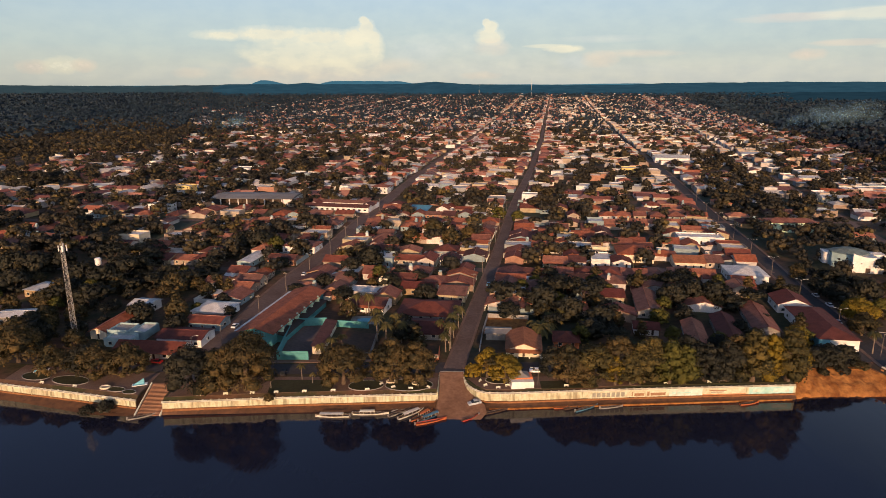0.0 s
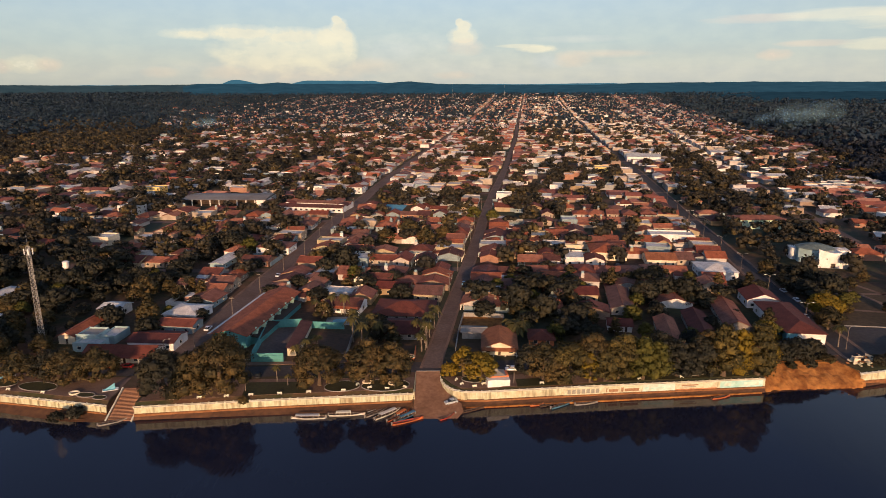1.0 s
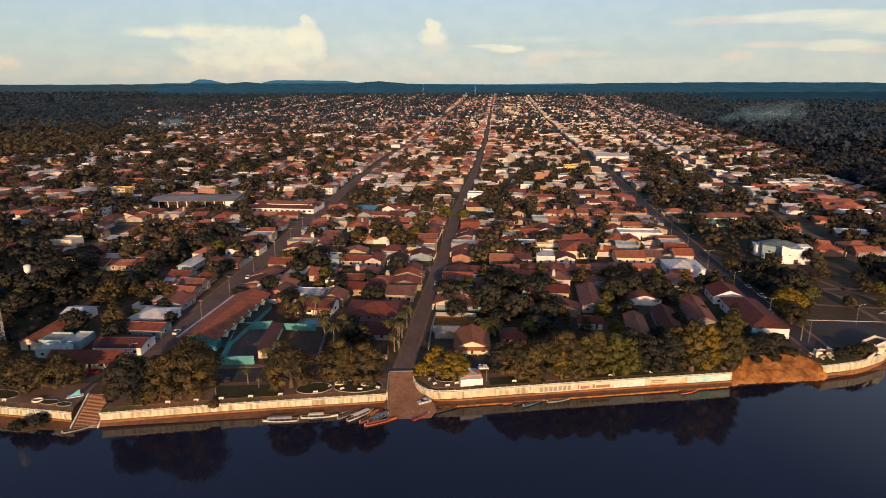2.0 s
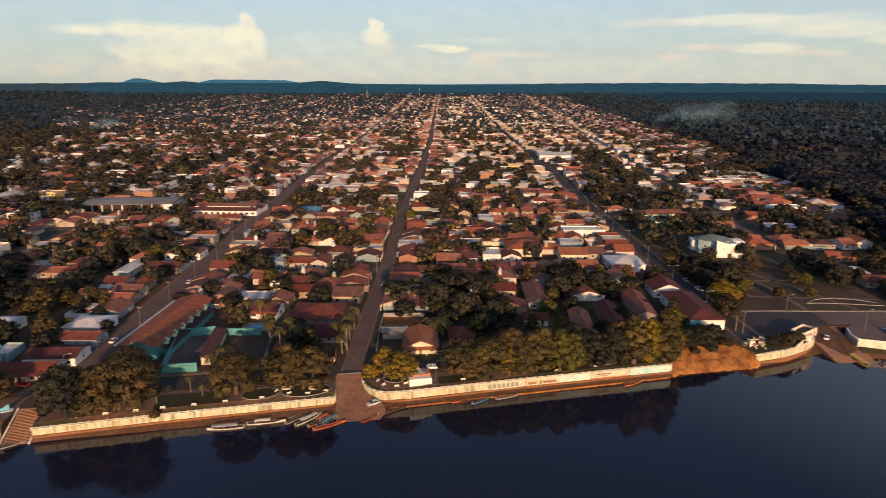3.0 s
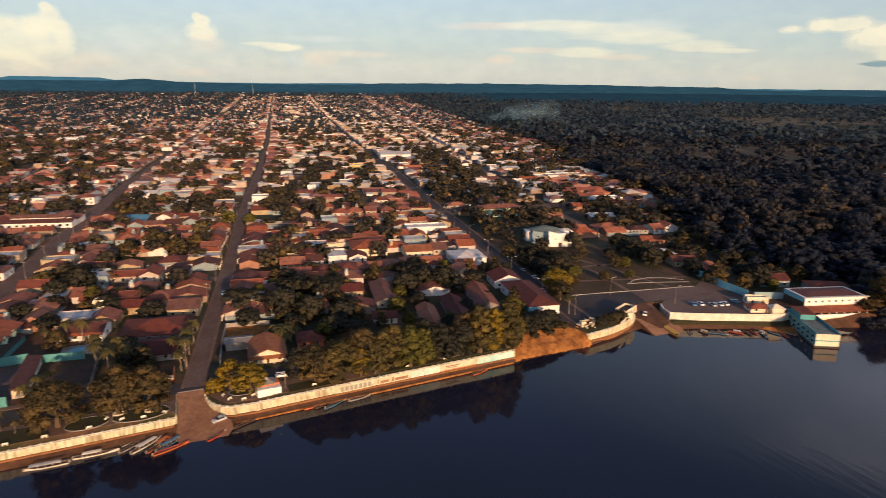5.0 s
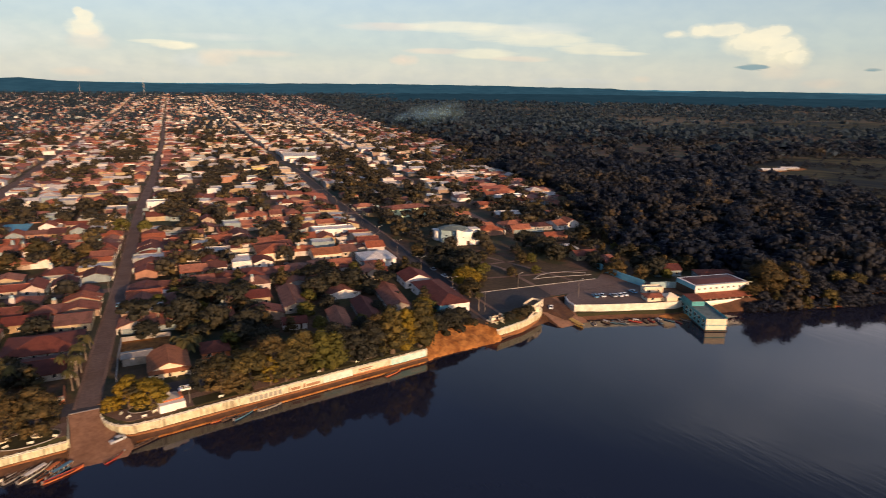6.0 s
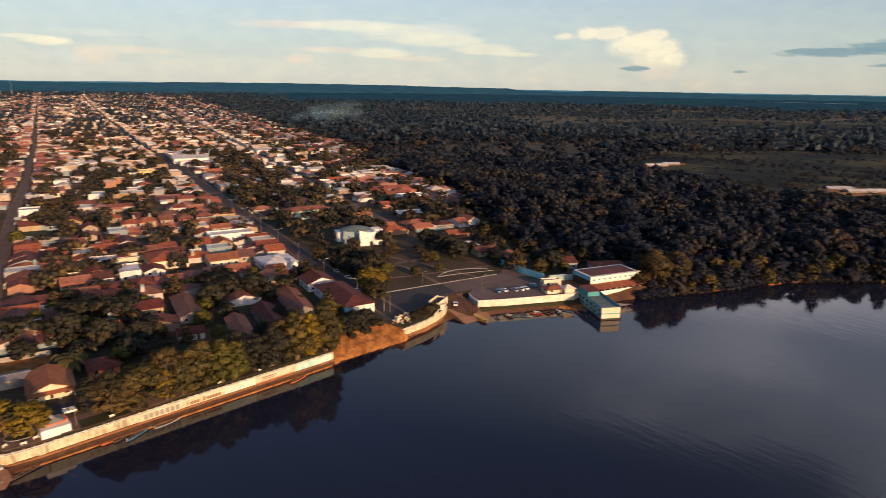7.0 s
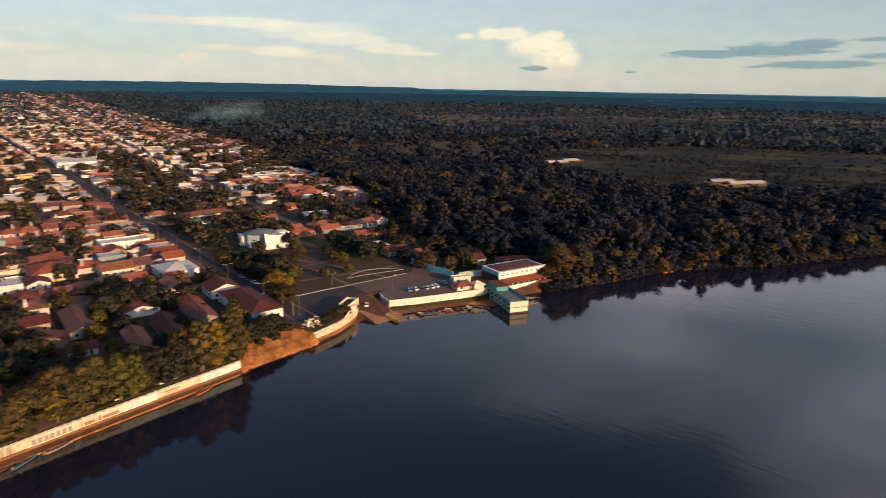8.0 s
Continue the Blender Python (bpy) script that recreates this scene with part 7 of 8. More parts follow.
# riverside trees, each where it grows: x, y, height, radius, kind, leaf, label
RIVERSIDE = [
    (-151, 201, 13, 8.5, "round", M_LEAF, "broad olive-green tree above the river wall"), (-133, 192.5, 9, 5.5, "round", M_LEAF, "rounded olive tree in the riverside park"),
    (-125, 195, 9, 5.5, "round", M_LEAF_DARK, "rounded dark tree in the riverside park"), (-117, 190.5, 10.5, 6.2, "round", M_LEAF, "leaning olive tree in the riverside park"), (-108, 192, 10, 6.0, "round", M_LEAF, "bushy olive tree beside the stairs"),
    (-83, 181.5, 14, 7.6, "round", M_LEAF_DARK, "big dense dark mango tree beside the stairs"), (-75, 181, 12, 5.6, "tall", M_LEAF, "tall dense olive tree"), (-68.5, 189.5, 15, 7.2, "round", M_LEAF, "tall olive tree behind the terrace trees"), (-66, 182, 18.5, 9.2, "round", M_LEAF, "tallest dense mango tree on the terrace"),
    (-36.5, 187, 13.5, 7.6, "round", M_LEAF, "wide low mango tree in the park"), (-21.5, 188.3, 14, 6.6, "round", M_LEAF, "olive mango tree with pale trunk"), (-13.2, 187.2, 13.5, 6.0, "round", M_LEAF, "mango tree with pale trunk beside the ramp"),
    (9.5, 193, 10, 4.0, "round", M_LEAF_YELLOW, "yellowing tree at the head of the ramp"), (15, 189.5, 9.5, 5.0, "round", M_LEAF_YELLOW, "yellowing bushy tree beside the kiosk"), (4.6, 192.6, 4.6, 2.8, "round", M_LEAF_YELLOW, "small yellow-green round tree beside the ramp"),
    (11.5, 190.5, 7, 3.2, "spread", M_LEAF, "feathery dark green tree among yellow ones"),
    (35, 194, 10.5, 5.6, "round", M_LEAF, "olive tree behind the river wall"), (43, 194, 11.5, 6.0, "round", M_LEAF_GOLD, "olive tree behind the river wall"), (51, 197, 12.5, 6.4, "round", M_LEAF, "olive tree behind the river wall"),
    (49.5, 191.5, 8, 3.0, "round", M_LEAF_YELLOW, "small bright yellow tree behind the river wall"), (59, 194.5, 11, 6.0, "round", M_LEAF_GOLD, "leafy tree behind the river wall"), (67, 193.8, 10.5, 5.0, "tall", M_LEAF_LIGHT, "light green layered tree behind the wall"),
    (72, 193.6, 9.5, 4.4, "tall", M_LEAF_LIGHT, "light green layered tree behind the wall"), (79, 196, 11, 5.6, "round", M_LEAF_DARK, "dark dense tree behind the river wall"), (86, 196, 11, 5.4, "round", M_LEAF_DARK, "dark dense tree behind the river wall"),
    (94, 195, 13.5, 5.6, "tall", M_LEAF_GOLD, "tall brownish tree with drooping creepers"), (99.5, 194.5, 12, 4.6, "tall", M_LEAF_YELLOW, "tall yellowing tree with drooping creepers"), (105.5, 195, 13.5, 5.8, "tall", M_LEAF_GOLD, "tall creeper-covered tree at the wall's end"),
    (31, 197, 9.5, 4.8, "round", M_LEAF_DARK, "dark bushy tree behind the terrace"), (39, 190.5, 6.5, 4.0, "round", M_LEAF, "low olive bush above the river wall"), (54.5, 191.5, 8.5, 4.6, "round", M_LEAF_GOLD, "olive tree above the river wall"),
    (62.5, 198.5, 12, 6, "round", M_LEAF_GOLD, "tall olive tree beside the street"), (74.5, 199, 12, 6, "round", M_LEAF_DARK, "tall dark tree beside the street"), (83, 191.8, 8, 4.4, "round", M_LEAF_DARK, "dark bush above the river wall"), (90, 200, 12, 5.5, "round", M_LEAF, "tall olive tree beside the street"),
    (-107, 174.6, 3.2, 2.4, "round", M_LEAF_DARK, "wild bush at the foot of the river wall"), (-111.5, 172.4, 2.6, 2.2, "round", M_LEAF_DARK, "wild bush at the water's edge"), (-58, 178.3, 2.2, 1.5, "round", M_LEAF, "small bush growing from the river wall"),
    (111, 197, 12, 5.0, "tall", M_LEAF_YELLOW, "golden creeper-covered tree at the wall's end"), (119, 203, 6.5, 4.6, "round", M_LEAF_DARK, "dark green shrub on the earth bank"), (125, 204.5, 7, 5.2, "round", M_LEAF_DARK, "dark green shrub on the earth bank"),
    (131, 205.5, 6.5, 4.4, "round", M_LEAF_DARK, "dark green shrub on the earth bank"), (152.5, 231, 9, 5.0, "round", M_LEAF, "tree with pale trunk beside the plaza"), (160, 246, 9, 7.0, "round", M_LEAF_YELLOW, "yellow-green tree on the square"),
    (121, 199.6, 2.2, 2.0, "round", M_LEAF, "wild bush on the brink of the bank"), (128, 200.8, 2.6, 2.4, "round", M_LEAF_DARK, "wild bush on the brink of the bank"), (134.5, 201.6, 2.4, 2.6, "round", M_LEAF, "wild bush on the brink of the bank"), (113.5, 199.4, 2.6, 2.2, "round", M_LEAF_DARK, "wild bush on the brink of the bank"),
    (151.5, 199.5, 2.6, 2.6, "round", M_LEAF_DARK, "low bush among the ruined walls"), (157, 200, 3.5, 3.5, "round", M_LEAF, "low bushes behind the port wall"), (163, 202, 3.2, 3.0, "round", M_LEAF_DARK, "low bushes behind the port wall"), (270, 172.5, 4.5, 5, "round", M_LEAF, "bushes below the hotel terrace"),
    (279, 170, 15, 8.5, "round", M_LEAF, "big tree at the edge of the river forest"), (290, 166, 14, 8, "round", M_LEAF, "big tree leaning over the river"),
]
for n_, (x, y, hh, rr, kd, lf, lb) in enumerate(RIVERSIDE):
    name = "tree" if hh > 7 else "shrub"
    hh, rr = hh * 1.24, rr * 1.28
    if 30 < x < 112 and hh > 7:             # the terrace row crowds the river wall
        y, hh = max(y - 4.5, float(along(BRINK, x)) + 2.6), hh * 1.16
    tree_thing(name, lb, 100 + n_, hh, rr, kd, int(105 * rr ** 1.75) if hh > 7 else 700, 0.54, lf, pose(x, y, 0 if y > float(along(BRINK, x)) else -3.6 if x < -100 else -1.6, 0, 0, 37 * n_), tall=0.5 if kd != "tall" else 0.75, lobe_count=34)
    take(x, y, 3)

PALMS = [palm_thing("palm_tree", "tall feathery palm in a garden", 1, 9, 3.2), palm_thing("palm_tree", "slender palm with drooping fronds", 2, 7, 2.8), palm_thing("palm_tree", "broad fan-leaved palm in a garden", 3, 4.5, 4.4, fan=True)]
for k, (x, y, s) in enumerate([(-50.5, 190, 0.6), (-46.5, 187, 0.5), (-58.8, 183.5, 0.55), (-47, 204.5, 0.85), (-44, 206.5, 0.85), (-42, 215, 0.8), (-30, 222, 1.1), (-26.5, 219, 1.15), (-21, 220.5, 0.95), (-24, 232, 1.0), (-31, 231, 1.05),
        (-45, 248, 0.9), (-42, 252, 0.95), (-49, 252, 0.85), (-37, 250, 1.0), (-4.5, 213, 1.0), (-2.8, 216, 1.1), (-3.6, 221, 1.05), (-1.8, 226, 1.1), (-2.6, 231, 1.0), (0.0, 236, 1.0), (-6.5, 227, 0.95), (146, 214, 0.9)]):
    copy_thing(PALMS[k % 2], pose(x, y, 0, 0, 0, 61 * k) @ Matrix.Scale(s, 4))
for k, (x, y, s) in enumerate([(31, 226, 1.1), (34, 232, 1.0), (37, 240, 1.0), (29, 233, 0.9), (42, 247, 1.0), (12, 193.5, 0.7), (-104, 222, 0.7)]):
    copy_thing(PALMS[2], pose(x, y, 0, 0, 0, 61 * k) @ Matrix.Scale(s, 4))

# garden trees of the near blocks
GARDEN = [tree_thing("tree", "dense dark garden tree between the houses", 201, 10, 6.2, "round", 620, 0.82, M_LEAF_DARK), tree_thing("tree", "olive garden tree between the houses", 202, 9, 5.4, "round", 600, 0.8, M_LEAF),
          tree_thing("tree", "wide spreading dark tree in a garden", 203, 10, 7.5, "spread", 640, 0.82, M_LEAF_DARK), tree_thing("tree", "slim upright tree in a garden", 204, 11, 4.2, "tall", 520, 0.78, M_LEAF),
          tree_thing("tree", "yellow-green tree in a garden", 205, 8.5, 4.8, "round", 520, 0.78, M_LEAF_LIGHT), tree_thing("tree", "dark round tree in a garden", 206, 8, 5.0, "round", 540, 0.8, M_LEAF_DARK)]
# large crowns that show plainly: x, y, kind, scale
SHOWN = [(19.5, 257.1, 2, 1.25), (28.8, 280.4, 4, 0.95), (34.4, 253.7, 0, 1.35), (47.0, 274.3, 0, 1.5), (53.4, 261.5, 2, 1.4), (44.9, 246.2, 0, 1.2), (55.3, 236.6, 0, 1.1), (61.9, 246.6, 5, 1.1), (50.1, 227.4, 0, 1.0),
         (91.6, 265.2, 0, 1.2), (101.4, 269.3, 0, 1.2), (109.8, 265.5, 0, 1.3), (115.1, 258.1, 5, 1.2), (90.2, 243.2, 5, 1.0), (129.5, 278.0, 3, 1.0), (121.4, 243.3, 5, 0.7),
         (166.3, 306.1, 1, 1.2), (165.2, 286.1, 0, 1.1), (165.7, 277.6, 0, 1.2), (166.1, 269.6, 0, 1.2), (164.3, 258.3, 0, 1.2), (174.0, 299.9, 5, 1.2), (184.7, 295.4, 4, 0.9), (177.1, 269.8, 0, 1.2), (176.5, 293.4, 5, 1.2),
         (-129.8, 277.5, 1, 1.3), (-132.2, 295.9, 4, 1.0), (-113.6, 242.7, 1, 1.1), (-140.4, 295.7, 0, 1.0), (-125.0, 306.1, 0, 1.2), (-114.9, 290.0, 5, 1.0), (-104.1, 353.9, 4, 1.2), (-112.9, 356.5, 0, 1.5), (-124.8, 367.6, 0, 1.2),
         (-94.1, 245.8, 5, 0.8), (-221.4, 304.4, 0, 1.4), (-210.1, 304.6, 0, 1.5), (-202.8, 311.8, 0, 1.4), (-179.6, 291.6, 0, 1.5), (-163.7, 282.5, 0, 1.5), (-159.2, 292.0, 2, 1.5), (-159.0, 305.5, 0, 1.3), (-174.1, 264.2, 1, 1.3), (-177.5, 259.4, 1, 1.1),
         (-159.5, 260.6, 0, 1.3), (-176.7, 312.2, 2, 1.4), (-160.9, 321.8, 0, 1.3), (-202.3, 276.2, 0, 1.3), (-154.6, 215.0, 0, 1.2), (-164.5, 220.4, 1, 1.2), (-45.9, 318.2, 0, 1.4), (-53.5, 310.9, 0, 1.1), (-32.0, 282.5, 0, 1.1), (-28.0, 296.3, 5, 1.1),
         (-14.8, 384.5, 1, 1.6), (-28.2, 376.6, 1, 1.3), (-4.3, 369.6, 1, 1.3), (5.9, 381.5, 1, 1.1), (29.0, 448.7, 4, 1.4), (40.8, 433.7, 4, 1.2), (-94.3, 413.0, 0, 1.2), (-92.1, 321.0, 0, 0.8),
         (149.1, 277.3, 0, 1.0), (193.2, 275.7, 1, 1.1), (215.9, 278.0, 1, 1.2), (175.5, 257.4, 4, 1.0), (197.2, 258.2, 1, 0.9), (205.5, 247.6, 1, 1.0), (233.4, 295.6, 0, 1.3), (233.2, 279.6, 0, 1.3), (230.1, 263.4, 0, 1.2),
         (246.3, 234.7, 3, 1.0), (256.3, 217.0, 0, 1.2), (172, 250, 1, 0.7), (180, 262, 4, 0.6), (190, 250, 1, 0.65), (198, 262, 5, 0.7), (186, 275, 1, 0.75), (196, 285, 0, 0.7), (205, 272, 4, 0.6), (212, 256, 1, 0.7), (178, 290, 5, 0.8), (210, 290, 1, 0.8), (220, 250, 5, 0.6), (168, 275, 1, 0.7), (244.4, 215.4, 1, 0.9), (255.9, 209.3, 4, 0.8)]
TREES = [(181.6, 262, 4, 0.72), (210.3, 269, 1, 0.85), (214.5, 266, 4, 0.8), (189.6, 249.5, 1, 0.66), (203.5, 247.6, 4, 0.62), (194, 283, 1, 0.7), (186, 291, 0, 0.8), (206, 292, 1, 0.7), (220, 287, 5, 0.8)]
for x, y, k, s in SHOWN:
    if 179 < x < 225 and 244 < y < 300:
        continue
    if 135 < x < 176 and y < 330:
        s *= 0.78
    TREES.append((x, y, k, s))
    take(x, y, 3.5)
rng = random.Random(23)


def garden_tree(x, y):
    """Whether a tree may stand here: off the roads and the houses."""
    if on_street(x, y, 7.0) or any(abs(x - float(street_x(i, y))) < (10.0 if y < 500 else 11.5) for i in (9, 10, 11, 12) if y > STREETS[i][0][0]):
        return False
    return free(x, y, 0.6)


MID, FAR = [], []
v = 212.0
while v < 4350:
    step = 10.0 if v < 700 else 12.5 if v < 1400 else 19
    x = -0.78 * v - 60 if v < 1800 else -1500
    edge = float(along(TOWN_EDGE, v))
    while x < edge + 10:
        px, py = x + rng.uniform(-4.5, 4.5), v + rng.uniform(-4.5, 4.5)
        b = built_up(px, py)
        square = 150 < px < 236 and py < 305
        if inside(px, py, WOODS):
            if rng.random() < 0.97:
                (MID if py < 900 else FAR).append((px, py, rng.uniform(0.9, 1.5)))
        elif not square and py > 214 and (rng.random() < ((0.85 if grove(px, py) > 0.18 else 0.62 if px - float(axis(py)) < -125 else 0.5 if px - float(axis(py)) > 165 else 0.38 if py < 620 else 0.3) if py > 330 else 0.8) or inside(px, py, GROVE)) and not near_cross(py) and garden_tree(px, py):
            if math.hypot(px, py) < 420 and 300 > len(TREES):
                TREES.append((px, py, rng.choice((0, 0, 1, 1, 2, 3, 4, 5, 5)), rng.uniform(0.6, 1.05)))
            else:
                (MID if py < 900 else FAR).append((px, py, rng.uniform(0.7, 1.25)))
            take(px, py, 2.6)
        x += step
    v += step

# the river forest on the right and the woods beyond the town
WOOD = [tree_thing("forest_tree", "dense wild tree of the river forest", 301, 12, 6.0, "round", 440, 0.88, M_LEAF_FOREST, group="forest trees"), tree_thing("forest_tree", "tall wild tree of the river forest", 302, 15, 5.5, "tall", 440, 0.88, M_LEAF_FOREST, group="forest trees"),
        tree_thing("forest_tree", "broad wild tree of the river forest", 303, 11, 7.0, "round", 480, 0.88, M_LEAF_FOREST, group="forest trees"), tree_thing("forest_tree", "bushy wild tree at the water's edge", 304, 8, 5.5, "round", 560, 0.9, M_LEAF_UNDER, group="forest trees"),
        tree_thing("forest_tree", "golden-brown wild tree of the river forest", 305, 12, 5.8, "round", 440, 0.85, M_LEAF_GOLD, group="forest trees")]
FIELD = [(653.4, 481.0), (630.5, 315.3), (596.0, 218.2), (710.2, 91.1), (1150, 20), (1267, 173), (1110, 455), (888, 545)]
FIELD_FAR = [(1100, 1100), (1400, 1230), (2100, 1150), (2300, 700), (1900, 620), (1500, 900)]


def field_material():
    """Grazed land in long strips: dull grass, dry straw and dark low scrub."""
    m, n, l, b = material("grazed_field", 0.95, 0.0, 0.1)
    turn, stretch = n.new("ShaderNodeMapping"), n.new("ShaderNodeMapping")
    turn.inputs["Rotation"].default_value, stretch.inputs["Scale"].default_value = (0, 0, radians(-24.8)), (1.0, 0.14, 1.0)
    l.new(n.new("ShaderNodeNewGeometry").outputs["Position"], turn.inputs[0])
    l.new(turn.outputs[0], stretch.inputs[0])
    strips, broad = noise_node(n, l, 0.045, 5, stretch.outputs[0]), noise_node(n, l, 0.008, 4, turn.outputs[0])
    mix = n.new("ShaderNodeMath")
    mix.operation = "MULTIPLY_ADD"
    l.new(strips.outputs[0], mix.inputs[0]), l.new(broad.outputs[0], mix.inputs[2])
    mix.inputs[1].default_value = 0.9
    # the dark scrub tones lean blue: distance haze put into the colour
    c = ramp(n, [(0.42, (0.004, 0.008, 0.014)), (0.47, (0.010, 0.014, 0.014)), (0.52, (0.028, 0.028, 0.014)), (0.58, (0.060, 0.050, 0.022))])
    half = n.new("ShaderNodeMath")
    half.operation = "MULTIPLY"
    half.inputs[1].default_value = 0.526
    l.new(mix.outputs[0], half.inputs[0]), l.new(half.outputs[0], c.inputs[0])
    l.new(c.outputs[0], b.inputs["Base Color"])
    return m


M_FIELD = field_material()
for outline in (FIELD, FIELD_FAR):
    fld = Shape()
    fld.add([(x, y, 0.4 + float(far_rise(x, y))) for x, y in outline], [tuple(range(len(outline)))])
    setting("field", fld, M_FIELD, "dry grazed field beyond the river forest", "field")
for x0, y0, ln, turn in ((735.9, 463.2, 30, -25), (768.6, 463.3, 22, -25), (715.2, 242.6, 26, -38), (713.7, 221.5, 30, -38), (730.6, 212.5, 18, -38)):
    own("farm_shed", "long low farm shed with pale sheet roof", x0, y0, ln, 11, 2.2, 0.9, "gx", M_CONCRETE, M_METAL_ROOF, turn=turn, category="shed", openings=False)
    take(x0, y0, 20), take(x0 - 22, y0 - 22, 15), take(x0 - 40, y0 - 44, 12)
    setting("farm_yard", Shape().prism([(x0 + (ln * 0.75 + 6) * math.cos(q) * 1.3, y0 + 15 * math.sin(q)) for q in np.linspace(0, 2 * math.pi, 14, endpoint=False)], 0.2, 0.5), M_EARTH, "bare orange earth round the farm sheds", "yard")
EDGE_WOOD, WOOD_MID, WOOD_FAR, UNDER = [], [], [], []
x = 262.0
while x < 4700:
    step = 7.6 if x < 700 else 10 if x < 1300 else 22
    y = float(along(SHORE, x)) + 1.5
    while y < 4500:
        d = math.hypot(x, y)
        st_ = step if d < 620 else max(step, 9 if d < 1000 else 15 if d < 2000 else 27)
        px, py = x + rng.uniform(-0.45, 0.45) * st_, y + rng.uniform(-0.45, 0.45) * st_
        y += st_
        if px < float(along(TOWN_EDGE, py)) - 4 + 8 * noise.noise(Vector((px * 0.02, py * 0.02, 0))) or d > (3500 if px > 0.5 * py else 4500) or rng.random() > step / st_:
            continue
        dens = 1.0
        if inside(px, py, FIELD):
            dens = 0.16 if noise.noise(Vector(((0.42 * px - 0.91 * py) * 0.005, (0.91 * px + 0.42 * py) * 0.026, 2))) < 0.14 else 0.75
        elif inside(px, py, FIELD_FAR):
            dens = 0.12
        elif d > 620:
            dens = 0.92 if noise.noise(Vector((px * 0.0022, py * 0.0035, 7))) < 0.3 else 0.15
        if rng.random() > dens or not free(px, py, 1.8):
            continue
        b = float(along(BRINK, px))
        if py - b < 16 and len(EDGE_WOOD) < 200 and d < 700:
            EDGE_WOOD.append((px, py))
        elif d < 620:
            if rng.random() < 0.3:
                WOOD_MID.append((px, py, rng.uniform(1.1, 1.7)))
            else:
                UNDER.append((px, py, rng.uniform(0.5, 0.85)))
        else:
            WOOD_FAR.append((px, py, rng.uniform(0.16, 0.5) if inside(px, py, FIELD) else rng.uniform(1.1, 1.6) if rng.random() < 0.35 else rng.uniform(0.7, 0.95)))
    x += step
x = -4300.0
while x < -700:
    y = 320.0
    while y < 4400:
        d = math.hypot(x, y)
        if d < 4500 and (x < -1450 or x < -0.9 * y + 440) and rng.random() < 0.8 and built_up(x, y) < 0.5:
            WOOD_FAR.append((x + rng.uniform(-10, 10), y + rng.uniform(-10, 10), rng.uniform(0.9, 1.5)))
        y += 24
    x += 24
for k, (px, py) in enumerate(EDGE_WOOD):
    copy_thing(WOOD[(0, 4, 1, 3, 2, 3, 4, 0)[k % 8]], pose(px, py, -4.0 if py < float(along(BRINK, px)) - 1 else -0.6, 0, 0, rng.uniform(0, 360)) @ Matrix.Scale(rng.uniform(0.65, 1.1), 4))
x = 262.0
while x < 640:
    sy = float(along(SHORE, x))
    copy_thing(WOOD[3 if int(x) % 3 else 2 if int(x) % 2 else 4], pose(x, sy - 0.3, -4.9, 0, 0, x * 37) @ Matrix.Scale(rng.uniform(0.55, 0.95), 4))
    x += rng.uniform(3.2, 5.0)
for px, py, k, s in TREES:
    copy_thing(GARDEN[k], pose(px, py, 0, 0, 0, rng.uniform(0, 360)) @ Matrix.Diagonal((s, s, s * rng.uniform(0.85, 1.1), 1)))
for p in WOOD + GARDEN + PALMS:
    for o in list(p.children_recursive) + [p]:
        bpy.data.objects.remove(o)


def many_trees(name, label, places, protos, mat):
    """Trees past counting, as leaf clumps of the same crowns joined into one."""
    vv, ff, o = [], [], 0
    groups = [[] for _ in protos]
    for px, py, s in places:
        groups[rng.randrange(len(protos))].append((px, py, float(far_rise(px, py)), rng.uniform(0, 6.28), s, s, s * rng.uniform(0.85, 1.15)))
    for g_, pv in zip(groups, protos):
        if not g_:
            continue
        faces = np.arange(len(pv)).reshape(-1, 4)
        a, b_ = repeated(pv, faces, g_)
        vv.append(a), ff.append(b_ + o)
        o += len(a)
    root = thing(name, label, "trees", kind="stuff")
    part("crowns", poly_mesh(name, np.concatenate(vv), np.concatenate(ff), mat), (), root)


def blur(p):
    """A steady chance value between -0.5 and 0.5 for a place."""
    return (p[0] * 7.31 + p[1] * 3.17) % 1 - 0.5


mid_protos = [leaf_cards(400 + k, lobes(400 + k, 9.5, 5.6, kd, 10), 90, 1.2, cores=10) for k, kd in enumerate(("round", "round", "tall", "spread"))]
low_protos = [leaf_cards(420 + k, lobes(420 + k, 9.0, 5.8, kd, 6), 22, 2.1, cores=5) for k, kd in enumerate(("round", "round", "tall"))]
wood_protos = [leaf_cards(440 + k, lobes(440 + k, 12, 6.2, kd, 12), 120, 1.15, cores=12) for k, kd in enumerate(("round", "tall", "round"))]
wood_low = [leaf_cards(460 + k, lobes(460 + k, 11, 7.5, kd, 7), 22, 2.4, cores=6) for k, kd in enumerate(("round", "round"))]
many_trees("garden_trees", "countless garden trees between the houses", MID, mid_protos, M_LEAF_TOWN)
far_protos = [leaf_cards(480 + k, lobes(480 + k, 9.5, 6.8, "round", 5), 8, 5.0) for k in range(3)]
many_trees("town_trees", "trees between the houses farther inland", [p for p in FAR if p[1] + blur(p) * 700 < 1500], low_protos, M_LEAF_TOWN)
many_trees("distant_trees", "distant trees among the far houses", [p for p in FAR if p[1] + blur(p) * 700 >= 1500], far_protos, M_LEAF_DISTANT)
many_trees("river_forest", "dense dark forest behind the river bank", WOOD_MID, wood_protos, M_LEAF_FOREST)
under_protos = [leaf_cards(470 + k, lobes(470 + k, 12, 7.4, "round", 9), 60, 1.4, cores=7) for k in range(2)]
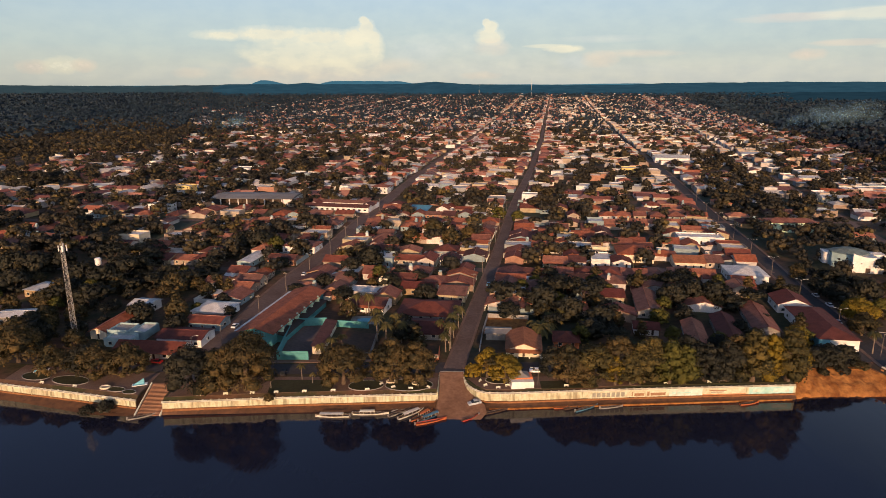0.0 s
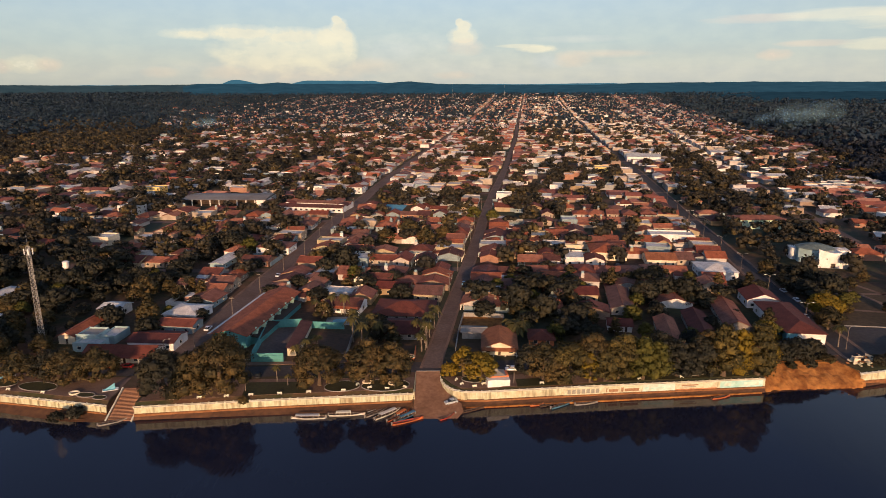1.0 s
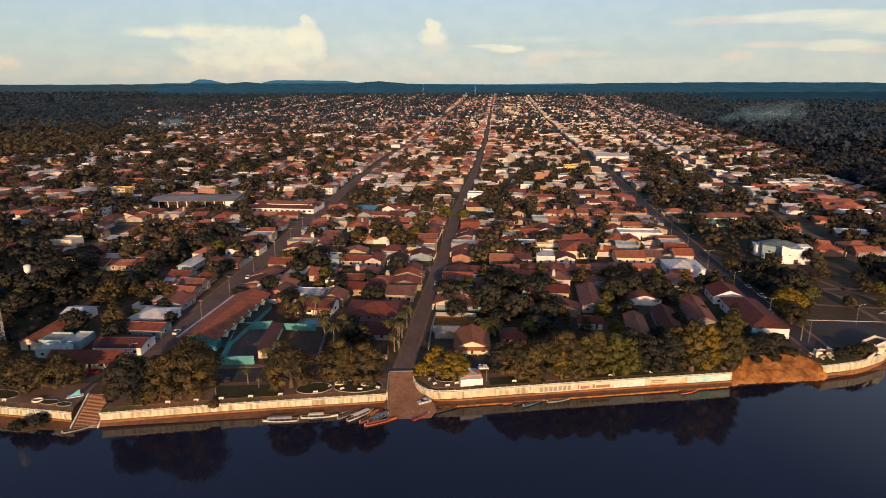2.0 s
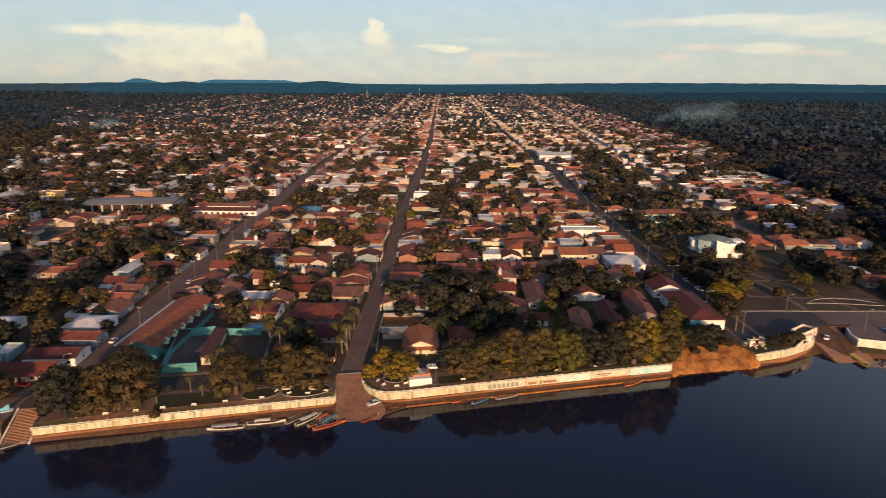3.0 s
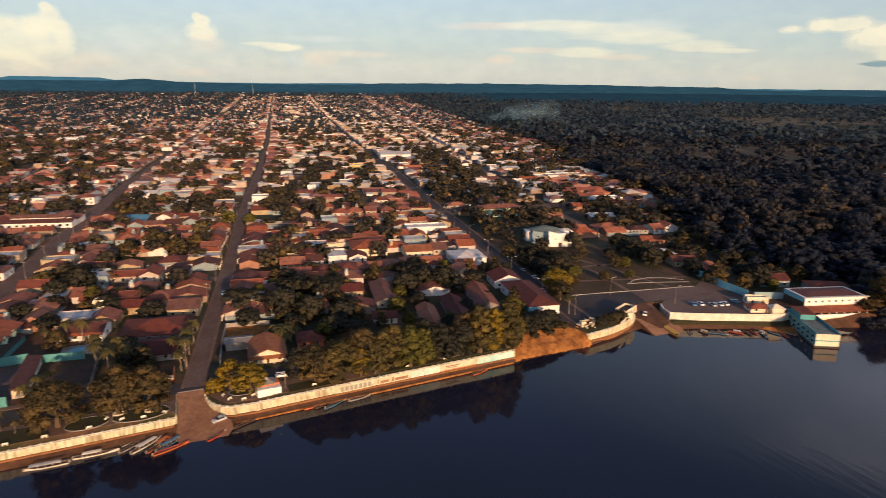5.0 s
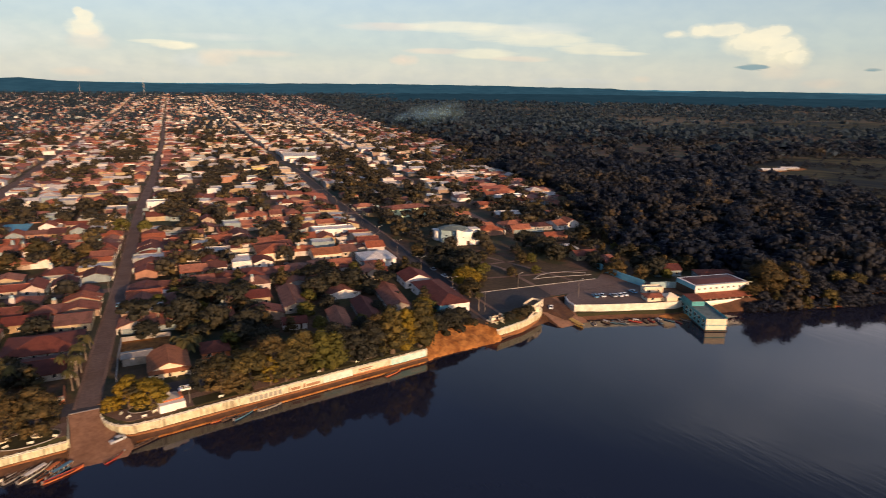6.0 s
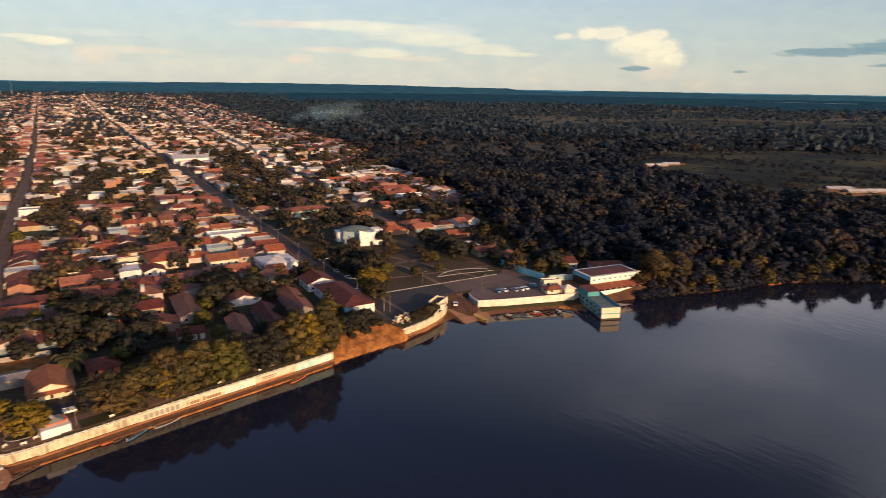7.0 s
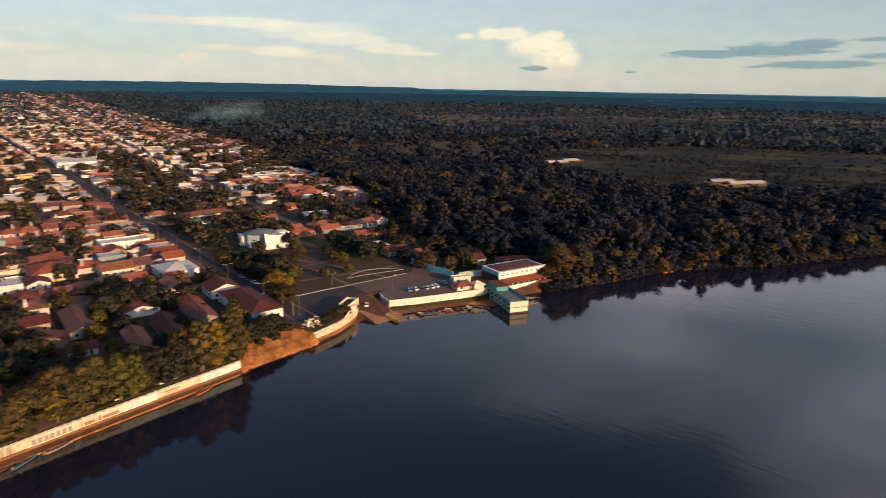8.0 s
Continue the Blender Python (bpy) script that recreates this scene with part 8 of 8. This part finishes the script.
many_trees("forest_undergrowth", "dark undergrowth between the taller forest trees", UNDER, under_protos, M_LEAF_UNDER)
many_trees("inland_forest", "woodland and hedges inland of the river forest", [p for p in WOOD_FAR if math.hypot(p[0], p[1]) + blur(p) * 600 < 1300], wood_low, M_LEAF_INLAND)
far_wood = [leaf_cards(490 + k, lobes(490 + k, 11, 9.0, "round", 5), 8, 6.4) for k in range(3)]
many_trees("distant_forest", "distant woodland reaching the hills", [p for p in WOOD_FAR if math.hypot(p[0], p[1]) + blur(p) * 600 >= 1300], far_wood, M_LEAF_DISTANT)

# ---- lattice mast ----
mast = thing("lattice_mast", "tall galvanised lattice mast with antennas", "mast", m=spot(-143.5, 222.4, 20))
HT = 37.0
legs = [(math.cos(t), math.sin(t)) for t in (math.pi / 2, math.pi * 7 / 6, math.pi * 11 / 6)]
for lx, ly in legs:
    part("leg", Shape().tube([(lx * 1.1, ly * 1.1, 0), (lx * 0.75, ly * 0.75, HT)], [0.1, 0.07], 5), M_STEEL, mast)
br = Shape()
for k in range(24):
    z0, z1 = HT * k / 24, HT * (k + 1) / 24
    r0, r1 = 1.1 - 0.35 * k / 24, 1.1 - 0.35 * (k + 1) / 24
    for i in range(3):
        (ax, ay), (bx, by) = legs[i], legs[(i + 1) % 3]
        br.tube([(ax * r0, ay * r0, z0), (bx * r1, by * r1, z1)], [0.05, 0.05], 4)
        br.tube([(bx * r0, by * r0, z0), (ax * r1, ay * r1, z1)], [0.05, 0.05], 4)
        br.tube([(ax * r1, ay * r1, z1), (bx * r1, by * r1, z1)], [0.045, 0.045], 4)
part("bracing", br, M_STEEL, mast)
part("spike", Shape().tube([(0, 0, HT), (0, 0, HT + 4)], [0.06, 0.03], 5), M_STEEL, mast)
for k in range(4):
    t = k * 1.6
    part("antenna", Shape().box(-0.25, 0.25, -0.12, 0.12, 0, 2.2), M_WHITE, mast, "white panel antenna", m=pose(1.3 * math.cos(t), 1.3 * math.sin(t), HT - 3.0, 0, 0, math.degrees(t) + 90))
wt = thing("water_tower", "white cup-shaped water tower on a column", "water tower", m=spot(-172, 292, 0))
part("column", Shape().tube([(0, 0, 0), (0, 0, 9)], [0.75, 0.6], 10), M_CONCRETE, wt)
part("tank", Shape().tube([(0, 0, 8.6), (0, 0, 9.6), (0, 0, 12.2), (0, 0, 12.6)], [0.6, 1.4, 1.5, 1.0], 14), M_WHITE, wt)

# thin masts far back in the town
for x, y, hh in ((430, 3900, 95), (120, 3800, 80), (1000, 3560, 30)):
    z = float(far_rise(x, y))
    fm = thing("lattice_mast", "slender far-off radio mast", "mast", m=pose(x, y, z))
    part("pole", Shape().tube([(0, 0, 0), (0, 0, hh)], [0.9, 0.45], 4), M_STEEL, fm)

# a lake before the far ridge
lake = Shape().add([(r * math.sin(radians(q)), r * math.cos(radians(q)), 50.5) for r in (3830, 3890) for q in (64.9, 66.5, 68.5, 70.2, 71.6)],
                   [(i, i + 1, i + 6, i + 5) for i in range(4)])
setting("lake", lake, surface("lake_water", (0.20, 0.24, 0.26), (0.26, 0.30, 0.32), 0.01, 0.15, 0.0, spec=0.5), "pale far lake before the wooded ridge", "lake")


# ---- smoke of burning fields ----
def smoke_material():
    m, n, l, b = material("thin_smoke", 1.0, 0.0, 0.0)
    b.inputs["Base Color"].default_value = (0.17, 0.31, 0.41, 1)
    pos = n.new("ShaderNodeNewGeometry").outputs["Position"]
    mp = n.new("ShaderNodeMapping")
    mp.inputs["Scale"].default_value = (0.35, 0.35, 1.0)
    l.new(pos, mp.inputs[0])
    wisp = ramp(n, [(0.38, (0, 0, 0)), (0.75, (0.22,) * 3)])
    l.new(noise_node(n, l, 0.07, 5, mp.outputs[0], 0.6).outputs[0], wisp.inputs[0])
    l.new(wisp.outputs[0], b.inputs["Alpha"])
    return m


M_SMOKE = smoke_material()


def smoke_plume(label, x, y, length, height, drift, puffs, seed):
    """Thin smoke drifting away from its foot in a row of overlapping wisps."""
    r = random.Random(seed)
    root = thing("smoke_plume", label, "smoke", m=pose(x, y, float(far_rise(x, y)), 0, 0, drift))
    for k in range(puffs):
        q = (k + 0.5) / puffs
        sx, sy, sz = length * (0.16 + 0.12 * q), length * 0.10 * (1 + q), height * (0.22 + 0.2 * q)
        cx, cy, cz = length * q, r.uniform(-0.08, 0.08) * length, height * (0.2 + 0.55 * q ** 0.7) + r.uniform(-0.1, 0.1) * height
        s = Shape()
        N, K = 14, 8
        for i in range(K + 1):
            for j in range(N):
                d = Vector((math.cos(2 * math.pi * j / N) * math.sin(math.pi * i / K), math.sin(2 * math.pi * j / N) * math.sin(math.pi * i / K), math.cos(math.pi * i / K)))
                g_ = 1 + 0.3 * noise.noise(d * 1.6 + Vector((k * 3.1, seed, 0)))
                s.v.append((cx + d.x * sx * g_, cy + d.y * sy * g_, max(0.5, cz + d.z * sz * g_)))
        for i in range(K):
            s.f += [(i * N + j, (i + 1) * N + j, (i + 1) * N + (j + 1) % N, i * N + (j + 1) % N) for j in range(N)]
        s.k = [0] * len(s.f)
        part("wisp", s, M_SMOKE, root, smooth=True)


smoke_plume("thin bluish smoke over the wood", 715, 1400, 170, 58, -80, 6, 3)
smoke_plume("thin bluish smoke rising among houses", -492, 1345, 62, 34, 60, 4, 8)

# ---- boats ----
def paint(name, c):
    return surface(name, tuple(v * 0.75 for v in c), c, 2.0, 0.6, 0.05, (0.6, 0.5, 0.42), 0.6, 0.6)


P_WHITE, P_ORANGE, P_BLUE, P_GREY, P_DARK, P_YELLOW, P_RED = (paint("boat_paint_" + n_, c) for n_, c in (("white", (0.68, 0.64, 0.56)), ("orange", (0.52, 0.15, 0.05)), ("blue", (0.08, 0.2, 0.3)), ("grey", (0.3, 0.28, 0.26)),
    ("brown", (0.10, 0.06, 0.04)), ("yellow", (0.65, 0.4, 0.08)), ("red", (0.4, 0.06, 0.04))))


def boat(x0, y0, x1, y1, width, hullm, label, canopy=None, inner=None, z=WATER):
    """A long river boat from stern (x0, y0) to bow (x1, y1)."""
    ln = math.hypot(x1 - x0, y1 - y0)
    root = thing("boat", label, "boat", group="river boats", m=pose((x0 + x1) / 2, (y0 + y1) / 2, z, 0, 0, math.degrees(math.atan2(y1 - y0, x1 - x0))))
    s, inn = Shape(), Shape()
    N = 12
    for i in range(N + 1):
        q = i / N
        hw = width / 2 * (0.72 + 0.28 * math.sin(math.pi * min(1, q * 1.2))) * (1 - max(0, (q - 0.55) / 0.45) ** 2.2 * 0.97)
        sheer = 0.42 + 0.55 * max(0, q - 0.5) ** 2 * 4 * 0.6 + 0.12 * (1 - q) ** 3
        x = -ln / 2 + ln * q
        s.v += [(x, -hw, sheer), (x, -hw * 0.72, -0.15 + 0.3 * max(0, q - 0.8)), (x, hw * 0.72, -0.15 + 0.3 * max(0, q - 0.8)), (x, hw, sheer), (x, hw * 0.88, sheer), (x, hw * 0.66, 0.12 + 0.4 * max(0, q - 0.7)), (x, -hw * 0.66, 0.12 + 0.4 * max(0, q - 0.7)), (x, -hw * 0.88, sheer)]
    for i in range(N):
        for k in range(8):
            a_, b_ = i * 8 + k, i * 8 + (k + 1) % 8
            s.f.append((a_, a_ + 8, b_ + 8, b_))
            s.k.append(1 if k in (4, 5, 6) else 0)
    s.f += [tuple(range(8)), tuple(range(N * 8, N * 8 + 8))[::-1]]
    s.k += [0, 0]
    part("hull", s, (hullm, inner or P_DARK), root)
    for k in range(4 if ln > 6 else 2):
        xx = -ln * 0.32 + ln * 0.17 * k
        part("thwart", Shape().box(xx - 0.14, xx + 0.14, -width * 0.36, width * 0.36, 0.34, 0.4), M_WOOD, root)
    if canopy:
        cm_, x_a, x_b = canopy
        cp_ = part("canopy", Shape().extrude([(-width * 0.42, 1.12), (-width * 0.2, 1.24), (width * 0.2, 1.24), (width * 0.42, 1.12), (width * 0.42, 1.17), (width * 0.2, 1.3), (-width * 0.2, 1.3), (-width * 0.42, 1.17)], ln * x_a, ln * x_b, "x"), cm_, root)
        for k in range(5):
            for sd in (-1, 1):
                xx = ln * (x_a + (x_b - x_a) * k / 4) * 0.98
                part("canopy_post", Shape().box(xx - 0.04, xx + 0.04, sd * width * 0.38 - 0.03, sd * width * 0.38 + 0.03, 0.35, 1.16), M_RAIL, cp_)
    if ln > 7:
        part("outboard_motor", Shape().box(-0.25, 0.15, -0.18, 0.18, 0.3, 0.95).box(-0.3, -0.12, -0.06, 0.06, -0.4, 0.3), P_GREY, root, m=pose(-ln / 2 - 0.05, 0, 0))
    return root


boat(-32.8, 174.5, -43.1, 174.3, 1.9, P_WHITE, "white passenger boat with a long pale canopy", (M_METAL_ROOF, -0.32, 0.36))
boat(-32.0, 175.9, -21.1, 176.4, 1.8, P_WHITE, "long open white boat with a thin canopy frame", (M_RAIL, -0.3, 0.1))
boat(-20.7, 177.8, -16.0, 181.2, 1.5, P_GREY, "grey wooden canoe drawn up at the bank")
boat(-18.0, 173.1, -10.6, 179.5, 1.8, P_WHITE, "white covered boat beside the ramp", (M_METAL_ROOF, -0.3, 0.3))
boat(-14.2, 171.8, -7.8, 178.8, 1.5, P_ORANGE, "orange and white boat beside the ramp", (P_ORANGE, -0.1, 0.3))
boat(-11.9, 171.6, -4.8, 177.5, 1.5, P_BLUE, "blue covered boat beside the ramp", (P_BLUE, -0.3, 0.3))
boat(-12.6, 169.9, -3.5, 173.7, 1.5, P_ORANGE, "long orange wooden canoe beside the ramp", None, P_RED)
boat(-20.9, 174.4, -14.5, 180.1, 1.4, P_GREY, "grey canoe among the moored boats")
boat(1.2, 172.2, 6.0, 176.0, 1.3, P_RED, "dark red canoe at the foot of the ramp")
boat(6.3, 176.0, 15.7, 180.0, 1.2, P_DARK, "dark wooden canoe beside the ledge")
boat(29.5, 180.6, 33.8, 181.5, 1.1, P_ORANGE, "small orange canoe under the wall")
boat(32.5, 180.0, 38.1, 182.3, 1.2, P_DARK, "dark canoe under the wall")
boat(35.7, 178.7, 43.5, 183.1, 1.3, P_BLUE, "blue canoe under the wall")
boat(43.7, 180.9, 51.1, 182.5, 1.2, P_GREY, "grey canoe under the wall")
boat(87.8, 184.0, 94.4, 186.0, 1.3, P_ORANGE, "orange canoe moored under the wall")
boat(-98.7, 171.1, -91.8, 174.6, 1.5, P_GREY, "pair of grey canoes below the stairs")
boat(-109.0, 175.0, -99.5, 175.2, 1.2, P_DARK, "narrow dark canoe below the river wall")
boat(-88.8, 175.4, -81.6, 175.9, 1.2, P_ORANGE, "brown-orange canoe under the river wall")
boat(181.5, 199.5, 179.6, 186.0, 3.0, P_YELLOW, "large yellow covered barge at the port ramp", (P_YELLOW, -0.45, 0.42))
prng = random.Random(4)
for k in range(13):
    bx, by = 188 + 3.1 * k, 190.5 - 1.3 * k
    t = prng.uniform(1.9, 2.9)
    ln = prng.uniform(5, 8)
    bx, by, sl_ = bx + prng.uniform(-1, 1), by + prng.uniform(-1.2, 0.8), prng.uniform(-0.3, 0.7)
    boat(bx + sl_ * ln, by - ln * 0.7, bx, by + 0.5, 1.5, prng.choice((P_GREY, P_BLUE, P_DARK, P_WHITE, P_RED, P_BLUE)), "small river boat moored below the quay", (M_METAL_ROOF, -0.25, 0.2) if k % 4 == 1 else None)
for k, (bx, by) in enumerate([(293, 154), (301, 152), (309, 149), (321, 146), (337, 139)]):
    boat(bx, by, bx + 7, by - 3.0, 1.3, (P_DARK, P_ORANGE, P_GREY)[k % 3], "canoe moored along the wooded bank", (M_METAL_ROOF, -0.3, 0.25) if k == 4 else None)
boat(268, 167, 277, 165.5, 2.2, P_RED, "red wooden boat below the hotel")

# ---- cars ----
def car(x, y, turn, colour, label, z=0.1, tilt=0.0):
    root = thing("car", label, "car", group="parked cars", m=pose(x, y, z, 0, 0, turn) @ pose(0, 0, 0, 0, tilt, 0))
    part("body", Shape().extrude([(-0.84, 0.3), (0.84, 0.3), (0.86, 0.62), (0.8, 0.88), (-0.8, 0.88), (-0.86, 0.62)], -2.05, 2.05, "x"), colour, root)
    cb = Shape().add([(-1.5, -0.78, 0.88), (0.95, -0.78, 0.88), (0.95, 0.78, 0.88), (-1.5, 0.78, 0.88), (-1.0, -0.62, 1.42), (0.25, -0.62, 1.42), (0.25, 0.62, 1.42), (-1.0, 0.62, 1.42)],
                     [(0, 1, 5, 4), (1, 2, 6, 5), (2, 3, 7, 6), (3, 0, 4, 7)])
    part("glazing", cb, M_GLASS, root)
    part("roof", Shape().box(-1.02, 0.27, -0.63, 0.63, 1.40, 1.47), colour, root)
    for wx in (-1.3, 1.3):
        for wy in (-0.8, 0.8):
            wl = part("wheel", Shape().tube([(wx, wy - 0.09, 0.31), (wx, wy + 0.09, 0.31)], [0.31, 0.31], 10), M_DARK, root)
            part("rim", Shape().tube([(wx, wy - 0.1, 0.31), (wx, wy + 0.1, 0.31)], [0.17, 0.17], 8), M_STEEL, wl, "steel rim")
    return root


C_WHITE, C_SILVER, C_RED, C_BLACK, C_BLUE = (surface("car_paint_" + n_, c, tuple(min(1, v * 1.1) for v in c), 0.5, 0.3, 0.0, (0.8, 0.75, 0.7), 0.5, 0.4, spec=0.5) for n_, c in
    (("white", (0.72, 0.72, 0.72)), ("silver", (0.4, 0.42, 0.44)), ("red", (0.45, 0.02, 0.015)), ("black", (0.02, 0.02, 0.024)), ("blue", (0.1, 0.25, 0.4))))
for nd in C_BLACK.node_tree.nodes:
    if nd.type == "BSDF_PRINCIPLED":
        nd.inputs["Roughness"].default_value, nd.inputs["Specular IOR Level"].default_value = 0.6, 0.15
car(5.0, 180.8, 200, C_SILVER, "silver car parked on the boat ramp", z=-3.45, tilt=3)
car(25.5, 196.5, 178, C_WHITE, "white car parked by the kiosk")
car(-57.5, 193.4, 96, C_BLACK, "dark car parked beside the park", z=0.1)
car(-108.2, 200.8, 170, C_RED, "red car parked in front of the arcade")
car(-103.4, 201.2, 172, C_RED, "red car parked in front of the arcade")
for k, (x, y, c) in enumerate([(203.3, 204.2, C_BLUE), (206.6, 203.2, C_WHITE), (211, 200.6, C_SILVER), (214, 199.8, C_WHITE), (216.8, 199.6, C_WHITE), (223.5, 200.5, C_BLUE)]):
    car(x, y, 72 + 3 * k, c, ("white", "blue", "silver")[(C_WHITE, C_BLUE, C_SILVER).index(c)] + " car parked on the quay", z=0.16)
car(178.5, 205.5, 49, C_WHITE, "white car on the port ramp", z=-1.55, tilt=0)
for x, y, c, t in [(159.0, 264.7, C_WHITE, 84), (151.0, 244.2, C_SILVER, 84), (160.0, 277.7, C_SILVER, 84), (14.3, 291.9, C_BLUE, 84), (14.4, 284.0, C_BLACK, 84), (-87.7, 235.3, C_WHITE, 84), (96.7, 322.6, C_BLACK, 0), (-173.2, 249.9, C_WHITE, 20), (-77.2, 307.2, C_WHITE, 84)]:
    car(x, y, t, c, {C_WHITE: "white", C_SILVER: "silver", C_BLUE: "blue", C_BLACK: "black"}[c] + " car parked along the street")

# ---- street lamps and poles ----
def street_lamp(x, y, turn, hgt=8.5, double=False):
    root = thing("street_lamp", "concrete street lamp post with curved arm", "street lamp", group="street lamps", m=spot(x, y, turn))
    part("post", Shape().tube([(0, 0, 0), (0, 0, hgt)], [0.11, 0.07], 7), M_WOOD, root)
    for s in ((1, -1) if double else (1,)):
        ar_ = part("arm", Shape().tube([(0, 0, hgt - 0.4), (s * 0.8, 0, hgt + 0.25), (s * 1.9, 0, hgt + 0.4)], [0.05, 0.045, 0.04], 5), M_STEEL, root)
        part("lamp_head", Shape().box(s * 2.2 - 0.4, s * 2.2 + 0.4, -0.14, 0.14, hgt + 0.32, hgt + 0.46), M_RAIL, ar_)
    return root


def power_pole(x, y, turn):
    root = thing("power_pole", "grey power pole with crossarm", "pole", group="power poles", m=spot(x, y, turn))
    part("post", Shape().tube([(0, 0, 0), (0, 0, 9.5)], [0.14, 0.09], 7), M_WOOD, root)
    ca_ = part("crossarm", Shape().box(-1.1, 1.1, -0.07, 0.07, 8.8, 8.96), M_WOOD, root)
    for k in (-0.95, -0.35, 0.35, 0.95):
        part("insulator", Shape().tube([(k, 0, 8.96), (k, 0, 9.16)], [0.05, 0.04], 5), M_RAIL, ca_)
    return root


for i in (9, 10):
    for k in range(9):
        v = 214 + 33 * k
        power_pole(float(street_x(i, v)) + (-3.9 if i == 10 else 4.6), v, math.degrees(turn_at(v)))
for k in range(8):
    v = 236 + 38 * k
    street_lamp(float(street_x(11, v)) - 4.6, v, math.degrees(turn_at(v)), 9.0, double=True)
street_lamp(147.5, 211.8, 0, 8.5)
street_lamp(25.2, 187.5, 180, 5.5), street_lamp(-61.5, 190.5, 0, 7)
street_lamp(196.5, 208, 0, 8), street_lamp(178, 229, 0, 8), street_lamp(-92.5, 205.8, 0, 8)

# ---- park furniture ----
bench_s = Shape().box(-0.95, 0.95, -0.26, 0.26, 0.34, 0.46).box(-0.8, -0.55, -0.24, 0.24, 0, 0.34).box(0.55, 0.8, -0.24, 0.24, 0, 0.34).box(-0.95, 0.95, 0.2, 0.28, 0.46, 0.95)
BENCH = bench_s.mesh("bench", M_RAIL)
for x, y, t in [(-79.5, 178.0, 3), (-71.5, 178.7, 3), (-63.5, 179.5, 3), (-56.3, 180.2, 4), (-47.7, 180.9, 4), (-38.9, 181.7, 4), (-28.4, 182.6, 4), (-20.4, 184.4, 30), (-14.9, 183.6, 0), (-9.5, 184.6, -30), (-24.4, 186.6, 60), (-133, 185.3, -12), (-121, 183.0, -12), (8.6, 186.3, 40), (12.5, 184.6, 10),
                (15.5, 186.2, 20), (7.0, 189.6, 60), (34, 186.4, 5), (66, 189, 5), (80, 190, 5)]:
    b_ = tagged(new("bench", BENCH), "white concrete park bench with backrest", "bench", "park benches")
    b_.matrix_basis = pose(x, y, 0.06, 0, 0, t) @ Matrix.Scale(0.75, 4)


def flower_bed(cx, cy, rx, ry, turn=0.0):
    root = thing("flower_bed", "oval lawn bed with a pale kerb", "flower bed", group="flower beds", m=spot(cx, cy, turn) @ pose(0, 0, 0.06))
    ring = [(rx * math.cos(t), ry * math.sin(t)) for t in np.linspace(0, 2 * math.pi, 29)]
    part("kerb", Shape().wallrun(ring, 0.16, 0, 0.22), M_CONCRETE, root, "pale worn kerb")
    part("grass", Shape().prism([(x * 0.97, y * 0.97) for x, y in ring[:-1]], 0, 0.14), M_GRASS, root)


flower_bed(-29.2, 185.8, 5.6, 3.6, 8), flower_bed(-15.6, 186.4, 7.6, 4.2, 3), flower_bed(12.2, 190.0, 3.6, 2.2, -10), flower_bed(-138, 190.5, 5.0, 3.0, -12), flower_bed(-125, 187.5, 6.5, 3.0, -12), flower_bed(-107, 181.5, 3.0, 1.5, -10),
flower_bed(-102, 179.8, 2.2, 1.3, -10), flower_bed(85, 193, 3.5, 1.8, 5)
for cx, cy in ((-21.5, 188.3), (-13.2, 187.2), (-111, 182.5)):
    pl_ = thing("tree_planter", "round white masonry ring round a tree trunk", "planter", m=spot(cx, cy))
    part("ring", Shape().wallrun([(1.5 * math.cos(t), 1.1 * math.sin(t)) for t in np.linspace(0, 2 * math.pi, 17)], 0.25, 0.05, 0.6), M_CREAM, pl_)
for x, y, t in ((-101.2, 185.0, 20), (-139, 194.5, 25)):
    mo = thing("monument", "white wedge-shaped monument with a blue panel", "monument", m=spot(x, y, t) @ Matrix.Scale(0.7, 4))
    part("base", Shape().box(-3.2, 3.2, -1.3, 1.3, 0.05, 0.3), M_WHITE, mo)
    part("wedge", Shape().extrude([(-1.0, 0.3), (1.0, 0.3), (0.9, 0.5), (-0.1, 0.5)], -2.9, 2.0, "x").add([(-2.4, -0.2, 0.5), (2.0, -0.2, 0.5), (2.0, 0.3, 0.5), (2.0, -0.2, 3.0), (2.0, 0.3, 3.0), (-2.4, 0.3, 0.5)],
         [(0, 1, 3), (5, 4, 2), (1, 2, 4, 3), (0, 3, 4, 5)]), M_BLUE, mo)
